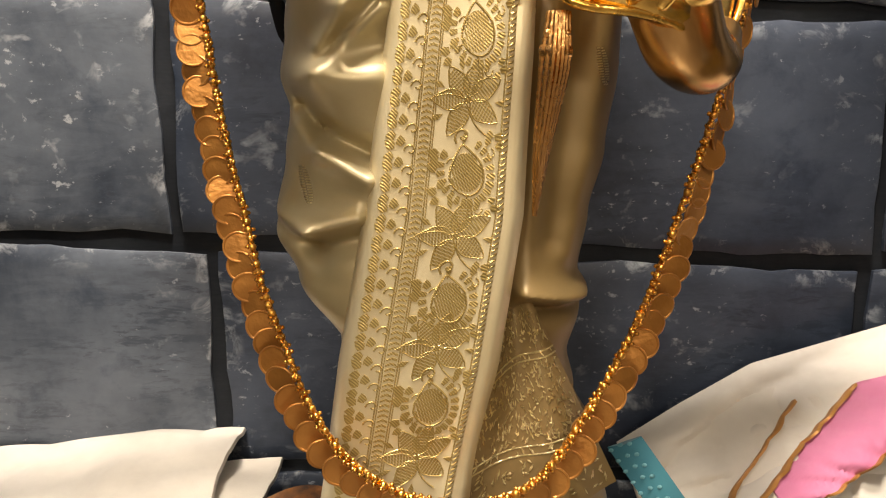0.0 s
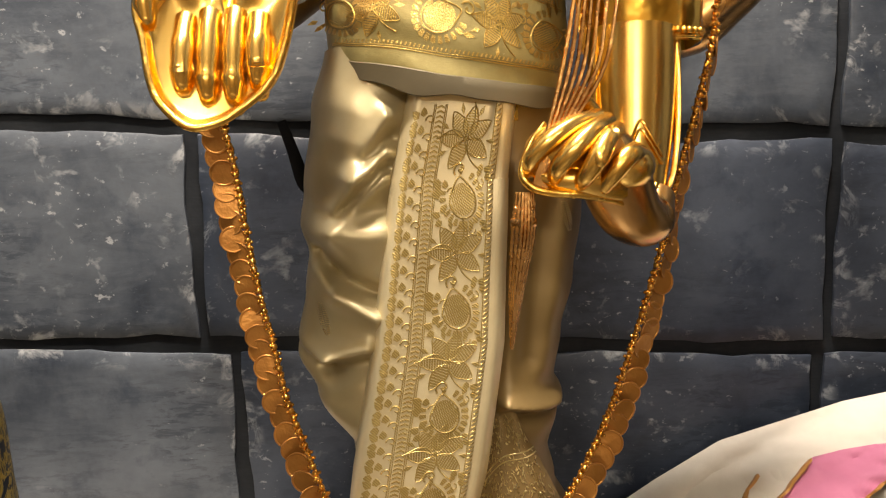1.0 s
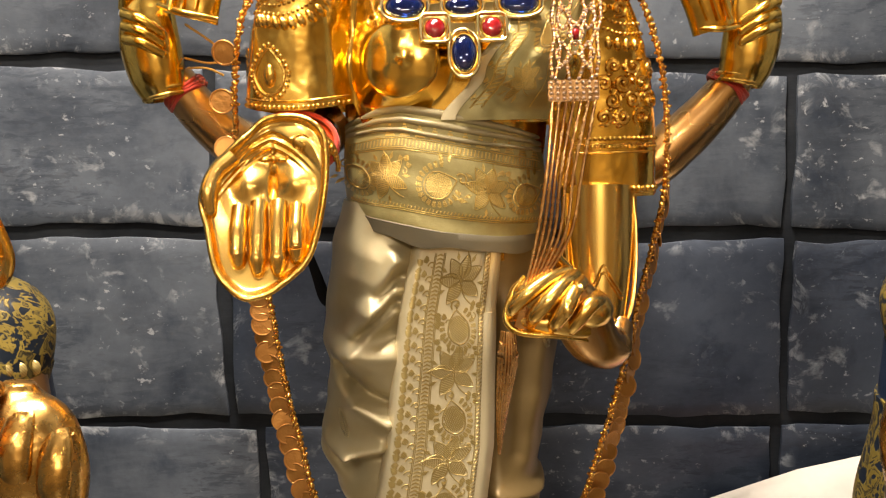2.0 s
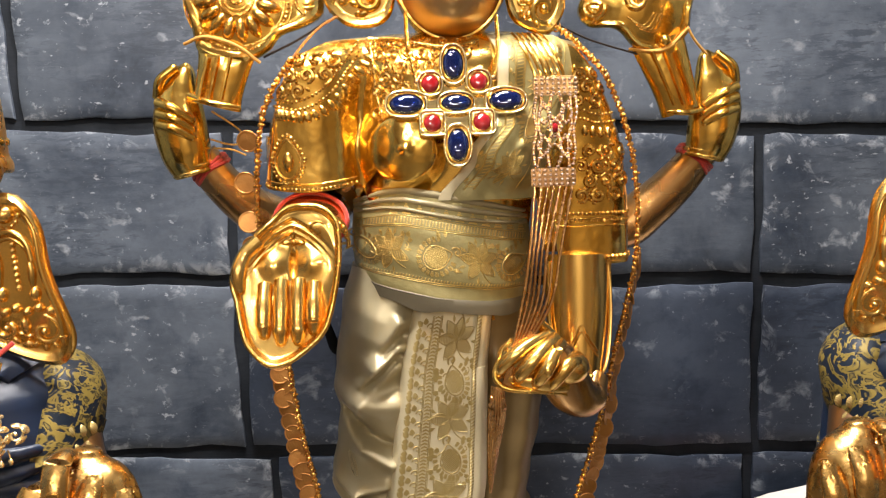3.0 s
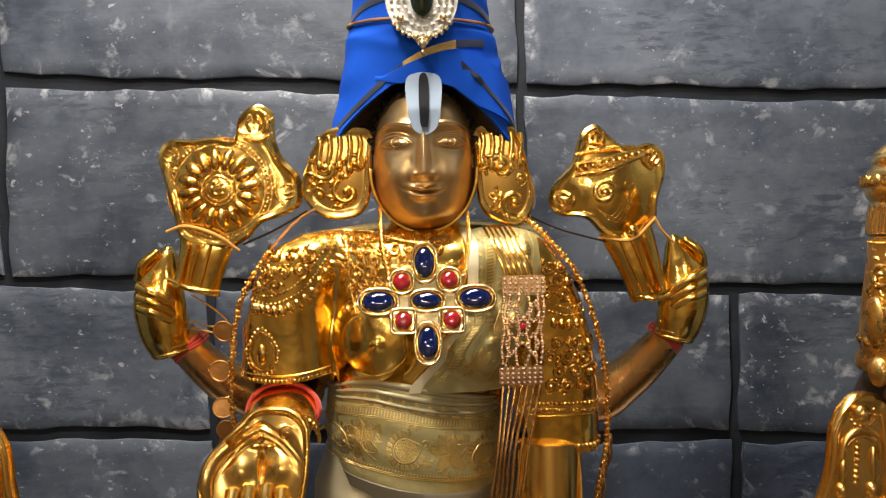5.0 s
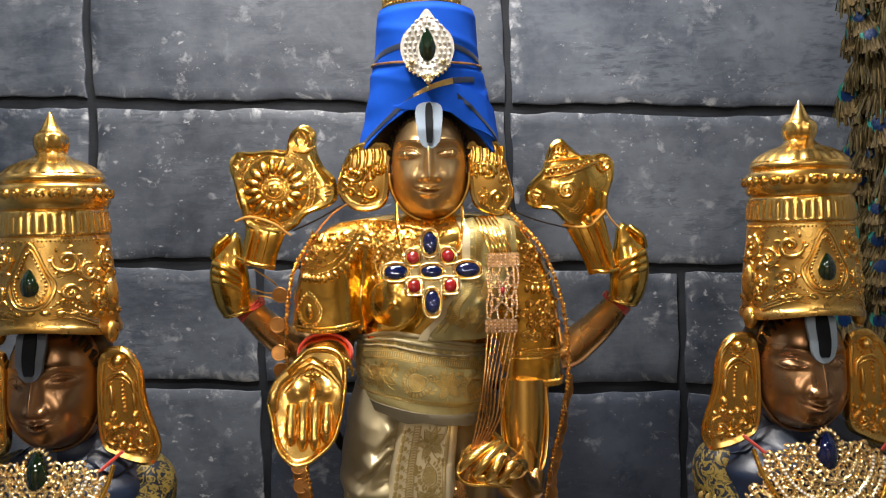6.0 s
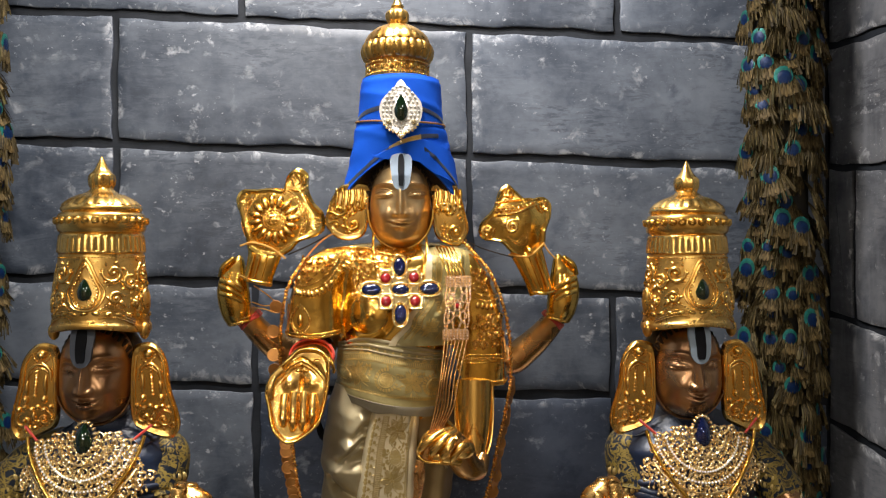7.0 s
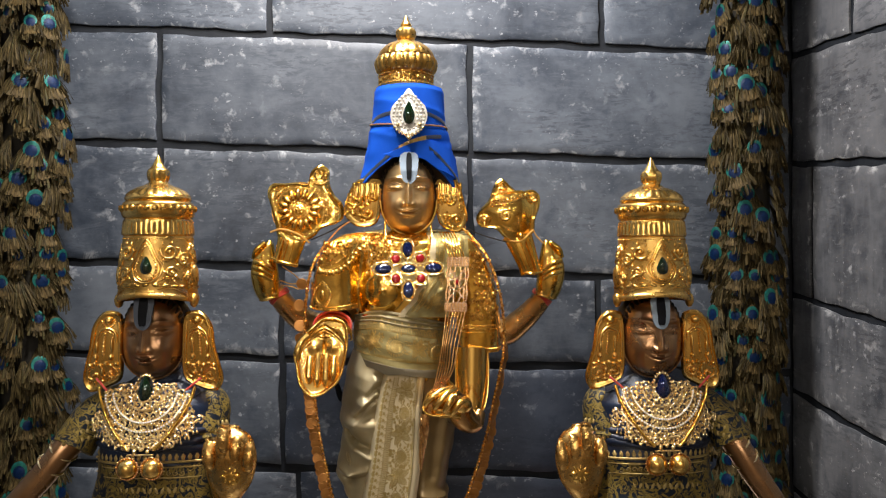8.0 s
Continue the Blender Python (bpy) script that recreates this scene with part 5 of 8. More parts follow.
def leg_front(rows, folds, cy, depth):
    def at(a, b, lift=0.0):
        lo, hi = table(rows, b)
        c, w = (lo + hi) / 2, (hi - lo) / 2
        u = max(-0.98, min(0.98, (a - c) / w))
        return (a, cy - depth * math.sqrt(1 - u * u) - fold_height(folds, a, b) - lift, b)
    return at


def leg_drape(rows, folds, cy, depth, n=330, seg=200):
    s, front, out = Shape(), leg_front(rows, folds, cy, depth), []
    for i in range(n + 1):
        z = lerp(0.86, 1.395, i / n)
        lo, hi = table(rows, z)
        c, w = (lo + hi) / 2, (hi - lo) / 2
        row = []
        for j in range(seg):
            q = TAU * j / seg
            x, y = c + w * math.cos(q), cy + depth * 0.8 * math.sin(q)
            if math.sin(q) < 0:
                y = cy + depth * math.sin(q) - fold_height(folds, x, z) * min(1, -2 * math.sin(q))
            row.append((x, y, z))
        out.append(row)
    return s.rows(out), front


PANEL = [(0.985, -0.088, 0.010), (1.009, -0.084, 0.014), (1.085, -0.073, 0.029), (1.180, -0.055, 0.042), (1.300, -0.038, 0.046), (1.385, -0.018, 0.055)]
PANEL_W = 0.100


def panel_surf(a, b, lift=0.0):
    """a: metres from the panel's outer edge (0 to 0.1), b: height."""
    lo = np.interp(b, [r[0] for r in PANEL], [r[1] for r in PANEL])
    hi = np.interp(b, [r[0] for r in PANEL], [r[2] for r in PANEL])
    t = a / PANEL_W
    y = 0.4385 + 0.016 * max(0.0, (0.12 - t) / 0.12) ** 2 + 0.010 * max(0.0, (t - 0.9) / 0.1) ** 2 + 0.002 * math.sin(9 * b + 5 * t) - 0.0035 * hump(t - 0.83, 0.03) - 0.02 * max(0.0, 1.03 - b)
    y += 0.0012 * math.sin(60 * b + 3 * math.sin(14 * b)) * t
    return (lo + (hi - lo) * t, y - lift, b)


def silk_wrap():
    root = thing("silk_wrap", (0.0, 0.5, ALTAR_Z + 0.03), "pleated sage-gold silk lower garment with woven gold border", "garment")
    s, front = leg_drape(LEG_LEFT, FOLDS, 0.525, 0.072)
    part("leg_drape", s, SILK, root)
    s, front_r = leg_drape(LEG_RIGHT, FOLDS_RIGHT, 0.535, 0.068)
    part("leg_drape", s, SILK_SHADE, root, "silk in broad upright folds, tan for its shaded side")
    # front pleat: a stack of folded cloth
    s = Shape()
    out = []
    for i in range(91):
        z = lerp(0.985, 1.385, i / 90)
        row = [panel_surf(PANEL_W * j / 40, z) for j in range(41)]
        row += [tuple(np.array(panel_surf(PANEL_W * t, z)) + np.array((dx, 0.022, 0))) for t, dx in ((0.97, 0.0), (0.5, 0.0), (0.03, 0.0))]
        out.append(row)
    s.rows(out)
    part("front_pleat", s, SILK_PANEL, root)
    s = Shape()
    out = []
    for i in range(71):
        z = lerp(0.986, 1.30, i / 70)
        out.append([panel_surf(lerp(0.0865, 0.1005, j / 5), z, 0.0012 * math.sin(math.pi * (0.08 + 0.84 * j / 5))) for j in range(6)] + [panel_surf(0.095, z, -0.003)])
    s.rows(out)
    part("hem", s, SILK_PANEL, root, "plain pale silk selvedge")
    # woven border of the pleat
    s = Shape()
    for a, r in ((0.0272, 0.0005), (0.0286, 0.0004), (0.0372, 0.0005), (0.0386, 0.0004), (0.0815, 0.0005), (0.0870, 0.0005)):
        s.line(panel_surf, [(a, lerp(0.99, 1.352, i / 80)) for i in range(81)], r, 5, 0.0)
    b = 0.992
    while b < 1.352:
        s.patch(panel_surf, [(0.0296, b), (0.0330, b + 0.0014), (0.0362, b), (0.0362, b + 0.0014), (0.0330, b + 0.0028), (0.0296, b + 0.0014)], 0.0005)
        s.patch(panel_surf, [(0.0822, b), (0.0863, b + 0.0016), (0.0863, b + 0.0032), (0.0822, b + 0.0016)], 0.0005)
        b += 0.0034
    part("woven_band", s, ZARI, root)
    b = 1.0
    while b < 1.345:
        s = Shape()
        sprig(s, panel_surf, 0.0165, b, 0.95, 1.22)
        s.dome(panel_surf, 0.0235, b + 0.005, 0.0009, 0.0009, 0, 0.0006)
        part("leaf_sprig", s, ZARI, root)
        b += 0.0122
    for b, kind in ((1.328, 1), (1.288, 0), (1.248, 1), (1.208, 0), (1.168, 1), (1.130, 0), (1.098, 1), (1.062, 0), (1.025, 1)):
        s = Shape()
        if kind:
            blossom(s, panel_surf, 0.0590, b, 0.3, 1.22)
        else:
            paisley(s, panel_surf, 0.0610, b - 0.001, 0.45, 1.02)
            sprig(s, panel_surf, 0.0445, b + 0.004, 0.9, 1.1)
            sprig(s, panel_surf, 0.0460, b - 0.014, 1.3, 1.1)
            sprig(s, panel_surf, 0.0770, b + 0.016, -0.8, 1.0)
            sprig(s, panel_surf, 0.0765, b - 0.022, -1.8, 0.9)
        part("paisley" if not kind else "flower", s, ZARI, root)
    # loose motifs on the legs
    for surf, a, b in ((front, -0.092, 1.196), (front_r, 0.094, 1.268)):
        s = Shape()
        for i in range(15):
            v = lerp(-0.011, 0.011, i / 14)
            w = 0.0042 * math.sqrt(max(0.05, 1 - (v / 0.0125) ** 2))
            for side in (-0.55, 0.55):
                c = a - 0.25 * v + side * w
                s.patch(surf, [(c - 0.42 * w, b + v - 0.0006), (c + 0.42 * w, b + v - 0.0003), (c + 0.42 * w, b + v + 0.0006), (c - 0.42 * w, b + v + 0.0003)], 0.0004)
        part("woven_motif", s, ZARI_LEG, root)
    # lower corner with a glittering border
    s = Shape()
    corner = lambda t, v, lift=0.0: (lerp(lerp(0.020, 0.000, v), lerp(0.050, 0.116, v), t), lerp(0.452, 0.470, t) - 0.014 * math.sin(math.pi * t) * v - 0.006 * math.sin(8 * t + 3 * v) - lift, lerp(lerp(1.100, 0.962, v), lerp(1.122, 0.985, v), t) + 0.004 * math.sin(3 * t))
    out = [[corner(j / 24, i / 30) for j in range(25)] + [corner(j / 6, i / 30, -0.006) for j in (5, 3, 1)] for i in range(31)]
    s.rows(out)
    part("lower_corner", s, SILK_SHADE, root, "silk corner in the darker tan")
    s = Shape()
    g = random.Random(4)
    for k in range(900):
        t, v = g.uniform(0.06, 0.97), g.uniform(0.03, 0.97)
        if (0.28 < v < 0.64) or v < 0.20 or g.random() < 0.35:
            q, r = g.uniform(0, 3.1), g.uniform(0.010, 0.026)
            s.patch(corner, [(t + r * math.cos(q), v + r * math.sin(q)), (t - 0.3 * r * math.sin(q), v + 0.3 * r * math.cos(q)), (t - r * math.cos(q), v - r * math.sin(q)), (t + 0.3 * r * math.sin(q), v - 0.3 * r * math.cos(q))], 0.0007)
    for v in (0.24, 0.27, 0.66, 0.70):
        s.line(corner, [(i / 20, v) for i in range(21)], 0.0006, 5)
    part("glitter_border", s, ZARI_LEG, root, "silver-gold woven border")


silk_wrap()


# ---------------------------------------------------------------- waist sash
def sash_edge(x):
    """Upper and lower height of the sash at x."""
    top = np.interp(x, [-0.09, -0.078, -0.05, -0.03, 0.0, 0.04, 0.088, 0.10], [1.458, 1.464, 1.473, 1.475, 1.470, 1.461, 1.449, 1.446])
    low = np.interp(x, [-0.09, -0.06, 0.0, 0.05, 0.10], [1.384, 1.373, 1.360, 1.354, 1.352])
    return float(top), float(low)


def sash_surf(a, b, lift=0.0):
    """a: x, b: 0 at the lower edge to 1 at the upper."""
    top, low = sash_edge(a)
    c, w, d = 0.007, 0.0905 + 0.004 * math.sin(math.pi * b), 0.101 - 0.012 * b + 0.004 * math.sin(math.pi * b)
    u = max(-0.985, min(0.985, (a - c) / w))
    return (a, 0.53 - d * (1 - abs(u) ** 2.3) ** (1 / 2.1) - lift - 0.0008 * math.sin(22 * b + 30 * a), lerp(low, top, b))


def waist_sash():
    root = thing("waist_sash", (0.007, 0.53, 1.40), "wide sage-gold brocade sash wound round the waist", "sash")
    s, seg, out = Shape(), 120, []
    for i in range(31):
        b = i / 30
        row = []
        for j in range(seg):
            q = TAU * j / seg
            x = 0.007 + (0.0905 + 0.004 * math.sin(math.pi * b)) * math.cos(q)
            if math.sin(q) < 0:
                p = sash_surf(x, b) if abs(math.cos(q)) < 0.98 else None
                top, low = sash_edge(x)
                row.append(p or (x, 0.53 + 0.05 * math.sin(q), lerp(low, top, b)))
            else:
                top, low = sash_edge(x)
                row.append((x, 0.53 + 0.075 * math.sin(q), lerp(low, top, b)))
        out.append(row)
    lip = [[(lerp(0.007, x, 0.93), lerp(0.53, y, 0.93), z + 0.001) for x, y, z in out[-1]]]
    s.rows(out + lip)
    part("wrap", s, BROCADE, root)
    s = Shape()  # folded upper rolls
    for k in range(3):
        st = []
        for i in range(41):
            x = lerp(-0.082, 0.093, i / 40)
            p = sash_surf(x, 0.985 - 0.055 * k - 0.03 * k * math.sin(math.pi * i / 40), 0.001)
            st.append((*p, 0.0036 * (0.35 + 0.65 * math.sin(math.pi * (0.06 + 0.88 * i / 40))) * (1 - 0.2 * k), 0.0022))
        s.tube(st, 8, 1)
    part("rolled_fold", s, SILK, root)
    s = Shape()
    out = []
    for i in range(61):
        x = lerp(-0.082, 0.0965, i / 60)
        wave = 0.016 * math.sin(75 * x) + 0.010 * math.sin(141 * x + 1)
        out.append([sash_surf(x, v, l) for v, l in ((-0.03 + wave, -0.002), (-0.025 + wave, 0.0014), (0.05, 0.0012), (0.10, 0.0010), (0.11, -0.0005), (0.05, -0.002))])
    s.rows(out)
    part("hem", s, SILK_HEM, root, "plain grey silk hem")
    metric = lambda a, b, lift=0.0: sash_surf(a, b / 0.100, lift)
    s = Shape()
    for v in (0.0215, 0.0230, 0.0680, 0.0696, 0.0770):
        s.line(metric, [(lerp(-0.078, 0.091, i / 50), v) for i in range(51)], 0.0005, 5)
    a = -0.076
    while a < 0.088:
        s.patch(metric, [(a, 0.0708), (a + 0.0012, 0.0708), (a + 0.0022, 0.0760), (a + 0.0010, 0.0760)], 0.0005)
        s.patch(metric, [(a, 0.0240), (a + 0.0012, 0.0240), (a + 0.0022, 0.0262), (a + 0.0010, 0.0262)], 0.0005)
        a += 0.0030
    part("woven_band", s, ZARI_BRIGHT, root)
    s = Shape()
    a = -0.040
    while a < 0.088:
        for du, dv, k in ((0, 0, 1.0),):
            for i in range(4):
                w = 0.0044 * (1 - i / 4.2)
                s.patch(metric, [(a - w, 0.0785 + 0.0026 * i), (a + w, 0.0785 + 0.0026 * i), (a + w * 0.8, 0.0803 + 0.0026 * i), (a - w * 0.8, 0.0803 + 0.0026 * i)], 0.0006)
        a += 0.0125
    part("woven_edge", s, ZARI_BRIGHT, root)
    for kind, a, turn in ((0, 0.000, -1.0), (1, 0.040, 0.2), (0, 0.076, -1.0), (1, -0.045, 0.5), (0, -0.072, 1.0)):
        s = Shape()
        if kind:
            blossom(s, metric, a, 0.046, turn, 1.0)
            sprig(s, metric, a + 0.016, 0.058, -0.6, 0.9)
        else:
            paisley(s, metric, a, 0.046, turn, 0.96)
        part("flower" if kind else "paisley", s, ZARI_BRIGHT, root)


waist_sash()


# ---------------------------------------------------------------- cloth over one shoulder
SHAWL = [(1.462, 0.003, 0.094), (1.50, 0.030, 0.108), (1.535, 0.050, 0.126), (1.57, 0.062, 0.140), (1.60, 0.062, 0.146), (1.622, 0.056, 0.142)]


def shawl_surf(a, b, lift=0.0):
    lo, hi = table(SHAWL, b)
    x = lerp(lo, hi, a)
    p = torso_front(min(x, 0.128), b)
    y = p[1] + 1.2 * max(0.0, x - 0.118) - 0.007 - 0.0010 * math.sin(16 * a + 3 * math.sin(22 * b)) * (0.35 + a) - 0.012 * hump(x - 0.13, 0.02) + 0.03 * max(0, b - 1.605) / 0.02 * 0.35
    return (x, y - lift, b)


def shoulder_cloth():
    root = thing("shoulder_cloth", (0.08, 0.46, 1.46), "sage-gold brocade cloth draped over one shoulder", "cloth")
    s = Shape()
    out = []
    for i in range(61):
        z = lerp(1.462, 1.622, i / 60)
        out.append([shawl_surf(j / 36, z) for j in range(37)] + [shawl_surf(j / 36, z, -0.004) for j in (33, 18, 3)])
    for k in range(1, 7):  # over the top of the shoulder, down behind
        q = k / 6
        out.append([(x, y + 0.115 * q, z + 0.010 * math.sin(math.pi * q * 0.75) - 0.02 * q * q - 0.10 * max(0, x - 0.12) * q) for x, y, z in out[60]])
    s.rows(out)
    part("drape", s, BROCADE, root)
    s = Shape()
    s.rows([[shawl_surf(t, z, l) for t, l in ((-0.01, -0.003), (-0.005, 0.0012), (0.06, 0.0016), (0.125, 0.0014), (0.13, -0.001))] for z in (lerp(1.463, 1.621, i / 50) for i in range(51))])
    part("plain_edge", s, SILK_PANEL, root, "plain pale silk edge")
    s = Shape()
    metric = lambda a, b, lift=0.0: shawl_surf(a / 0.085, b, lift)
    for a in (0.018, 0.0192, 0.027, 0.0282, 0.066):
        s.line(metric, [(a, lerp(1.472, 1.615, i / 40)) for i in range(41)], 0.00045, 5)
    b = 1.474
    while b < 1.614:
        s.patch(metric, [(0.0202, b), (0.0262, b + 0.001), (0.0262, b + 0.002), (0.0202, b + 0.001)], 0.0005)
        b += 0.0032
    b = 1.478
    while b < 1.61:
        sprig(s, metric, 0.0115, b, 0.9, 0.8)
        b += 0.0125
    part("woven_band", s, ZARI_BRIGHT, root)
    for kind, a, b in ((1, 0.046, 1.492), (0, 0.050, 1.530), (1, 0.048, 1.568), (0, 0.048, 1.600)):
        s = Shape()
        (blossom if kind else paisley)(s, metric, a, b, 0.5, 0.8)
        part("flower" if kind else "paisley", s, ZARI_BRIGHT, root)


shoulder_cloth()


# ---------------------------------------------------------------- crown and turban of the tall statue
def tall_crown():
    root = thing("tall_crown", (0.018, 0.51, 1.80), "tall gold temple crown with ribbed dome and bulb finial", "crown")
    x, y = 0.0175, 0.51
    s = Shape()
    s.lathe(x, y, [(0.050, 1.80), (0.053, 1.83), (0.052, 1.895), (0.0525, 1.902), (0.050, 1.918), (0.048, 1.926)], 72)
    part("drum", s, GOLD_EMB, root)
    s = Shape()
    s.lathe(x, y, [(0.048, 1.924), (0.056, 1.928), (0.0605, 1.938), (0.061, 1.946), (0.058, 1.954), (0.050, 1.960)], 120, 1.0, lambda q, z: -0.0028 * (math.cos(26 * q) > 0.55), 4)
    part("ribbed_ring", s, GOLD_EMB, root)
    s = Shape()
    s.lathe(x, y, [(0.053, 1.958), (0.051, 1.964), (0.044, 1.974), (0.030, 1.984), (0.016, 1.989), (0.012, 1.992)], 96, 1.0, lambda q, z: 0.0018 * abs(math.sin(9 * q)), 5)
    part("petal_dome", s, GOLD_EMB, root)
    s = Shape()
    s.lathe(x, y, [(0.012, 1.990), (0.016, 1.994), (0.019, 2.002), (0.0185, 2.010), (0.012, 2.016), (0.0085, 2.018), (0.011, 2.021), (0.007, 2.028), (0.003, 2.037), (0.0006, 2.041)], 48, 1.0, lambda q, z: 0.0009 * math.sin(10 * q) if z < 2.015 else 0, 5)
    part("finial", s, GOLD_EMB, root)
    s = Shape()
    around = lambda a, b, lift=0.0: (x + (0.0525 + lift) * math.sin(a / 0.0525), y - (0.0525 + lift) * math.cos(a / 0.0525), b)
    for i in range(20):
        a = TAU * 0.0525 * i / 20
        s.line(around, spiral(a, 1.911, 0.0062, 1.2, i, (-1) ** i, 14), 0.0012, 6, 0.0, True)
        s.dome(around, a + 0.008, 1.911, 0.003, 0.006, 0, 0.002, 0.5)
    for b in (1.902, 1.921):
        s.beads(around, [(TAU * 0.0525 * i / 60, b) for i in range(61)], 0.0050, 0.0021)
    part("leaf_band", s, GOLD_DEEP, root)


tall_crown()

TURBAN_ROWS = [(1.690, 0.100, 0.066), (1.72, 0.094, 0.064), (1.76, 0.0865, 0.0635), (1.80, 0.0785, 0.0680), (1.811, 0.0770, 0.0690), (1.818, 0.0725, 0.0675), (1.85, 0.0695, 0.068), (1.888, 0.067, 0.067), (1.897, 0.064, 0.064)]


def turban_low(q):
    """Height of the lower edge by angle from the front."""
    a = abs(q)
    base = np.interp(a, [0, 0.35, 0.75, 1.1, 1.45, 1.8, math.pi], [1.764, 1.757, 1.733, 1.709, 1.698, 1.699, 1.70])
    return float(base) - 0.004 * math.sin(q)


def turban_at(q, z, lift=0.0):
    w, d = table(TURBAN_ROWS, z)
    fold = 0.0016 * hump(z - 1.748 - 0.028 * q, 0.005) * (z < 1.81) + 0.0014 * hump(z - 1.790 + 0.020 * q, 0.006) + 0.0008 * math.sin(5 * q + 60 * z) + 0.0012 * hump(z - 1.858 + 0.012 * q, 0.006)
    return (0.0225 + (w + fold + lift) * math.sin(q), 0.515 - (d + fold + lift) * math.cos(q), z)


def turban():
    root = thing("turban", (0.0225, 0.515, 1.70), "royal blue cloth wrapped as a turban round the crown", "turban")
    s, out, seg = Shape(), [], 120
    for i in range(61):
        t = i / 60
        out.append([turban_at(q, lerp(turban_low(q), 1.897, t)) for q in (lerp(-math.pi, math.pi, j / seg) for j in range(seg))])
    inner = [[turban_at(q, lerp(turban_low(q), 1.897, t), -0.005) for q in (lerp(-math.pi, math.pi, j / seg) for j in range(seg))] for t in (0.99, 0.5, 0.05)]
    inner_low = [turban_at(q, turban_low(q) + 0.001, -0.004) for q in (lerp(-math.pi, math.pi, j / seg) for j in range(seg))]
    s.rows([inner_low] + out + inner[:1], True, False)
    part("wrap", s, TURBAN, root)
    s = Shape()  # added dark sheet standing for hair between the cloth and the head
    lining = []
    for k, up in ((1.0, 0.0015), (0.9, 0.003), (0.55, 0.010), (0.02, 0.012)):
        ring_k = [turban_at(q, turban_low(q) + 0.001, -0.004) for q in (lerp(-math.pi, math.pi, j / seg) for j in range(seg))]
        lining.append([(lerp(0.0225, x, k), lerp(0.515, y, k), z + up) for x, y, z in ring_k])
    s.rows(lining, True, False)
    part("lining", s, DARK_HAIR, root, "added dark sheet standing for hair under the brim")
    # second winding, crossing the front down to one side
    s = Shape()
    rows = []
    for i in range(49):
        q = lerp(-0.55, 1.62, i / 48)
        t = (q + 0.55) / 2.17
        top = 1.7640 + 0.0300 * math.sin(math.pi * min(1, t * 0.85)) - 0.040 * max(0, t - 0.45)
        low = max(turban_low(q) - 0.001, 1.7640 - 0.012 * min(1, 3 * t) - 0.060 * max(0, t - 0.3))
        top = max(top, low + 0.004)
        k = min(1.0, 5 * t + 0.15)
        rows.append([turban_at(q, low, -0.001), turban_at(q, low, 0.0026 * k), turban_at(q, lerp(low, top, 0.4), 0.0034 * k), turban_at(q, top - 0.001, 0.0030 * k), turban_at(q, top, 0.0002)])
    s.rows(rows, True, True)
    part("overlap_fold", s, TURBAN, root)
    # woven stripes in the cloth
    for path, w, up in (([(-1.45, 1.709), (-1.1, 1.724), (-0.7, 1.746), (-0.32, 1.770), (0.05, 1.786), (0.45, 1.796), (0.9, 1.800)], 0.0036, 0.0), ([(0.45, 1.776), (0.75, 1.757), (1.05, 1.736), (1.35, 1.714)], 0.0034, 0.0030),
                        ([(-1.45, 1.828), (-1.0, 1.837), (-0.45, 1.842)], 0.0036, 0.0), ([(0.45, 1.842), (0.9, 1.834), (1.4, 1.824)], 0.0034, 0.0)):
        s = Shape()
        rows = []
        for q, z in smooth(path, 10):
            rows.append([turban_at(q, z - w, up - 0.001), turban_at(q, z - w, up + 0.0007), turban_at(q, z, up + 0.0010), turban_at(q, z + w, up + 0.0007), turban_at(q, z + w, up - 0.001)])
        s.rows(rows)
        part("woven_stripe", s, TURBAN_BAND, root, "dark woven stripe")
    s = Shape()
    rows = []
    for q, z in smooth([(-0.22, 1.7755), (0.0, 1.7845), (0.22, 1.7910), (0.42, 1.7955)], 8):
        rows.append([turban_at(q, z - 0.0040, 0.0), turban_at(q, z - 0.0040, 0.0018), turban_at(q, z + 0.0040, 0.0018), turban_at(q, z + 0.0040, 0.0)])
    s.rows(rows)
    metric = lambda a, b, lift=0.0: turban_at(a, b, 0.0018 + lift)
    for q, z in smooth([(-0.20, 1.7765), (0.0, 1.7845), (0.22, 1.7910), (0.40, 1.7950)], 8):
        for dz in (-0.0026, 0.0, 0.0026):
            s.dome(metric, q + 0.008 * (dz == 0), z + dz, 0.012, 0.0012, 0, 0.0010, 0, 6, 2)
    part("gilt_strip", s, ZARI_BRIGHT, root, "flat gilt strip woven in the stripe")


turban()

# ---------------------------------------------------------------- jewelled pendant on the breast
def oval(a, b, w, h, n=16, p=2.0):
    return [(a + w * math.copysign(abs(math.cos(TAU * i / n)) ** (2 / p), math.cos(TAU * i / n)), b + h * math.copysign(abs(math.sin(TAU * i / n)) ** (2 / p), math.sin(TAU * i / n))) for i in range(n)]


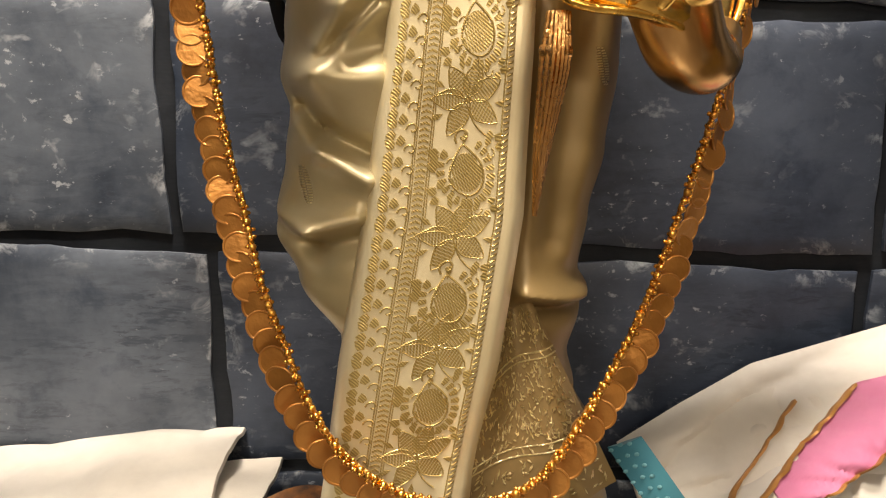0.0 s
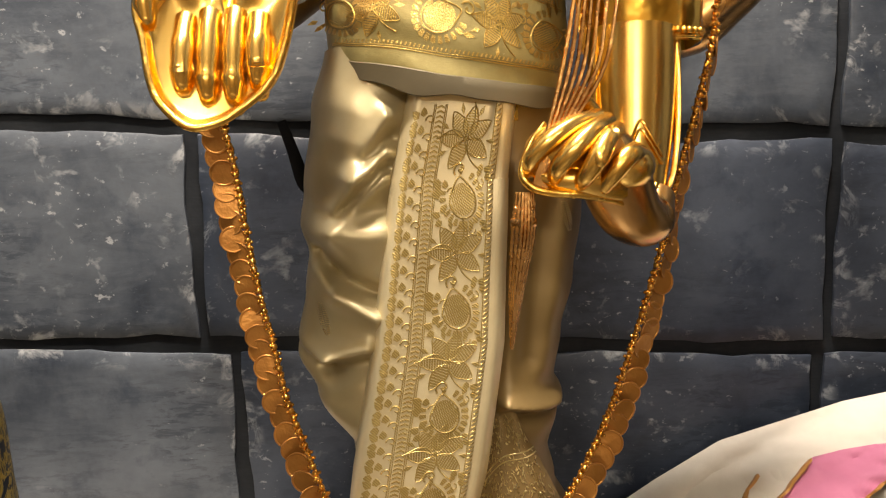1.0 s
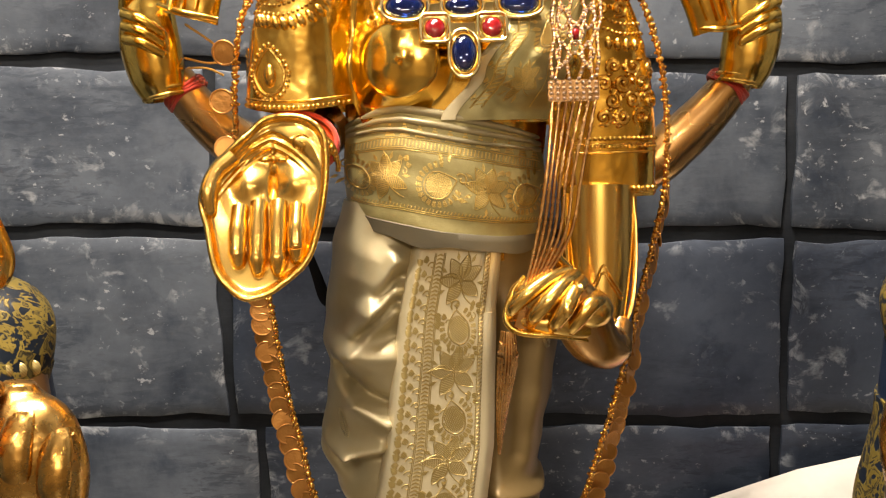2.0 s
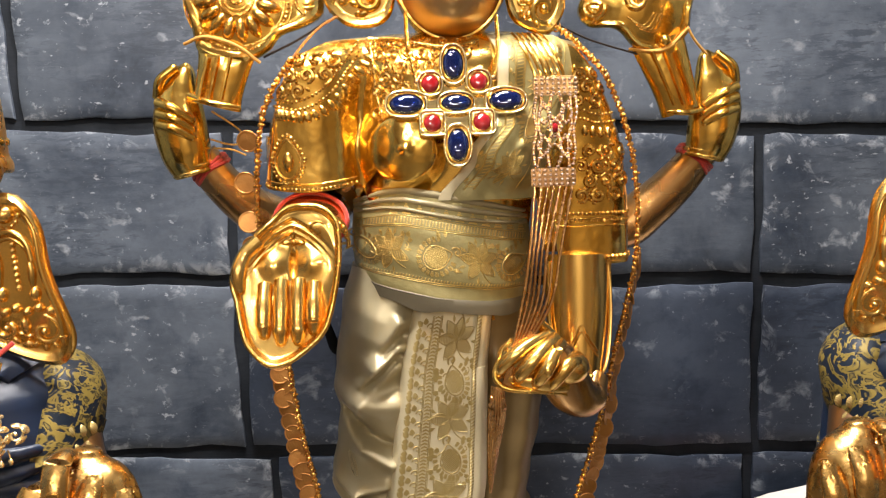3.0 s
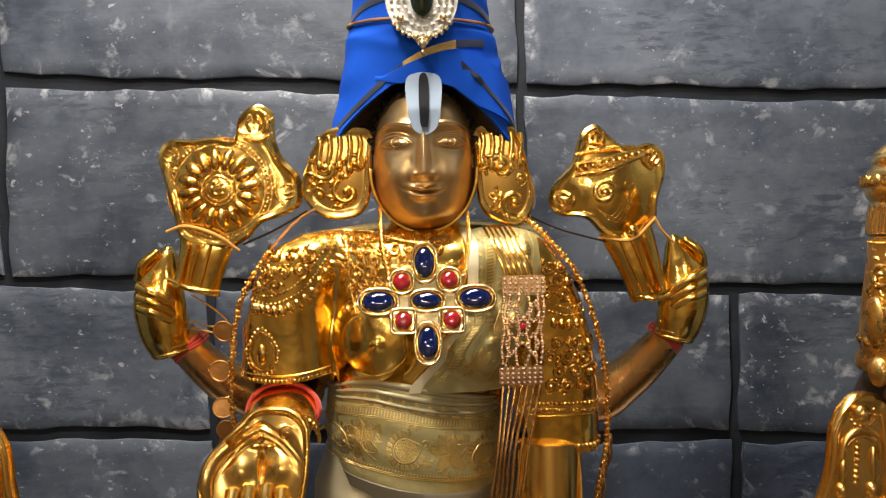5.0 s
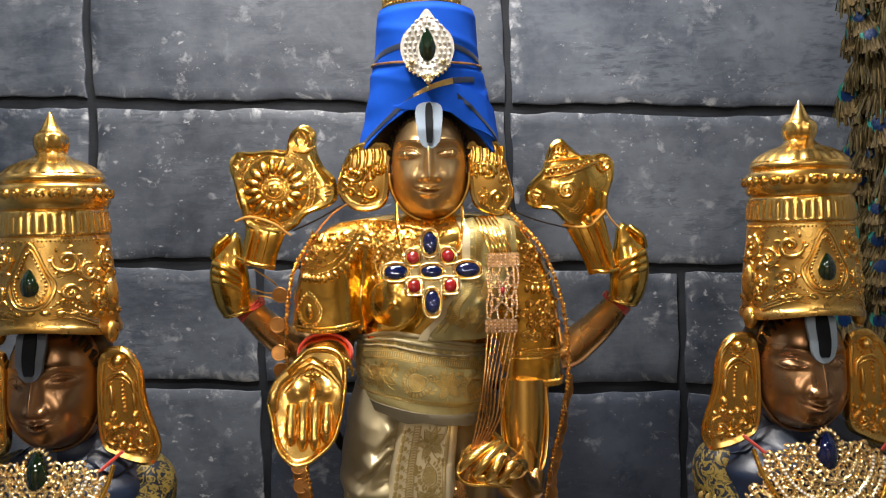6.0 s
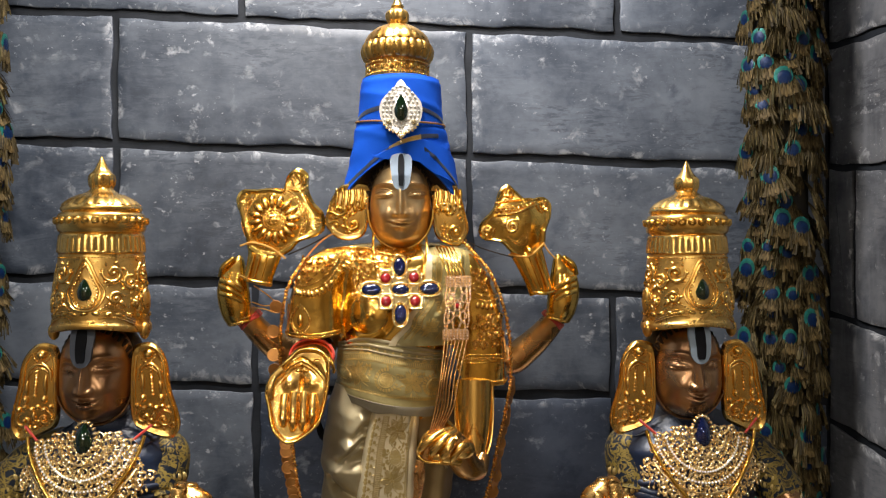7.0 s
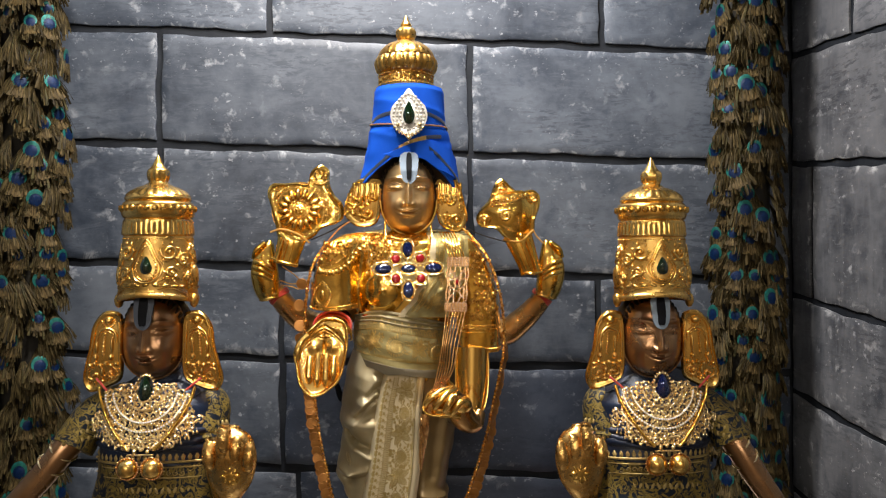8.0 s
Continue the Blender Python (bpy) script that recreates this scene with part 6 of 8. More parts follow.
def breast_pendant():
    root = thing("jewelled_pendant", (0.022, 0.42, 1.495), "cross-shaped gilt pendant set with blue and red stones", "pendant")
    y = 0.421
    leaning = lambda a, b: -0.26 * (b - 1.515)
    stones = [(0.022, 1.5525, 0.0165, 0.0100, 1), (-0.022, 1.5525, 0.0185, 0.0120, 1), (0.0660, 1.5535, 0.0185, 0.0120, 1), (0.0205, 1.5880, 0.0115, 0.0185, 1), (0.0220, 1.5140, 0.0118, 0.0190, 1),
              (-0.0005, 1.5705, 0.0110, 0.0110, 0), (0.0425, 1.5715, 0.0110, 0.0110, 0), (0.0005, 1.5345, 0.0112, 0.0112, 2), (0.0440, 1.5345, 0.0112, 0.0112, 2)]
    for k, (a, b, w, h, kind) in enumerate(stones):
        a, w, h = 0.022 + 1.04 * (a - 0.022), w * 1.08, h * 1.05
        surf = flat(y - 0.0002 * k, leaning)
        s = Shape()
        s.plate(oval(a, b, w, h, 16, 6.0 if kind == 2 else 2.4), surf, 0.006, 10, 3, 0.0034, 0.13)
        s.line(surf, oval(a, b, w * 0.95, h * 0.95, 32, 6.0 if kind == 2 else 2.4) + [(a + w * 0.95, b)], 0.0013, 8, 0.0022)
        setting = part("setting", s, GILT_JEWEL, root)
        s = Shape()
        gw, gh = (0.0082, 0.0082) if kind != 1 else (w * 0.76, h * 0.74)
        s.dome(surf, a, b, gw, gh, 0, 0.0050, 0, 28, 8, 0.0006)
        part("stone", s, SAPPHIRE if kind == 1 else RUBY, setting, "blue glass cabochon" if kind == 1 else "red glass cabochon")
        s = Shape()
        s.line(surf, oval(a, b, gw * 1.05, gh * 1.05, 28) + [(a + gw * 1.05, b)], 0.0007, 6, 0.0010)
        part("bezel", s, GOLD, setting)
    s = Shape()
    s.plate(oval(0.022, 1.552, 0.036, 0.030, 16, 3), flat(y + 0.002, leaning), 0.004, 4, 3)
    part("back_plate", s, GILT_JEWEL, root)
    for path in ([(-0.022, 0.470, 1.640), (-0.021, 0.450, 1.610), (-0.014, 0.436, 1.574)], [(0.064, 0.470, 1.634), (0.063, 0.452, 1.605), (0.057, 0.436, 1.576)]):
        s = Shape()
        for i, p in enumerate(smooth(path, 16)):
            q = 0.9 * (i % 2)
            s.tube([(p[0] + 0.0016 * math.cos(a + q), p[1] - 0.002 + 0.001 * math.sin(2 * a), p[2] + 0.0016 * math.sin(a), 0.0008) for a in np.linspace(0, TAU, 7)], 5, 1)
            s.ball((p[0], p[1] - 0.002, p[2] + 0.001), 0.0013, 6, 4)
        part("chain", s, GOLD, root)
    for x, z in ((-0.0135, 1.572), (0.0570, 1.574)):
        s = Shape()
        s.ball((x, 0.434, z), 0.0032, 10, 8)
        part("hook_bead", s, ROSE_GOLD, root)


breast_pendant()


# ---------------------------------------------------------------- crest brooch on the turban
def crest_brooch():
    c = (0.0235, 1.838)
    root = thing("crest_brooch", (c[0], 0.44, 1.79), "diamond-studded teardrop brooch with a green stone", "brooch")
    surf = flat(0.4385, lambda a, b: -3.0 * (a - c[0]) ** 2)
    s = Shape()
    s.plate([(c[0], 1.884), (c[0] + 0.012, 1.870), (c[0] + 0.030, 1.852), (c[0] + 0.034, 1.832), (c[0] + 0.026, 1.812), (c[0] + 0.010, 1.800), (c[0], 1.789), (c[0] - 0.010, 1.800), (c[0] - 0.026, 1.812), (c[0] - 0.034, 1.832), (c[0] - 0.030, 1.852), (c[0] - 0.012, 1.870)], surf, 0.004, 8, 5, 0.001, 0.1)
    part("plate", s, CRYSTAL, root, "white crystal-paved plate")
    s = Shape()
    for k in range(3):
        n = 16 + 6 * k
        for i in range(n):
            q = TAU * i / n
            r = 0.0165 + 0.0060 * k
            a, b = c[0] + r * math.cos(q), c[1] - 0.004 + r * 1.12 * math.sin(q) + (0.008 * max(0, math.sin(q)) ** 3)
            s.dome(surf, a, b, 0.0026, 0.0034, q, 0.0030, 0.2, 6, 2)
    tagged(part("crystal", s, CRYSTAL, root, "clear crystals in rows"), "", "", "", "stuff")
    s = Shape()
    for i in range(11):
        q = lerp(-2.6, -0.54, i / 10)
        s.ball(surf(c[0] + 0.031 * math.cos(q), c[1] - 0.010 + 0.030 * math.sin(q), 0.001), 0.0024, 8, 6)
    for a, b, r in ((0, 1.793, 0.004), (-0.006, 1.799, 0.0035), (0.006, 1.799, 0.0035), (0, 1.785, 0.0025), (-0.020, 1.817, 0.004), (0.020, 1.817, 0.004)):
        s.ball(surf(c[0] + a, b, 0.002), r, 10, 8)
    part("drop_cluster", s, GOLD_PALE, root)
    s = Shape()
    s.plate([(c[0], 1.859), (c[0] + 0.0090, 1.842), (c[0] + 0.0105, 1.832), (c[0] + 0.0070, 1.822), (c[0], 1.818), (c[0] - 0.0070, 1.822), (c[0] - 0.0105, 1.832), (c[0] - 0.0090, 1.842)], lambda a, b, l=0.0: surf(a, b, l + 0.003 + 0.005 * max(0, 1 - ((a - c[0]) / 0.0115) ** 2 - ((b - 1.836) / 0.022) ** 2)), 0.003, 8, 5)
    part("stone", s, EMERALD, root, "dark green teardrop stone")
    for k in (-1, 1):
        s = Shape()
        s.tube([(*turban_at(k * q, 1.822 - 0.002 * k * q - 0.004 * (1 - q), 0.002), 0.0016) for q in np.linspace(0.38, 1.9, 16)], 6, 1)
        part("cord", s, COPPER_GOLD, root, "twisted bronze cord")


crest_brooch()


# ---------------------------------------------------------------- crystal tassel ornament on the shoulder
def tassel_ornament():
    root = thing("tassel_ornament", (0.11, 0.41, 1.475), "rose-gold crystal shoulder ornament with long chain tassels", "ornament")

    def surf(a, b, lift=0.0):
        return (a, np.interp(b, [1.22, 1.30, 1.37, 1.48, 1.56, 1.58, 1.60], [0.425, 0.396, 0.398, 0.412, 0.424, 0.428, 0.452]) - lift, b)

    lean = lambda b: np.interp(b, [1.475, 1.575], [0.107, 0.1135])
    for z0, z1 in ((1.556, 1.574), (1.474, 1.491)):
        s = Shape()
        m = lean((z0 + z1) / 2)
        s.plate(oval(m, (z0 + z1) / 2, 0.0205, (z1 - z0) / 2, 16, 9), surf, 0.003, 3, 2)
        bar = part("bar", s, ROSE_DARK, root)
        s = Shape()
        for i in range(8):
            for j in range(4):
                s.dome(surf, m - 0.0178 + 0.0051 * i, z0 + 0.0024 + 0.0041 * j, 0.0017, 0.0017, 0, 0.0030, 0, 6, 2)
        tagged(part("crystal", s, CRYSTAL_ROSE, bar, "clear pink crystals"), "", "", "", "stuff")
    for shape_path in ([(-0.013, 1.556), (-0.015, 1.53), (-0.012, 1.515), (-0.015, 1.492)], [(-0.004, 1.556), (-0.006, 1.54), (-0.003, 1.525), (-0.006, 1.505), (-0.004, 1.492)], [(0.004, 1.556), (0.007, 1.54), (0.003, 1.525), (0.007, 1.505), (0.004, 1.492)], [(0.013, 1.556), (0.015, 1.53), (0.012, 1.515), (0.014, 1.492)],
                       [(-0.012, 1.550), (0.0, 1.535), (0.012, 1.550)], [(-0.012, 1.500), (0.0, 1.512), (0.012, 1.500)],
                       [(-0.018, 1.554), (-0.0195, 1.54), (-0.017, 1.525), (-0.019, 1.508), (-0.0175, 1.494)], [(0.018, 1.554), (0.0195, 1.54), (0.017, 1.525), (0.019, 1.508), (0.0175, 1.494)],
                       [(-0.010, 1.548), (-0.015, 1.540), (-0.010, 1.531), (-0.005, 1.540), (-0.010, 1.548)], [(0.010, 1.548), (0.015, 1.540), (0.010, 1.531), (0.005, 1.540), (0.010, 1.548)],
                       [(-0.010, 1.520), (-0.015, 1.511), (-0.010, 1.502), (-0.005, 1.511), (-0.010, 1.520)], [(0.010, 1.520), (0.015, 1.511), (0.010, 1.502), (0.005, 1.511), (0.010, 1.520)],
                       [(-0.006, 1.527), (0.0, 1.534), (0.006, 1.527), (0.0, 1.519), (-0.006, 1.527)]):
        s = Shape()
        path = [(lean(b) + a, b) for a, b in smooth(shape_path, 6)]
        s.line(surf, path, 0.0016, 6, 0.0005)
        strip = part("openwork", s, ROSE_GOLD, root)
        s = Shape()
        for a, b in path[::2]:
            s.dome(surf, a, b, 0.0019, 0.0019, 0, 0.0036, 0, 6, 2)
        tagged(part("crystal", s, CRYSTAL_ROSE, strip, "clear pink crystals"), "", "", "", "stuff")
    s = Shape()
    s.dome(surf, lean(1.527), 1.527, 0.0036, 0.0050, 0, 0.0045, 0, 12, 4)
    part("stone", s, RUBY, root, "dark red centre stone")
    for i in range(7):
        t = i / 6
        s = Shape()
        pts = smooth([(0.090 + 0.034 * t, 0.410, 1.474), (0.083 + 0.029 * t - 0.004 * math.sin(3 * t), 0.396 - 0.004 * math.sin(5 * t), 1.42), (0.074 + 0.026 * t, 0.392, 1.37), (0.062 + 0.010 * t, 0.386, 1.325), (0.054 + 0.008 * t, 0.384, 1.296)], 12)
        s.tube([(*p, 0.00125 + 0.00022 * (k % 2)) for k, p in enumerate(pts)], 6, 1)
        part("tassel_chain", s, ROSE_GOLD, root)
        s = Shape()
        pts = smooth([(0.046 + 0.010 * t, 0.397 - 0.004 * math.sin(math.pi * t), 1.294), (0.0430 + 0.014 * t, 0.398 - 0.007 * math.sin(math.pi * t), 1.268), (0.0425 + 0.011 * t, 0.402 - 0.006 * math.sin(math.pi * t), 1.246), (0.0420 + 0.007 * t, 0.405 - 0.004 * math.sin(math.pi * t), 1.222), (0.0430 + 0.004 * t, 0.408, 1.186 + 0.022 * t)], 10)
        s.tube([(*p, 0.0012 + 0.0004 * (k % 2)) for k, p in enumerate(pts)], 6, 1)
        part("tassel_end", s, ROSE_GOLD, root)
    for i in range(6):
        t = i / 5
        s = Shape()
        s.tube([(*shawl_surf((0.098 + 0.026 * t - table(SHAWL, b)[0]) / (table(SHAWL, b)[1] - table(SHAWL, b)[0]) - 0.18 * max(0, b - 1.575) / 0.04, b, 0.003), 0.0014) for b in np.linspace(1.572, 1.620, 9)], 6, 1)
        part("shoulder_chain", s, GOLD, root)
    s = Shape()
    s.tube([(0.0425, 0.398, 1.274, 0.0036, 0.002), (0.050, 0.392, 1.274, 0.0036, 0.002), (0.0575, 0.398, 1.274, 0.0036, 0.002)], 8, 3)
    for i in range(4):
        s.ball((0.0450 + 0.0034 * i, 0.395, 1.283), 0.0022, 8, 6)
    part("collar", s, ROSE_GOLD, root)


tassel_ornament()


# ---------------------------------------------------------------- long coin garland
BEAD_LINE = smooth([(-0.060, 0.500, 1.655), (-0.108, 0.478, 1.628), (-0.149, 0.462, 1.573), (-0.164, 0.455, 1.525), (-0.172, 0.470, 1.450), (-0.170, 0.495, 1.38), (-0.161, 0.510, 1.31), (-0.155, 0.510, 1.26), (-0.146, 0.505, 1.209), (-0.136, 0.498, 1.168), (-0.126, 0.488, 1.127), (-0.110, 0.470, 1.093), (-0.096, 0.452, 1.067),
                    (-0.072, 0.425, 1.041), (-0.043, 0.404, 1.027), (-0.015, 0.400, 1.018), (0.019, 0.400, 1.017), (0.051, 0.412, 1.026), (0.079, 0.438, 1.048), (0.107, 0.460, 1.081), (0.131, 0.475, 1.126), (0.146, 0.485, 1.162), (0.160, 0.490, 1.203),
                    (0.172, 0.493, 1.246), (0.183, 0.492, 1.300), (0.194, 0.488, 1.350), (0.202, 0.478, 1.41), (0.197, 0.468, 1.482), (0.186, 0.464, 1.530), (0.168, 0.466, 1.575), (0.142, 0.480, 1.610), (0.110, 0.505, 1.642)], 14)


def coin_mesh():
    s = Shape()
    r = 0.0107
    s.lathe(0, 0, [(0.0005, -0.0007), (r * 0.9, -0.0007), (r, -0.0003), (r, 0.0005), (r * 0.95, 0.0009), (r * 0.88, 0.0008), (r * 0.84, 0.0003), (0.004, 0.0004), (0.0005, 0.0006)], 28, 1, None, 1)
    up = lambda a, b, lift=0.0: (a, b, 0.0003 + lift)
    s.dome(up, 0.0, 0.0012, 0.0026, 0.0034, 0, 0.0008, 0, 8, 2)
    s.dome(up, 0.0, -0.0040, 0.0048, 0.0026, 0, 0.0007, 0, 8, 2)
    for i in range(20):
        q = TAU * i / 20
        s.dome(up, 0.0072 * math.cos(q), 0.0072 * math.sin(q), 0.0004, 0.0006, q, 0.0004, 0, 4, 1)
    return s


def coin_garland():
    root = thing("coin_garland", (0.0, 0.42, 0.99), "long garland of overlapping gold coins edged with tiny beads", "garland")
    g = random.Random(11)
    first_coin = first_bead = None
    lens = [0.0]
    for p, q in zip(BEAD_LINE, BEAD_LINE[1:]):
        lens.append(lens[-1] + float(np.linalg.norm(q - p)))

    def along(d):
        i = max(0, min(len(lens) - 2, int(np.searchsorted(lens, d)) - 1))
        t = (d - lens[i]) / max(1e-9, lens[i + 1] - lens[i])
        p = Vector(BEAD_LINE[i] + (BEAD_LINE[i + 1] - BEAD_LINE[i]) * t)
        tan = Vector(BEAD_LINE[min(i + 2, len(BEAD_LINE) - 1)] - BEAD_LINE[max(0, i - 1)]).normalized()
        return p, tan

    s = Shape()
    s.tube([(*p, 0.0012) for p in BEAD_LINE[::3]], 6, 1)
    part("cord", s, COPPER_GOLD, root)
    low = min(range(len(BEAD_LINE)), key=lambda i: BEAD_LINE[i][2])
    d, n = 0.0, 0
    while d < lens[-1]:
        p, tan = along(d)
        left = d < lens[low]
        out = Vector((tan.z, 0, -tan.x)) if left else Vector((tan.z, 0, -tan.x))
        out = (out if (out.x < 0) == left or abs(out.x) < 0.2 else -out)
        if out.z > 0.3:
            out = -out
        out.normalize()
        starts = 1.530 if left else 1.405
        n += 1
        if p.z < starts and not (left and p.z > 1.425 and n % 3):
            c = p + out * ((0.0125 if left else 0.0125 - 0.006 * min(1.0, max(0.0, (p.z - 1.18) / 0.12))) + g.uniform(-0.0012, 0.0012)) + Vector((0, 0.004 + 0.0018 * (n % 2) + g.uniform(0, 0.0012), 0))
            turn = Euler((radians(90 + g.uniform(-11, 11)), 0, g.uniform(-0.3, 0.3) + ((0.2 + min(1.05, 5.5 * max(0.0, p.z - 1.15))) if not left else -0.1) * (p.z > 1.1)), "XYZ").to_matrix().to_4x4() @ Matrix.Rotation(g.uniform(0, TAU), 4, "Z")
            m = Matrix.Translation(c) @ turn
            if first_coin is None:
                first_coin = finish(coin_mesh(), "coin", COPPER_GOLD, None, "", 40)
                place(first_coin, root, "", m)
            else:
                place(new("coin", first_coin.data), root, "", m)
        d += 0.0132
    # bead clusters
    d, n = 0.0, 0
    while d < lens[-1]:
        p, tan = along(d)
        m = Matrix.Translation(p + Vector((0, -0.003, 0))) @ Euler((g.uniform(0, 6), g.uniform(0, 6), g.uniform(0, 6))).to_matrix().to_4x4()
        if first_bead is None:
            s = Shape()
            s.ball((0, 0, 0), 0.0028, 10, 7)
            for v in ((1, 0.2, 0), (-0.8, 0.6, 0), (0.1, 0.3, 1)):
                s.ball(tuple(0.0030 * k for k in v), 0.0016, 6, 4)
            first_bead = finish(s, "bead", BEAD_GOLD, None, "", 60)
            place(first_bead, root, "", m)
        elif n < 290 and not (p.z > 1.600 and d < lens[low]):
            place(new("bead", first_bead.data), root, "", m)
        n += 1
        d += 0.0058


coin_garland()


# ---------------------------------------------------------------- cords tied round the arms
def cord_ring(name, c, r, tilt, material, label, turns=3, thick=0.0022):
    s = Shape()
    for k in range(turns):
        off = (k - (turns - 1) / 2) * 0.0034
        s.tube([(*(Vector(c) + tilt @ Vector((r * math.cos(q), r * math.sin(q), off + 0.0012 * math.sin(3 * q + k)))), thick) for q in np.linspace(0, TAU, 33)], 7, 1)
    return solo(name, s, material, label, "cord", "cords tied round the arms")


cord_ring("red_cord", (-0.2335, 0.541, 1.497), 0.0205, Euler((0, radians(-38), 0)).to_matrix(), RED_CORD, "red cotton cord wound round a raised wrist", 3)
cord_ring("red_cord", (0.2860, 0.553, 1.492), 0.0205, Euler((0, radians(42), 0)).to_matrix(), RED_CORD, "red cotton cord wound round a raised wrist", 3)
cord_ring("red_cord", (-0.1190, 0.452, 1.4470), 0.0345, Euler((radians(78), 0, 0)).to_matrix() @ Matrix.Diagonal((1, 0.76, 1)), RED_CORD, "red cotton cord wound round a forearm", 3, 0.0022)
s = Shape()
for pts in ([(-0.222, 0.512, 1.556), (-0.200, 0.515, 1.540), (-0.188, 0.520, 1.527)], [(-0.228, 0.524, 1.528), (-0.205, 0.515, 1.522), (-0.186, 0.52, 1.524)], [(-0.226, 0.524, 1.519), (-0.205, 0.512, 1.517), (-0.192, 0.518, 1.511)]):
    s.tube([(*p, 0.0010) for p in smooth(pts, 6)], 6, 1)
solo("loose_cord", s, YELLOW_CORD, "loose ends of a yellow cord at a raised wrist", "cord")
s = Shape()
s.tube([(*p, 0.0012) for p in smooth([(-0.165, 0.505, 1.607), (-0.13, 0.50, 1.622), (-0.097, 0.496, 1.640)], 8)], 6, 1)
solo("tying_wire", s, DARK_HAIR, "thin dark wire from shoulder to emblem", "wire", "tying wires")
s = Shape()
s.tube([(*p, 0.0010) for p in smooth([(0.118, 0.500, 1.636), (0.16, 0.505, 1.616), (0.215, 0.514, 1.600)], 8)], 6, 1)
solo("tying_wire", s, DARK_HAIR, "thin dark wire from shoulder to emblem", "wire", "tying wires")
s = Shape()
s.tube([(-0.132, 0.560, 1.345, 0.004, 0.002), (-0.124, 0.565, 1.318, 0.005, 0.002), (-0.117, 0.568, 1.292, 0.006, 0.002), (-0.112, 0.570, 1.282, 0.002, 0.001)], 8, 4)
solo("black_strap", s, MARK_DARK, "short black strap end hanging behind the palm", "strap")
s = Shape()
s.tube([(0.1265 + 0.0042 * math.cos(q), 0.498, 1.6285 + 0.0052 * math.sin(q), 0.0010) for q in np.linspace(0, TAU, 21)], 6, 1)
solo("wire_loop", s, ROSE_GOLD, "tiny wire loop tied at the shoulder", "wire")

# ---------------------------------------------------------------- the two smaller statues
def side_statue(cx, cy, dz, m, lean):
    """m: +1 when the raised hand is on its +x side."""
    X = lambda d: cx + m * (d if d > -0.12 or m > 0 else -0.118 + 0.72 * (d + 0.118))
    s = Shape()  # materials: 0 gold, 1 beaten gold, 2 dark bronze, 3 dark
    head(s, (cx + lean, cy + 0.010, 1.438 + dz), 0.0440, 2, 2, 3)
    s.mat = 2
    s.tube([(cx, cy + 0.04, 1.33 + dz, 0.028), (cx, cy + 0.035, 1.40 + dz, 0.026)], 16, 2)
    # hanging arm, straight out from the sleeve
    s.tube([(X(-0.118), cy + 0.03, 1.305 + dz, 0.026), (X(-0.150), cy - 0.005, 1.262 + dz, 0.0215), (X(-0.185), cy - 0.02, 1.216 + dz, 0.0205), (X(-0.230), cy - 0.03, 1.165 + dz, 0.018), (X(-0.25), cy - 0.03, 1.13 + dz, 0.018)], 20, 6)
    s.ball((X(-0.262), cy - 0.03, 1.10 + dz), (0.02, 0.014, 0.035), 14, 10)
    # raised arm and half-closed hand
    s.tube([(X(0.078), cy + 0.03, 1.31 + dz, 0.024), (X(0.104), cy - 0.01, 1.24 + dz, 0.024), (X(0.122), cy - 0.035, 1.195 + dz, 0.022), (X(0.128), cy - 0.055, 1.208 + dz, 0.020)], 16, 5)
    s.mat = 0
    hx, hy = X(0.138), cy - 0.075
    lift = dz - 0.002
    s.mat = 4
    s.tube([(X(0.118), hy + 0.020, 1.203 + lift, 0.016, 0.014), (hx - 0.009 * m, hy + 0.008, 1.213 + lift, 0.024, 0.018), (hx - 0.003 * m, hy, 1.236 + lift, 0.0350, 0.022), (hx + 0.001 * m, hy - 0.002, 1.268 + lift, 0.0385, 0.025), (hx + 0.003 * m, hy, 1.293 + lift, 0.031, 0.022), (hx + 0.002 * m, hy + 0.003, 1.309 + lift, 0.016, 0.013), (hx + 0.003 * m, hy + 0.004, 1.317 + lift, 0.008)], 28, 8)
    for i in range(4):  # broad flat fingers folded in over the palm
        a = lerp(-0.030, 0.031, i / 3)
        drop = 0.012 * abs(i - 1.35)
        s.tube([(hx + a * 0.72 * m, hy - 0.001, 1.310 + lift - drop, 0.0090, 0.0050), (hx + a * 0.92 * m, hy - 0.013, 1.309 + lift - drop, 0.0098, 0.0052), (hx + a * m, hy - 0.0215, 1.297 + lift - drop, 0.0096, 0.0050), (hx + a * 0.96 * m, hy - 0.0235, 1.282 + lift - drop, 0.0090, 0.0046), (hx + a * 0.9 * m, hy - 0.020, 1.272 + lift - drop, 0.0060, 0.0030)], 14, 4)
        s.line(flat(hy - 0.0255), [(hx + a * m - 0.007, 1.2905 + lift - drop), (hx + a * m + 0.007, 1.2905 + lift - drop)], 0.0009, 6)
    s.tube([(hx - 0.006 * m, hy - 0.008, 1.318 + lift, 0.0078, 0.0050), (hx - 0.006 * m, hy - 0.022, 1.317 + lift, 0.0088, 0.0056), (hx - 0.005 * m, hy - 0.031, 1.305 + lift, 0.0086, 0.0054), (hx - 0.004 * m, hy - 0.033, 1.291 + lift, 0.0078, 0.0046), (hx - 0.004 * m, hy - 0.031, 1.285 + lift, 0.0050, 0.0030)], 16, 4)
    s.plate(oval(hx - 0.0045 * m, 1.297 + lift, 0.0056, 0.0068, 16, 4), flat(hy - 0.0375), 0.002, 5, 2, 0.0012, 0.2)
    s.mat = 1
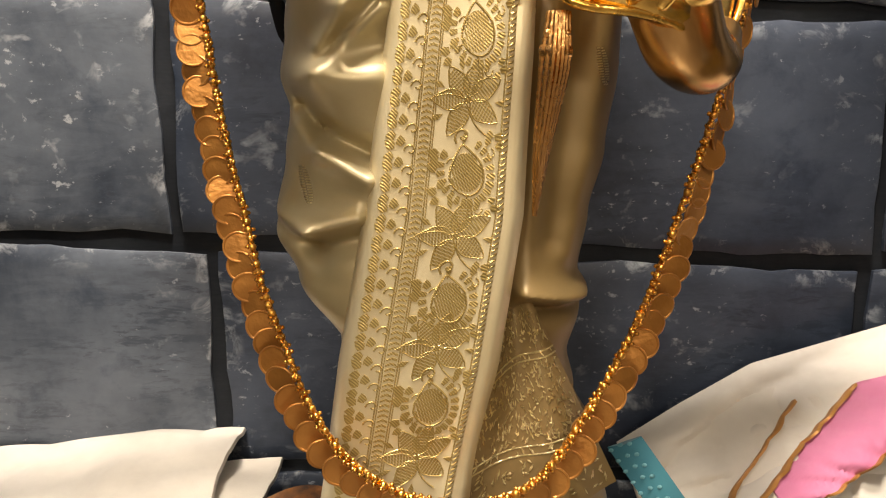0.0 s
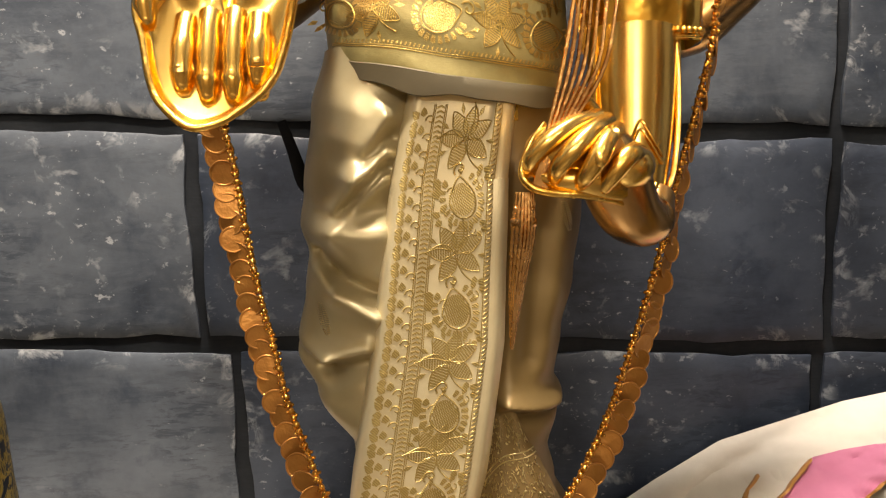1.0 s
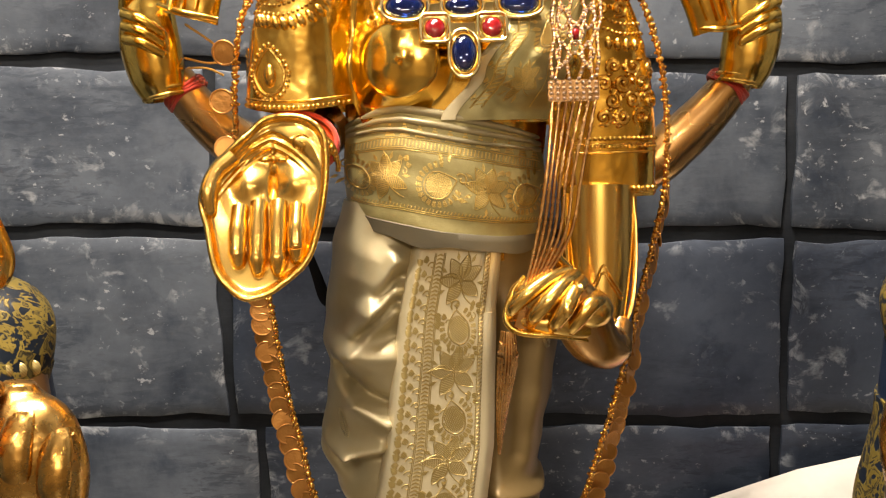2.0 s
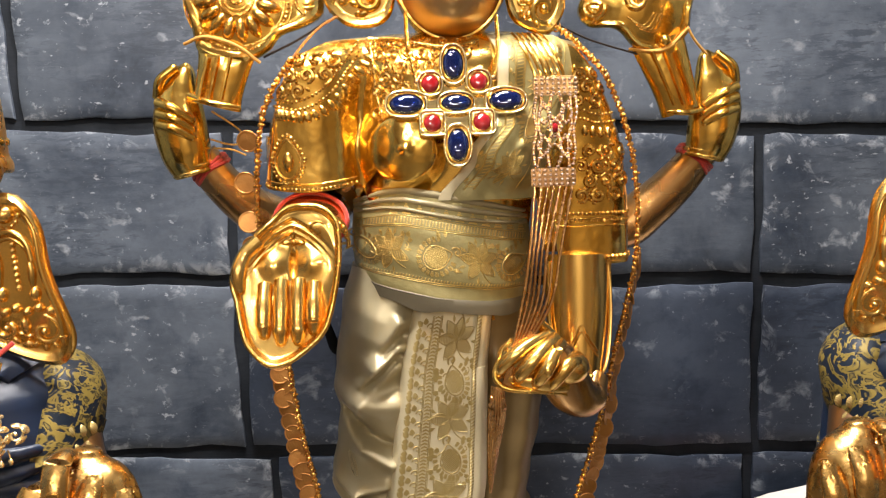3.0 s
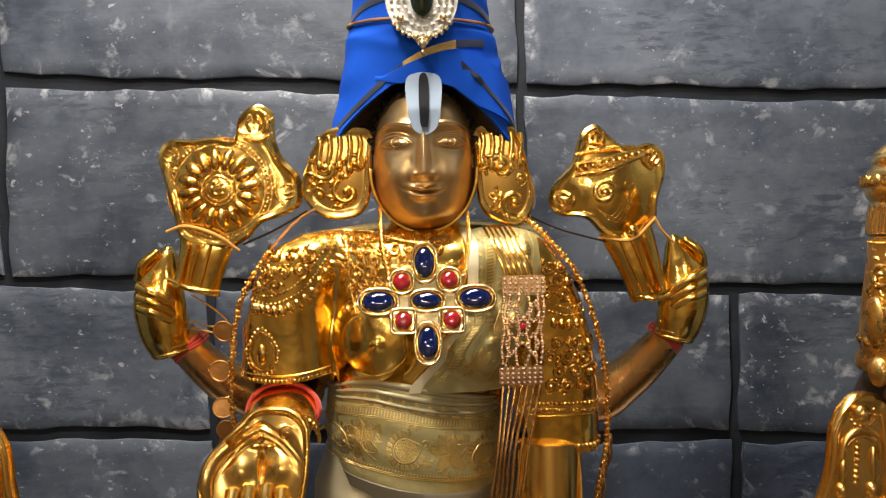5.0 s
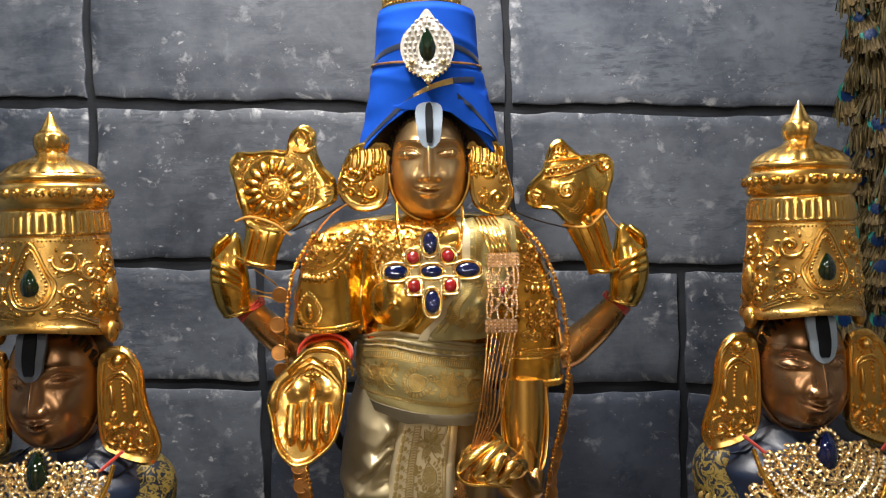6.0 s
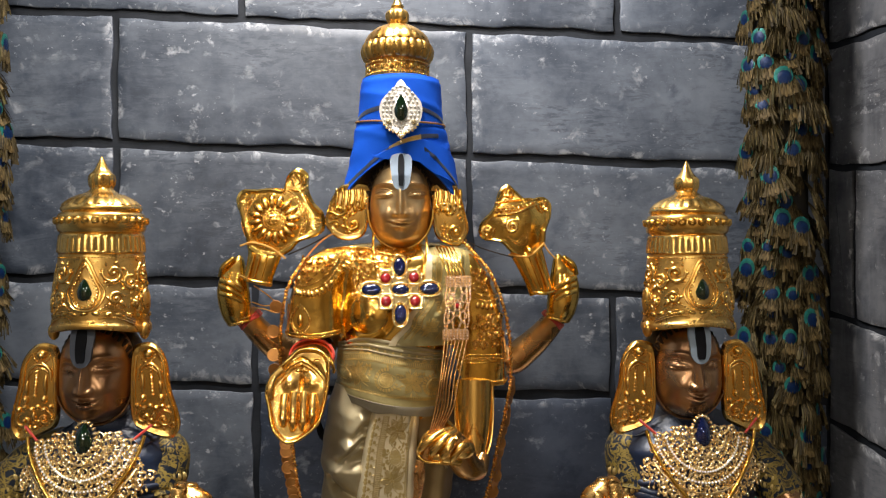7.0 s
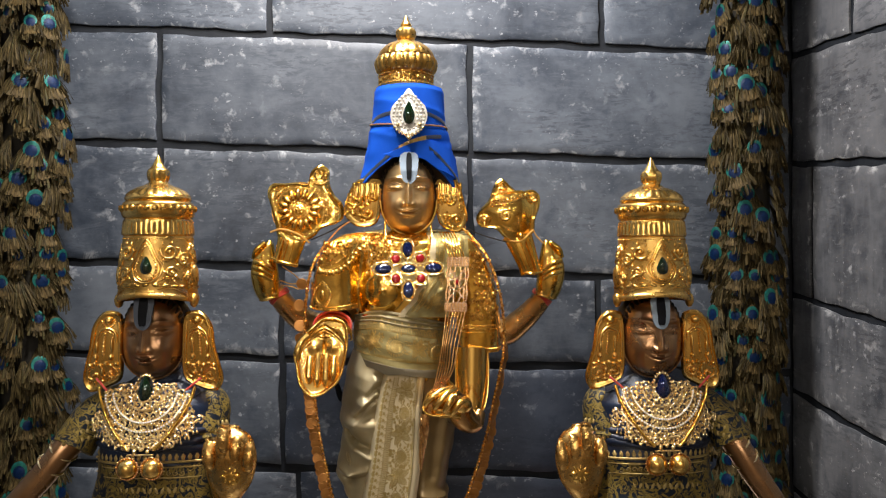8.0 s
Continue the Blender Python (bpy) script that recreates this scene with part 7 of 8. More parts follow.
    s.dome(flat(hy - 0.020), hx + 0.004 * m, 1.246 + lift, 0.017, 0.017, 0, 0.007, 0, 18, 5)
    for k in range(8):
        q = TAU * k / 8
        s.dome(flat(hy - 0.0245), hx + 0.004 * m + 0.0095 * math.cos(q), 1.246 + lift + 0.0095 * math.sin(q), 0.0034, 0.0062, q - math.pi / 2, 0.0034, 0.4, 8, 3)
    # trunk down to the altar, mostly hidden by cloth
    s.mat = 2
    s.tube([(cx, cy + 0.03, ALTAR_Z, 0.10, 0.075), (cx, cy + 0.03, 1.1, 0.10, 0.07), (cx, cy + 0.035, 1.28, 0.095, 0.06), (cx, cy + 0.035, 1.35, 0.06, 0.045)], 32, 4)
    return solo("side_statue", s, [GOLD, GOLD_DEEP, BRONZE_DARK, DARK_HAIR, GOLD_DULL], "smaller bronze-faced statue in navy silk and gold jewels", "statue", "smaller statues", 60)


def side_crown(cx, cy, dz):
    root = thing("crown", (cx, cy, 1.50 + dz), "tall gold repousse crown with a dark green teardrop stone", "crown", "crowns of the smaller statues")
    z = lambda v: v + dz
    s = Shape()
    drum_profile = smooth([(0.0590, 1.503), (0.0634, 1.504), (0.0637, 1.511), (0.0612, 1.518), (0.0606, 1.540), (0.0588, 1.562), (0.0566, 1.582), (0.0546, 1.605), (0.0536, 1.610), (0.0528, 1.612)], 4)
    s.rows([[(cx + r * math.cos(q), cy + r * math.sin(q), z(h + 0.010 * max(0.0, -math.sin(q)) ** 2 * max(0.0, 1 - (h - 1.503) / 0.030))) for q in (TAU * j / 96 for j in range(96))] for r, h in drum_profile], True, False)
    s.rows([[(cx + r * math.cos(q), cy + r * math.sin(q), z(1.535)) for q in (TAU * j / 48 for j in range(48))] for r in (0.060, 0.002)], True, False)
    drum = part("drum", s, GOLD_EMB, root)
    s = Shape()
    s.lathe(cx, cy, [(0.0525, z(1.609)), (0.0560, z(1.6125)), (0.0565, z(1.616)), (0.0545, z(1.634)), (0.0525, z(1.638)), (0.0515, z(1.640))], 144, 1.0, lambda q, zz: -0.0013 * (math.sin(36 * q) > 0.2) if z(1.614) < zz < z(1.635) else 0.0)
    part("fluted_band", s, GOLD_SATIN, root)
    s = Shape()
    s.lathe(cx, cy, [(0.0520, z(1.638)), (0.0548, z(1.641)), (0.0568, z(1.646)), (0.0572, z(1.654)), (0.0552, z(1.663)), (0.0515, z(1.6665)), (0.0500, z(1.668))], 96)
    part("ring", s, GOLD_SATIN, root)
    s = Shape()
    s.lathe(cx, cy, [(0.0500, z(1.667)), (0.0518, z(1.6695)), (0.0520, z(1.673)), (0.0490, z(1.677)), (0.0400, z(1.685)), (0.0270, z(1.6915)), (0.0215, z(1.694)), (0.0150, z(1.699)), (0.0140, z(1.702))], 120, 1.0, lambda q, zz: 0.0020 * abs(math.sin(11 * q)) if z(1.676) < zz < z(1.692) else 0.0)
    part("petal_dome", s, GOLD_SATIN, root)
    s = Shape()
    s.lathe(cx, cy, [(0.0140, z(1.700)), (0.0165, z(1.705)), (0.0174, z(1.712)), (0.0160, z(1.719)), (0.0120, z(1.723)), (0.0085, z(1.728)), (0.0040, z(1.738)), (0.0008, z(1.744))], 40, 1.0, lambda q, zz: 0.0010 * math.sin(8 * q) if zz < z(1.719) else 0)
    part("finial", s, GOLD_SATIN, root)

    def around(a, b, lift=0.0):
        r = float(np.interp(b, [z(1.505), z(1.518), z(1.527), z(1.54), z(1.58), z(1.607), z(1.653)], [0.0634, 0.0632, 0.0610, 0.0606, 0.0567, 0.0545, 0.0570])) + lift
        return (cx + r * math.sin(a / 0.0555), cy - r * math.cos(a / 0.0555), b)

    s = Shape()
    for i in range(28):
        a = TAU * 0.0555 * i / 28
        s.dome(around, a, z(1.655), 0.0062, 0.0062, 0.5, 0.0046, 0.35, 12, 3)
        s.line(around, spiral(a + 0.001, z(1.655), 0.0050, 1.0, 0.6, 1, 12), 0.0010, 6, 0.0030, True)
    part("leaf_band", s, GOLD_DEEP, drum)
    for b, gap, r in ((1.606, 0.0040, 0.0012),):
        s = Shape()
        s.beads(around, [(TAU * 0.0555 * i / 72, z(b)) for i in range(73)], gap, r)
        part("bead_band", s, GOLD_DEEP, drum)
    s = Shape()
    for i in range(26):
        a = TAU * 0.0555 * i / 26
        s.dome(around, a, z(1.527 + 0.006 * max(0.0, math.cos(a / 0.0555)) ** 2), 0.0062, 0.0036, 0.3 * (-1) ** i, 0.0024, 0, 8, 2)
    tagged(part("base_band", s, GOLD_DEEP, drum), "", "", "", "stuff")
    s = Shape()
    for sign in (-1, 1):
        for a, b, r, st in ((0.034, 1.585, 0.0135, 0.4), (0.056, 1.572, 0.011, 2.0), (0.036, 1.552, 0.0085, 3.0), (0.080, 1.582, 0.013, 1.0), (0.078, 1.550, 0.011, 4.0), (0.062, 1.543, 0.008, 5.0)):
            s.line(around, spiral(sign * a, z(b), r, 1.35, math.pi / 2 - sign * (st - math.pi / 2), sign, 24), 0.0036, 8, 0.0004, True)
            for j in range(5):
                q = st + 0.9 * j
                s.dome(around, sign * (a + r * 1.12 * math.cos(q)), z(b) + r * 1.12 * math.sin(q), 0.0022, 0.0042, sign * (q - math.pi / 2 - 0.6), 0.0034, 0.6, 8, 3)
            s.dome(around, sign * a, z(b), 0.0036, 0.0036, 0, 0.0048)
            s.dome(around, sign * (a + r * 0.9), z(b) - r * 0.9, 0.0036, 0.0080, sign * 0.8, 0.0042, 0.6)
        for k in range(3):
            s.line(around, smooth([(sign * 0.016, z(1.534 - 0.004 * k)), (sign * 0.034, z(1.535 - 0.004 * k)), (sign * 0.060, z(1.522 - 0.003 * k))], 6), 0.0010, 6)
        s.beads(around, smooth([(sign * 0.012, z(1.533)), (sign * 0.030, z(1.543)), (sign * 0.056, z(1.527))], 8), 0.0040, 0.0016)
    tear = lambda k: [(0, z(1.594 + 0.018 * (k - 1))), (0.010 * k, z(1.575)), (0.0145 * k, z(1.560)), (0.009 * k, z(1.546 - 0.008 * (k - 1))), (0, z(1.542 - 0.010 * (k - 1))), (-0.009 * k, z(1.546 - 0.008 * (k - 1))), (-0.0145 * k, z(1.560)), (-0.010 * k, z(1.575))]
    for k, r in ((1.60, 0.0019), (1.25, 0.0017)):
        e = smooth(tear(k), 6, True)
        s.line(around, e + [e[0]], r, 7, 0.0005)
    e = smooth(tear(1.03), 6, True)
    s.beads(around, e + [e[0]], 0.0042, 0.0018, 0.001)
    part("scrollwork", s, GOLD_SATIN, drum)
    s = Shape()
    s.plate([(0, z(1.578)), (0.0085, z(1.562)), (0.0065, z(1.553)), (0, z(1.550)), (-0.0065, z(1.553)), (-0.0085, z(1.562))], lambda a, b, l=0.0: around(a, b, l + 0.0012 + 0.0045 * max(0, 1 - (a / 0.009) ** 2 - ((b - z(1.562)) / 0.016) ** 2)), 0.003, 8, 6)
    part("stone", s, EMERALD, root, "dark green teardrop stone")
    for sign in (-1, 1):
        s = Shape()
        s.ball((cx + sign * 0.0605, cy - 0.01, z(1.506)), (0.007, 0.010, 0.012), 12, 8)
        s.ball((cx + sign * 0.0600, cy - 0.005, z(1.545)), (0.006, 0.012, 0.020), 12, 8)
        part("side_boss", s, GOLD_EMB, root)


def side_ears(cx, y, dz, seed):
    for sign in (-1, 1):
        at = lambda a, b: (cx + sign * a, 1.440 + dz + b)
        pts = [at(a, b) for a, b in ((0.050, 0.042), (0.062, 0.052), (0.080, 0.050), (0.096, 0.028), (0.102, -0.010), (0.113, -0.052), (0.110, -0.072), (0.098, -0.080), (0.068, -0.070), (0.050, -0.054), (0.048, 0.0))]

        def motif(s, face):
            """A knob above, hanging strands under an arch, then a row of bosses over two large curls."""
            g = random.Random(seed + sign)
            s.dome(face, *at(0.071, 0.037), 0.0080, 0.0075, 0, 0.0070, 0, 16, 5)
            s.beads(face, [at(0.071 + 0.0105 * math.cos(q), 0.036 + 0.010 * math.sin(q)) for q in np.linspace(0, TAU, 20)], 0.0042, 0.0019)
            for lift, r in ((0.0, 0.0028), (-0.005, 0.0018)):
                s.line(face, [at(a, b + lift) for a, b in smooth([(0.058, 0.006), (0.061, 0.018), (0.074, 0.024), (0.086, 0.016), (0.090, 0.002)], 6)], r, 8, 0.0002)
            s.line(face, [at(a, b) for a, b in smooth([(0.083, 0.042), (0.0925, 0.024), (0.0965, -0.006), (0.1045, -0.040), (0.1055, -0.062)], 8)], 0.0026, 8, 0.0002)
            s.line(face, [at(a, b) for a, b in smooth([(0.0555, 0.034), (0.0535, 0.010), (0.0535, -0.020), (0.0545, -0.046), (0.0640, -0.062)], 8)], 0.0022, 8, 0.0002)
            s.beads(face, [at(0.0765, 0.014), at(0.0790, -0.020)], 0.0046, 0.0026)
            for a, top, low in ((0.0640, 0.010, -0.020), (0.0880, 0.002, -0.020)):
                s.line(face, [at(lerp(a, a * 1.03, t) + 0.0006 * math.sin(6 * t), lerp(top, low, t)) for t in np.linspace(0, 1, 10)], 0.0030 + g.uniform(0, 0.0006), 8, 0.0004, True)
                s.dome(face, *at(a * 1.03, low - 0.003), 0.0046, 0.0064, 0, 0.0060, 0, 10, 4)
            for k in range(6):
                s.dome(face, *at(0.058 + 0.0085 * k, -0.0335 - 0.0030 * (k % 2)), 0.0046, 0.0042, g.uniform(-0.4, 0.4), 0.0054, 0, 10, 4)
            for a, b, r, way in ((0.0665, -0.0490, 0.0105, 1), (0.0940, -0.0525, 0.0125, -1)):
                s.line(face, [at(p - cx, q - 1.440 - dz) for p, q in spiral(cx + a, 1.440 + dz + b, r, 1.2, math.pi / 2, way, 24)], 0.0030, 9, 0.0, True)
                s.dome(face, *at(a, b), 0.0034, 0.0034, 0, 0.0052, 0, 10, 4)
                for k in range(5):
                    q = -0.4 - 0.62 * k
                    s.dome(face, *at(a + 1.02 * r * math.cos(q), b + 1.02 * r * math.sin(q)), 0.0026, 0.0044, sign * (q + math.pi / 2), 0.0036, 0.5, 8, 3)
            s.dome(face, *at(0.0805, -0.0470), 0.0040, 0.0085, 0, 0.0050, 0.5, 10, 4)
            s.dome(face, *at(0.0805, -0.0620), 0.0055, 0.0040, 0, 0.0045, 0, 10, 4)

        ear_ornament(pts, y, at(0.08, 0.0), "broad gold repousse ear ornament beside a bronze face", seed + sign, "ear ornaments of the smaller statues", 0.0, False, motif)


def side_robe(cx, cy, dz, m):
    root = thing("silk_robe", (cx, cy, ALTAR_Z), "navy silk robe with green-gold brocade borders", "garment", "robes of the smaller statues")
    X = lambda d: cx + m * d
    rows = [(0.80, 0.135, 0.105), (1.0, 0.125, 0.10), (1.15, 0.115, 0.090), (1.235, 0.102, 0.082), (1.29, 0.099, 0.080), (1.33, 0.095, 0.074), (1.355, 0.078, 0.062), (1.378, 0.045, 0.042), (1.388, 0.034, 0.034)]

    def front(a, b, lift=0.0):
        w, d = table(rows, b - dz)
        u = max(-0.98, min(0.98, (a - cx) / w))
        return (a, cy + 0.035 - d * (1 - abs(u) ** 2.4) ** (1 / 2.2) - lift - 0.0022 * math.sin(70 * b + 24 * a), b)

    def shell(z0, z1, lift, n, mat, name, label=""):
        s, out = Shape(), []
        for i in range(n + 1):
            z = lerp(z0, z1, i / n)
            w, d = table(rows, z)
            row = []
            for j in range(64):
                q = TAU * j / 64
                x = cx + (w + lift) * math.cos(q)
                y = front(cx + w * math.cos(q), z + dz, lift)[1] if math.sin(q) < -0.2 else cy + 0.035 + (d + lift) * math.sin(q)
                row.append((x, y, z + dz))
            out.append(row)
        s.rows(out)
        return part(name, s, mat, root, label)

    shell(0.80, 1.245, 0.002, 40, NAVY_GOLD, "skirt", "green-gold brocade skirt")
    shell(1.236, 1.388, 0.0, 30, NAVY, "bodice", "plain navy silk bodice")
    s = Shape()
    for z, r in ((1.246, 0.0022), (1.238, 0.0012), (1.222, 0.0012)):
        s.line(front, [(lerp(cx - 0.105, cx + 0.105, i / 40), z + dz + 0.006 * math.sin(3.1 * i / 40)) for i in range(41)], r, 6, 0.002)
    for i in range(22):
        a = lerp(cx - 0.1, cx + 0.1, i / 21)
        s.dome(front, a, 1.2535 + dz + 0.006 * math.sin(3.1 * i / 21), 0.0034, 0.0060, 0, 0.0016, 0.8, 6, 2, 0.001)
        s.line(front, spiral(a, 1.229 + dz + 0.006 * math.sin(3.1 * i / 21), 0.0046, 1.1, i, 1, 12), 0.0007, 5, 0.002)
        s.dome(front, a, 1.208 + dz, 0.0035, 0.008, 0.4 * (-1) ** i, 0.0010, 0.5, 6, 2, 0.0015)
    part("woven_border", s, ZARI, root)
    for sign, tip in ((1, (0.078, 1.280)), (-1, (-0.135, 1.275))):  # sleeves
        s = Shape()
        a0 = sign * 0.085
        slim = 0.85 if sign > 0 else 1.0
        a0 *= slim
        stations = [(X(a0 * 0.75), cy + 0.045, 1.346 + dz, 0.020, 0.030), (X(a0 * 1.10), cy + 0.035, 1.330 + dz, 0.026, 0.034), (X((a0 * 1.2 + tip[0]) / 2), cy + 0.025, 1.308 + dz, 0.028, 0.036), (X(tip[0]), cy + 0.012, tip[1] + dz, 0.031 * slim, 0.036), (X(tip[0] * 1.04), cy + 0.006, tip[1] - 0.012 + dz, 0.031 * slim, 0.035)]
        s.tube(stations, 32, 8)
        part("sleeve", s, NAVY_GOLD, root, "navy sleeve woven with gold leaves")
        s = Shape()
        lo = [np.array(stations[2]) + np.array((0, 0, 0, 0.0015, 0.0015)), np.array(stations[3]) + np.array((0, 0, 0, 0.002, 0.002)), np.array(stations[4]) + np.array((0, 0, 0, 0.002, 0.002))]
        s.tube([tuple(v) for v in lo], 32, 6)
        cuff = part("cuff", s, NAVY_GOLD, root, "green-gold brocade cuff")
        s = Shape()
        c, e = stations[2], stations[3]
        for i in range(9):
            q = lerp(-2.7, -0.45, i / 8)
            for t, r in ((0.05, 0.0055), (0.5, 0.0045), (0.9, 0.0045)):
                p = [lerp(c[k], e[k], t) for k in range(5)]
                s.ball((p[0] + (p[3] + 0.002) * math.cos(q), p[1] + (p[4] + 0.001) * math.sin(q), p[2] + 0.006 * math.cos(q) * sign * -m), (r * 0.8, 0.0016, r), 6, 4)
        part("woven_border", s, ZARI, cuff)
    # crossing neck bands and a rumpled waist roll
    for k, pts in enumerate(([(-0.075, 1.352), (-0.03, 1.378), (-0.004, 1.345)], [(0.070, 1.352), (0.035, 1.372), (0.012, 1.345)])):
        s, out = Shape(), []
        for a, b in smooth(pts, 8):
            out.append([front(X(a) + dx, b + dz + dv, l) for dx, dv, l in ((-0.011, -0.006, 0.0), (-0.008, -0.003, 0.005), (0.0, 0.002, 0.006), (0.008, 0.007, 0.005), (0.011, 0.010, 0.0))])
        s.rows(out)
        # One band wears the navy silk's sheen as a paler colour.
        part("neck_band", s, NAVY_SHEEN if (k == 1) == (m < 0) else NAVY, root)
    s = Shape()
    for k in range(3):
        s.tube([(*front(lerp(cx - 0.095, cx + 0.095, i / 24), 1.272 + 0.011 * k + dz + 0.003 * math.sin(0.5 * i + 2 * k), 0.001), 0.0065 + 0.0015 * math.sin(0.7 * i + k), 0.005) for i in range(25)], 8, 1)
    part("waist_roll", s, NAVY, root)


def side_collar(cx, y, dz, stone, label, what):
    """Fan-shaped jewel collar with two ball pendants; y is its front."""
    root = thing("jewel_collar", (cx, y, 1.25 + dz), label, "necklace", "collars of the smaller statues")
    c = (cx, 1.368 + dz)
    surf = flat(y, lambda a, b: -2.2 * (a - cx) ** 2 - 0.20 * (b - c[1]) - 0.012)
    half = [(c[1] + 0.006, 0.040), (c[1] - 0.006, 0.064), (c[1] - 0.024, 0.067), (c[1] - 0.036, 0.068), (c[1] - 0.042, 0.086), (c[1] - 0.054, 0.084), (c[1] - 0.060, 0.070), (c[1] - 0.072, 0.061), (c[1] - 0.081, 0.046)]
    wide = lambda b: float(np.interp(b, [r[0] for r in reversed(half)], [r[1] for r in reversed(half)]))
    g = random.Random(31)
    wires, leaves, stones = Shape(), Shape(), Shape()
    for k, r in enumerate((0.034, 0.052, 0.066, 0.080)):  # curved bars
        arc = [(cx + r * 0.98 * math.cos(q), c[1] + 0.004 + r * math.sin(q)) for q in np.linspace(math.pi * 1.06, math.pi * 1.94, 40)]
        arc = [(a, b) for a, b in arc if abs(a - cx) < wide(b)]
        wires.line(surf, arc, 0.0017, 6, 0.0040)
        if k in (1, 2):
            for a, b in arc[::1]:
                stones.dome(surf, a, b, 0.0018, 0.0018, 0, 0.0034, 0, 6, 2, 0.004)
    b, row = c[1] + 0.004, 0
    while b > c[1] - 0.082:
        w = wide(b)
        n = max(2, int(2 * w / 0.0108))
        for i in range(n):
            a = cx + lerp(-w, w, (i + 0.5 + 0.25 * (-1) ** row) / n) + g.uniform(-0.001, 0.001)
            if math.hypot(a - cx, (b - c[1] - 0.004) * 0.8) < 0.012:
                continue
            r = 0.0058 * g.uniform(0.85, 1.12)
            q0 = g.uniform(0, TAU)
            wires.line(surf, spiral(a, b, r, 1.1, q0, g.choice((-1, 1)), 12), 0.0010, 5, 0.0016 + g.uniform(0, 0.002))
            for j in range(4):
                q = q0 + TAU * j / 4 + g.uniform(-0.3, 0.3)
                leaves.dome(surf, a + 0.9 * r * math.cos(q), b + 0.9 * r * math.sin(q), 0.0020, 0.0040, q + g.uniform(-0.8, 0.8), 0.0042 + g.uniform(-0.001, 0.0022), 0.5, 7, 3, 0.0005)
            leaves.ball(surf(a, b, 0.0028), 0.0014, 6, 4)
        b -= 0.0086
        row += 1
    for i in range(30):  # fringe of drops along the lower edge
        t = i / 29
        a = lerp(-0.080, 0.080, t)
        low = c[1] - 0.060 - 0.024 * (1 - (abs(a) / 0.082) ** 3.5) - 0.004 * (i % 2)
        leaves.ball(surf(cx + a, low, 0.002), (0.0019, 0.0017, 0.0026), 7, 5)
        wires.line(surf, [(cx + a, low), (cx + a * 0.97, low + 0.008)], 0.0006, 4, 0.001)
    part("openwork", wires, GOLD_PALE, root, "pale gilt openwork")
    tagged(part("gilt_leaf", leaves, GOLD_PALE, root, "packed gilt leaves and beads"), "", "", "", "stuff")
    tagged(part("crystal", stones, CRYSTAL, root, "rows of small crystals"), "", "", "", "stuff")
    s = Shape()
    top = c[1] + 0.014
    s.plate([(cx, top + 0.008), (cx + 0.0105, top - 0.014), (cx + 0.0085, top - 0.024), (cx, top - 0.029), (cx - 0.0085, top - 0.024), (cx - 0.0105, top - 0.014)], lambda a, b, l=0.0: surf(a, b, l + 0.0045 + 0.006 * max(0, 1 - ((a - cx) / 0.011) ** 2 - ((b - top + 0.012) / 0.02) ** 2)), 0.005, 8, 6)
    part("stone", s, stone, root, what)
    s = Shape()
    for q in np.linspace(0, TAU, 22)[:-1]:
        s.dome(surf, cx + 0.0140 * math.cos(q), top - 0.011 + 0.0205 * math.sin(q), 0.0021, 0.0030, q - math.pi / 2, 0.0042, 0.2, 8, 3, 0.002)
    tagged(part("stone_setting", s, GOLD_PALE, root), "", "", "", "stuff")
    for sign in (-1, 1):
        s = Shape()
        s.tube([(*surf(cx + sign * a, c[1] + b, 0.007), 0.0026) for a, b in smooth([(0.075, 0.004), (0.068, -0.020), (0.050, -0.052), (0.030, -0.078), (0.020, -0.088)], 6)], 8, 1)
        part("chain", s, GOLD, root)
        s = Shape()
        s.tube([(*surf(cx + sign * a, c[1] + b, 0.003), 0.0018) for a, b in ((0.082, 0.016), (0.070, 0.006), (0.062, -0.001))], 6, 2)
        part("thread", s, RED_CORD, root, "red tying thread")
        s = Shape()
        at = surf(cx + sign * 0.0185, c[1] - 0.116, 0.004)
        s.ball(at, 0.0155, 24, 16)
        ball = part("ball", s, GOLD_SATIN, root)
        s = Shape()
        s.beads(lambda a, b, l=0.0: (at[0] + a, at[1] - 0.001 - l, at[2] + b), ring(0, 0, 0.0166), 0.0034, 0.0019)
        part("bead_ring", s, ROSE_GOLD, ball, "dull gilt rim of small beads")
    s = Shape()
    for k in range(5):
        s.ball(surf(cx + 0.010 * (k - 2), c[1] - 0.088 - 0.003 * (k % 2), 0.004), 0.0034, 8, 6)
    s.tube([(*surf(cx - 0.020, c[1] - 0.096, 0.005), 0.0016), (*surf(cx + 0.020, c[1] - 0.096, 0.005), 0.0016)], 6, 1)
    part("link", s, GOLD_PALE, root)


def bangles(cx, cy, dz, m):
    for x, y, z, r in ((-0.150, -0.005, 1.262, 0.0225), (-0.166, -0.012, 1.241, 0.0222)):
        tilt = Euler((radians(12), radians(40 * m), 0)).to_matrix()
        s = Shape()
        s.tube([(*(Vector((cx + m * (x if m > 0 else -0.118 + 0.72 * (x + 0.118)), cy + y, z + dz)) + tilt @ Vector((r * math.cos(q), r * math.sin(q), 0))), 0.0020) for q in np.linspace(0, TAU, 29)], 7, 1)
        solo("bangle", s, GOLD_PALE, "pale gilt bangle on a bronze forearm", "bangle", "bangles of the smaller statues")


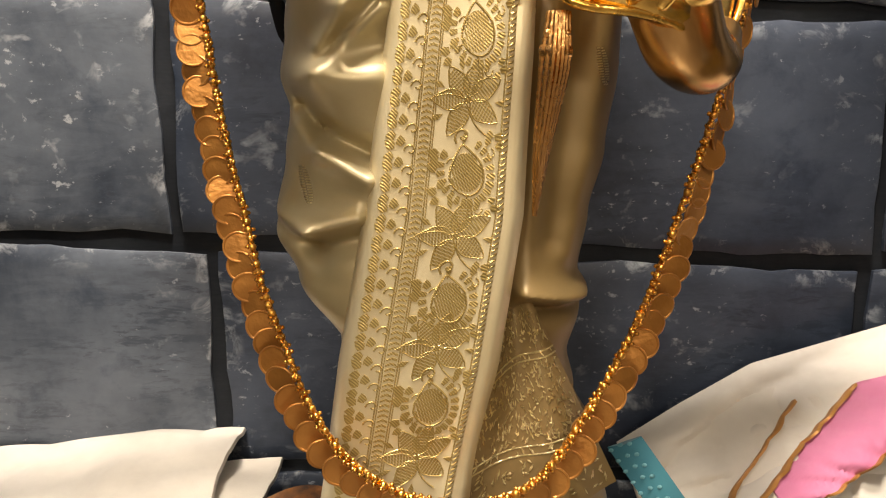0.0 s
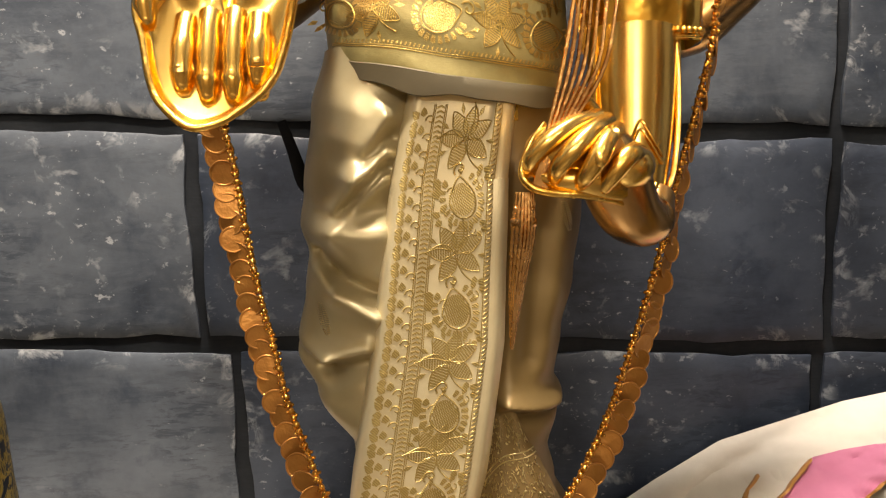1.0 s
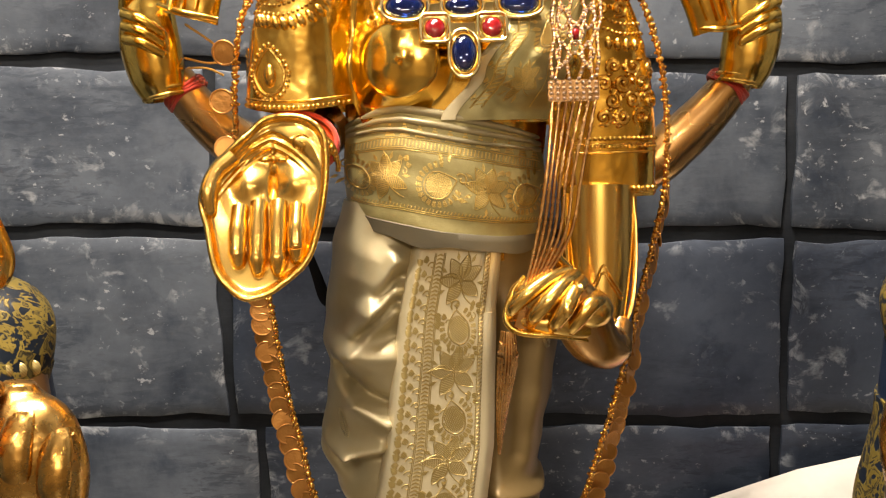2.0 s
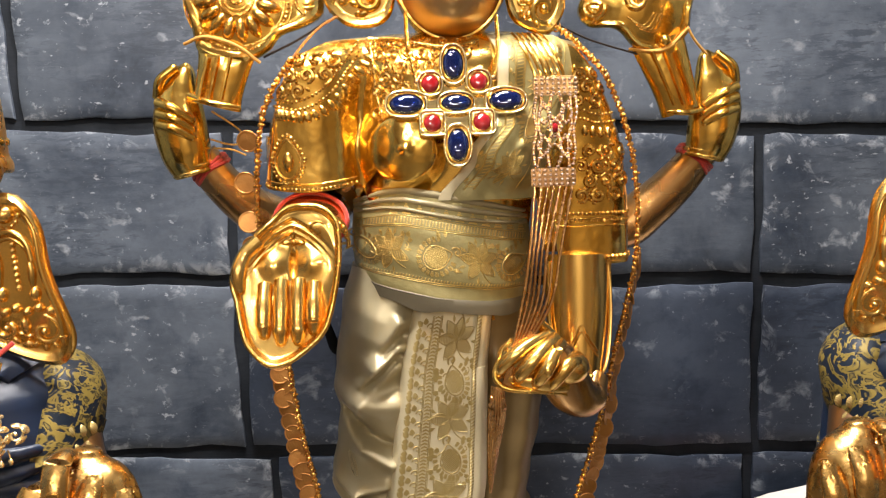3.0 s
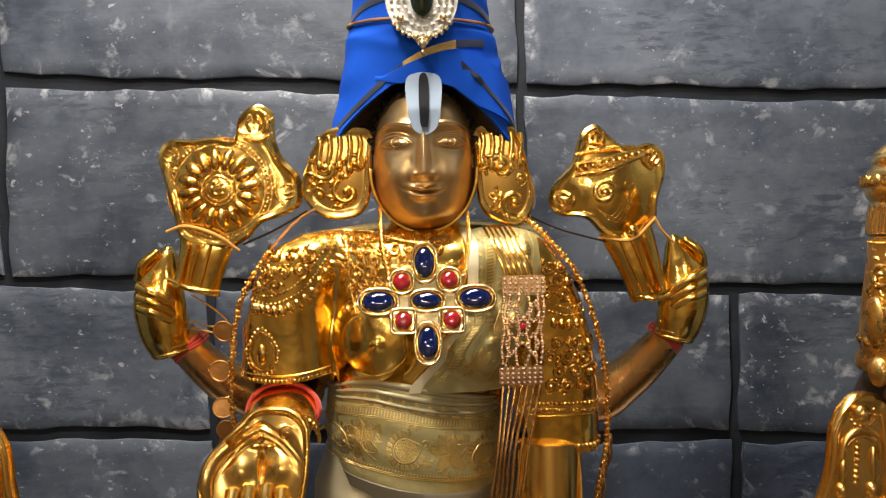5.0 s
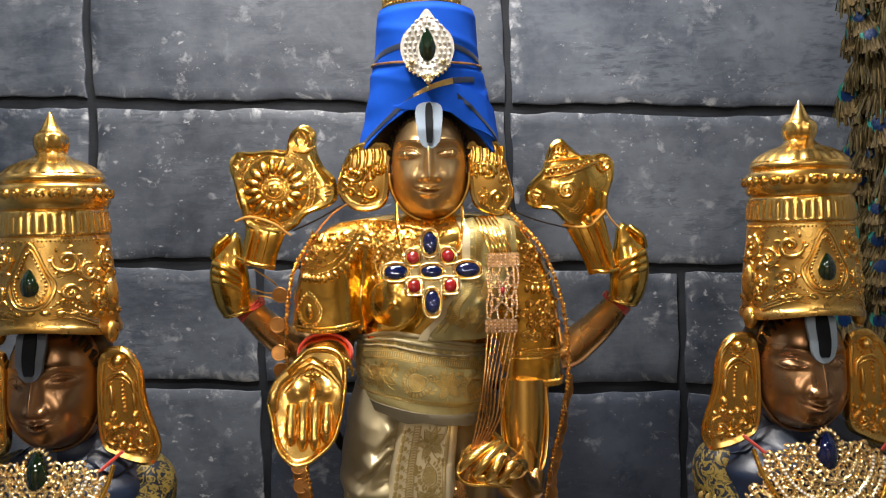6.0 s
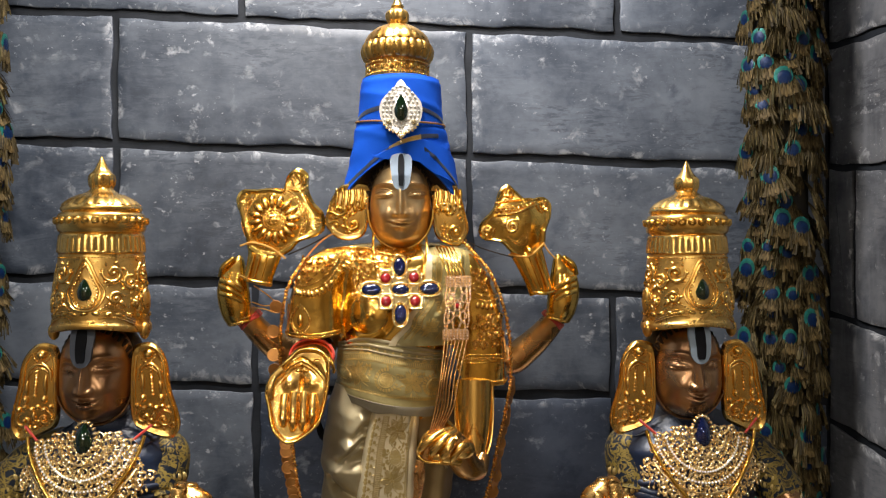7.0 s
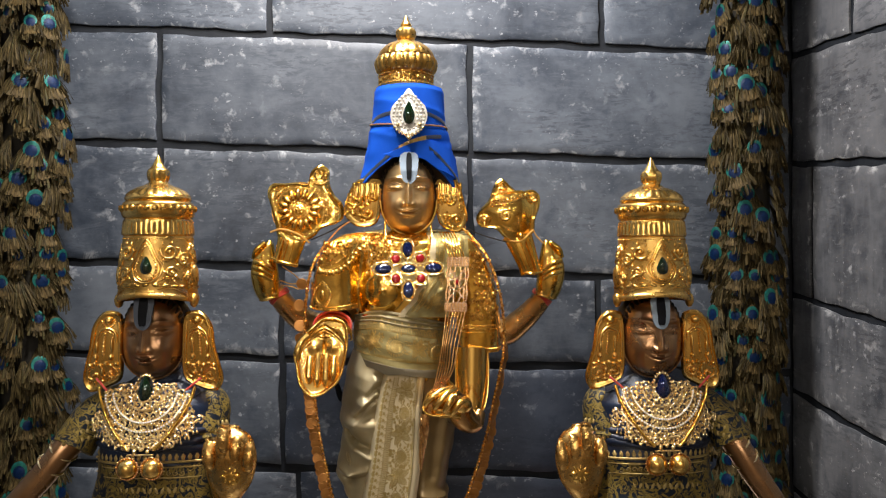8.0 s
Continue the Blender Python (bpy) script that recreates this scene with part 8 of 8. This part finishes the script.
SIDES = [(-0.388, 0.300, 0.0, 1, EMERALD, "fan-shaped gilt jewel collar with a green stone", "dark green teardrop stone"),
         (0.432, 0.305, -0.004, -1, SAPPHIRE, "fan-shaped gilt jewel collar with a blue stone", "deep blue oval stone")]
for cx, cy, dz, m, stone, label, what in SIDES:
    lean = -0.0065 if m > 0 else 0.001  # the head sits a little off the crown's axis
    side_statue(cx, cy, dz, m, lean)
    side_crown(cx + (0.002 if m > 0 else 0.0), cy, dz)
    side_ears(cx + lean, cy - 0.002, dz - 0.004, 40 if m > 0 else 50)
    side_robe(cx, cy, dz, m)
    side_collar(cx, cy - 0.068, dz, stone, label, what)
    bangles(cx, cy, dz, m)
    forehead_mark("forehead_mark", (cx + lean, 1.483 + dz), cy - 0.0515, 0.0140, 0.0220, "slate-grey U-shaped brow plate with black stripe" if m > 0 else "pale blue U-shaped brow plate with black stripe", 0.42, MARK_GREY if m > 0 else MARK_PALE, "slate-grey enamel plate" if m > 0 else "pale blue enamel plate")
    cord_ring("red_cord", (cx + m * 0.127, cy - 0.052, 1.226 + dz), 0.0235, Euler((radians(60), 0, 0)).to_matrix(), RED_CORD, "red cotton cord wound round a forearm", 2)

# ---------------------------------------------------------------- peacock-feather columns
def feather_meshes():
    g = random.Random(8)
    vanes = []
    for k in range(4):
        s = Shape()
        n = 96
        for i in range(n):  # barbs fanned out and hanging, each a slim folded blade
            t = i / (n - 1)
            q = lerp(-0.8, 0.8, t) + g.uniform(-0.10, 0.10)
            ln = (0.046 + 0.014 * math.cos(q * 1.3)) * g.uniform(0.66, 1.22)
            w = g.uniform(0.0006, 0.0013)
            ex, ez = ln * math.sin(q) * 0.66, -ln * (0.35 + 0.65 * math.cos(q))
            y = -0.002 - 0.012 * math.cos(q) - 0.0012 * (i % 3)
            base = len(s.v)
            s.v += [(ex * 0.12 - w * 0.5, 0.003, 0.022), (ex * 0.12 + w * 0.5, 0.003, 0.022), (ex * 0.75 + w, y, ez * 0.50), (ex * 0.75 - w, y, ez * 0.50), (ex * 0.75, y - 0.0016, ez * 0.50),
                    (ex + w * 0.45 + g.uniform(-0.003, 0.003), y + g.uniform(-0.003, 0.003), ez), (ex - w * 0.45 + g.uniform(-0.003, 0.003), y + g.uniform(-0.003, 0.003), ez + g.uniform(-0.003, 0.003))]
            s.face(base, base + 1, base + 2, base + 4)
            s.face(base, base + 4, base + 3)
            s.face(base + 4, base + 2, base + 5)
            s.face(base + 3, base + 4, base + 6)
            s.face(base + 4, base + 5, base + 6)
        vanes.append(s)
    front = lambda y: (lambda a, b, lift=0.0: (a, y - lift - 12 * (0.012 ** 2 - a * a) * 0.2, b))
    copper, teal, blue = Shape(), Shape(), Shape()
    for i in range(46):  # brown tongue of barbs under the eye, cropped straight below
        t = lerp(-1.0, 1.0, i / 45)
        w = 0.0012
        x0, x1 = 0.011 * t, 0.0235 * t + g.uniform(-0.001, 0.001)
        z0, zm, z1 = 0.004 - 0.010 * t * t, -0.024, -0.049 + 0.007 * t * t + g.uniform(-0.003, 0.002)
        back = 0.009 * t * t + 0.0007 * (i % 2)
        base = len(copper.v)
        copper.v += [(x0 - w * 0.6, -0.0110 + back, z0), (x0 + w * 0.6, -0.0110 + back, z0), (lerp(x0, x1, 0.7) + w, -0.0150 + back, zm), (lerp(x0, x1, 0.7) - w, -0.0150 + back, zm), (x1 + w, -0.0195 + back, z1), (x1 - w, -0.0195 + back, z1)]
        copper.face(base, base + 1, base + 2, base + 3)
        copper.face(base + 3, base + 2, base + 4, base + 5)
    teal.dome(front(-0.0158), 0, -0.0158, 0.0146, 0.0168, 0, 0.0016, 0, 14, 3)
    blue.dome(front(-0.0172), 0.0008, -0.0186, 0.0108, 0.0118, 0, 0.0014, 0, 12, 3)
    return vanes, copper, teal, blue


VANES, EYE_A, EYE_B, EYE_C = feather_meshes()
VANE_DATA = []
EYE_DATA = {}


def feather_column(cx, cy, radius, z0, z1, seed, label, step, even, eyes):
    root = thing("feather_column", (cx, cy, z0), label, "feather column", "peacock feather columns")
    s = Shape()
    s.tube([(cx, cy, ALTAR_Z - 0.02, radius * 0.80, radius * 0.64), (cx, cy, z1, radius * 0.80, radius * 0.64)], 24, 1)
    part("core", s, FEATHER_DARK, root, "dark backing roll")
    g = random.Random(seed)
    z, row = z0, 0
    while z < z1:
        for k in range(5):
            q = lerp(-1.45, 1.45, (k + 0.5 * (row % 2)) / 4.5) + g.uniform(-0.22, 0.22)
            if abs(q) > 1.7:
                continue
            r = radius * g.uniform(0.84, 0.95)
            at = Vector((cx + r * math.sin(q), cy - r * 0.80 * math.cos(q), z + g.uniform(-1, 1) * even))
            m = Matrix.Translation(at) @ Euler((radians(g.uniform(-14, 2)), radians(g.uniform(-15, 15)), q * 0.85 + g.uniform(-0.3, 0.3))).to_matrix().to_4x4() @ Matrix.Scale(g.uniform(0.74, 1.16), 4)
            kind = g.randrange(4)
            while len(VANE_DATA) <= kind:
                ob = finish(VANES[len(VANE_DATA)], "feather", FEATHER, root, "", 80)
                VANE_DATA.append(ob.data)
                bpy.data.objects.remove(ob)
            feather = place(new("feather", VANE_DATA[kind]), root, "", m)
            if g.random() < eyes:
                for name, shape, mat in (("eye_rim", EYE_A, EYE_COPPER), ("eye_ring", EYE_B, EYE_TEAL), ("eye_spot", EYE_C, EYE_BLUE)):
                    if name not in EYE_DATA:
                        ob = finish(shape, name, mat, root, "", 60)
                        EYE_DATA[name] = ob.data
                        bpy.data.objects.remove(ob)
                    place(new(name, EYE_DATA[name]), feather, "", m)
        z += step
        row += 1


feather_column(0.740, 0.648, 0.063, 0.86, 2.50, 3, "tall column of overlapping peacock feathers in the corner", 0.043, 0.010, 0.80)
feather_column(-0.772, 0.645, 0.071, 0.86, 2.50, 4, "tall column of overlapping peacock feathers in the corner", 0.043, 0.016, 0.70)


# ---------------------------------------------------------------- folded cloths on the altar
def cloth_slab(rows, thick=0.004, seed=1, crumple=0.003):
    """A draped sheet through rows of control points, given thickness."""
    g = random.Random(seed)
    fine = [smooth(r, 8) for r in rows]
    cols = [smooth([fine[i][j] for i in range(len(fine))], 8) for j in range(len(fine[0]))]
    n_i, n_j = len(cols[0]), len(cols)
    off = Vector((g.uniform(0, 9), g.uniform(0, 9), 0))
    grid = []
    for i in range(n_i):
        row = []
        for j in range(n_j):
            p = Vector(cols[j][i])
            d = noise.noise(p * 22 + off) * crumple + noise.noise(p * 60 + off) * crumple * 0.35
            row.append(p + Vector((0, -d, d)))
        grid.append(row)
    s = Shape()
    loop = [row + [p + Vector((0, thick, -thick)) for p in reversed(row)] for row in grid]
    return s.rows(loop)


def folded_cloth():
    root = thing("folded_white_cloth", (-0.33, 0.62, ALTAR_Z), "folded plain white cotton cloth lying on the altar", "cloth")
    s = cloth_slab([[(-0.62, 0.56, ALTAR_Z), (-0.45, 0.55, ALTAR_Z), (-0.30, 0.555, ALTAR_Z), (-0.206, 0.56, ALTAR_Z)], [(-0.62, 0.57, 0.853), (-0.45, 0.56, 0.866), (-0.30, 0.565, 0.875), (-0.206, 0.575, 0.873)],
                    [(-0.62, 0.63, 0.873), (-0.44, 0.63, 0.883), (-0.32, 0.635, 0.898), (-0.209, 0.64, 0.905)], [(-0.62, 0.73, 0.878), (-0.44, 0.73, 0.888), (-0.32, 0.735, 0.902), (-0.205, 0.735, 0.906)]], 0.006, 1, 0.010)
    part("upper_fold", s, WHITE_CLOTH, root)
    s = cloth_slab([[(-0.30, 0.52, ALTAR_Z), (-0.24, 0.50, ALTAR_Z), (-0.16, 0.53, ALTAR_Z)], [(-0.30, 0.53, 0.850), (-0.235, 0.515, 0.878), (-0.165, 0.54, 0.853)], [(-0.29, 0.60, 0.868), (-0.23, 0.60, 0.884), (-0.168, 0.61, 0.878)], [(-0.29, 0.72, 0.868), (-0.22, 0.72, 0.878), (-0.165, 0.72, 0.880)]], 0.006, 2, 0.010)
    part("lower_fold", s, WHITE_CLOTH, root)
    s = cloth_slab([[(-0.18, 0.47, ALTAR_Z), (-0.13, 0.46, ALTAR_Z), (-0.09, 0.47, ALTAR_Z)], [(-0.195, 0.50, 0.863), (-0.14, 0.49, 0.883), (-0.095, 0.50, 0.878)], [(-0.18, 0.62, 0.883), (-0.13, 0.62, 0.903), (-0.09, 0.62, 0.898)]], 0.005, 3, 0.004)
    solo("brown_cloth", s, ORANGE_CLOTH, "brown and orange patterned cloth bundled on the altar", "cloth")


folded_cloth()


def draped_cloth():
    """Crumpled white cloth with a pink band, gilt lines and a teal corner, against the back wall."""
    root = thing("striped_cloth", (0.42, 0.64, ALTAR_Z), "crumpled white cloth with pink band and teal edging", "cloth")

    def surf(u, v, lift=0.0):
        """u runs along the cloth, v from its front lower edge to the wall."""
        x = 0.200 + 0.605 * u - 0.02 * v
        top = np.interp(u, [0, 0.10, 0.22, 0.45, 0.7, 1.0], [0.895, 0.936, 0.980, 1.022, 1.050, 1.045])
        low = np.interp(u, [0, 0.15, 0.4, 1.0], [0.80, 0.80, 0.80, 0.80])
        k = v ** 0.75
        z = lerp(low, top, k)
        y = lerp(0.545, 0.715, v ** 1.1)
        w = 0.013 * math.sin(9 * v - 11 * u) + 0.009 * abs(math.sin(12 * v - 9 * u + 1)) + 0.012 * noise.noise(Vector((7 * u, 5 * v, 0.3))) + 0.011 * abs(noise.noise(Vector((14 * u + 8 * v, 7 * v, 2.3)))) + 0.004 * abs(noise.noise(Vector((34 * u, 20 * v + 9 * u, 5.3))))
        edge = min(1.0, 6 * (1 - v))
        return (x, y - w * edge - lift * 0.8, z + 0.5 * w * edge + lift * 0.6)

    s = Shape()
    n = 120
    grid = [[surf(i / n, j / 50) for j in range(51)] + [surf(i / n, j / 50, -0.006) for j in (45, 25, 5)] for i in range(n + 1)]
    s.rows(grid)
    part("sheet", s, WHITE_CLOTH, root)

    def strip(name, edges, mat, label, u0=0.0, u1=1.0, lift=0.0035):
        s, out = Shape(), []
        for i in range(121):
            u = lerp(u0, u1, i / 120)
            lo, hi = edges(u)
            vs = [max(0.0, min(1.0, lerp(lo, hi, k / 12))) for k in range(13)]
            out.append([surf(u, vs[0], -0.002)] + [surf(u, v, lift) for v in vs] + [surf(u, vs[-1], -0.002)])
        s.rows(out)
        return part(name, s, mat, root, label)

    low_edge = lambda u: 0.43 + 1.1 * (u - 0.24) if u > 0.24 else 0.43 - 0.4 * (0.24 - u)
    high_edge = lambda u: min(0.47 + 1.63 * (u - 0.15), 0.80 - 0.25 * max(0.0, u - 0.40))
    strip("pink_band", lambda u: (low_edge(u), max(high_edge(u), low_edge(u) + 0.004)), PINK_CLOTH, "pink woven band", 0.165, 0.56)
    along = lambda f: (lambda u: (f(u) - 0.005, f(u) + 0.005))
    strip("gilt_line", lambda u: (high_edge(u) - 0.004, high_edge(u) + 0.009), GILT_LINE, "gilt woven line", 0.14, 0.345, 0.0085)
    strip("gilt_line", lambda u: (0.505 + 2.0 * (u - 0.12), 0.519 + 2.0 * (u - 0.12)), GILT_LINE, "gilt woven line", 0.10, 0.255, 0.0085)
    strip("gilt_line", along(low_edge), GILT_LINE, "gilt woven line", 0.22, 0.56, 0.0085)
    s = Shape()
    out = []
    for i in range(25):
        t = i / 24
        out.append([(0.158 + 0.085 * t - 0.012, 0.620 - 0.085 * t, 0.938 - 0.115 * t), (0.158 + 0.085 * t, 0.610 - 0.085 * t, 0.945 - 0.115 * t), (0.158 + 0.085 * t + 0.014, 0.606 - 0.085 * t, 0.955 - 0.115 * t), (0.158 + 0.085 * t + 0.014, 0.614 - 0.085 * t, 0.951 - 0.115 * t)])
    s.rows(out)
    edging = part("teal_edging", s, TEAL_CLOTH, root, "teal woven edging")
    s = Shape()
    for i in range(16):
        t = i / 15.5
        for d in (-0.006, 0.001, 0.008):
            s.ball((0.158 + 0.085 * t - 0.004 + d, 0.611 - 0.085 * t - 0.5 * d, 0.942 - 0.115 * t + 0.7 * d + 0.002 * (d == 0.001)), (0.0024, 0.0012, 0.0019), 6, 4)
    tagged(part("chevron", s, TEAL_PALE, edging, "paler teal woven scales"), "", "", "", "stuff")


draped_cloth()


# ---------------------------------------------------------------- unseen ceiling lamps above the visitor, housings added
for at, size, watts, colour in LAMPS:
    root = thing("ceiling_lamp", (at[0], at[1], TOP_Z), "unseen flat white ceiling lamp panel", "lamp", "ceiling lamps")
    part("housing", box(at[0] - size[0] / 2 - 0.02, at[0] + size[0] / 2 + 0.02, at[1] - size[1] / 2 - 0.02, at[1] + size[1] / 2 + 0.02, at[2] + 0.012, TOP_Z - 0.001), PLASTER, root)
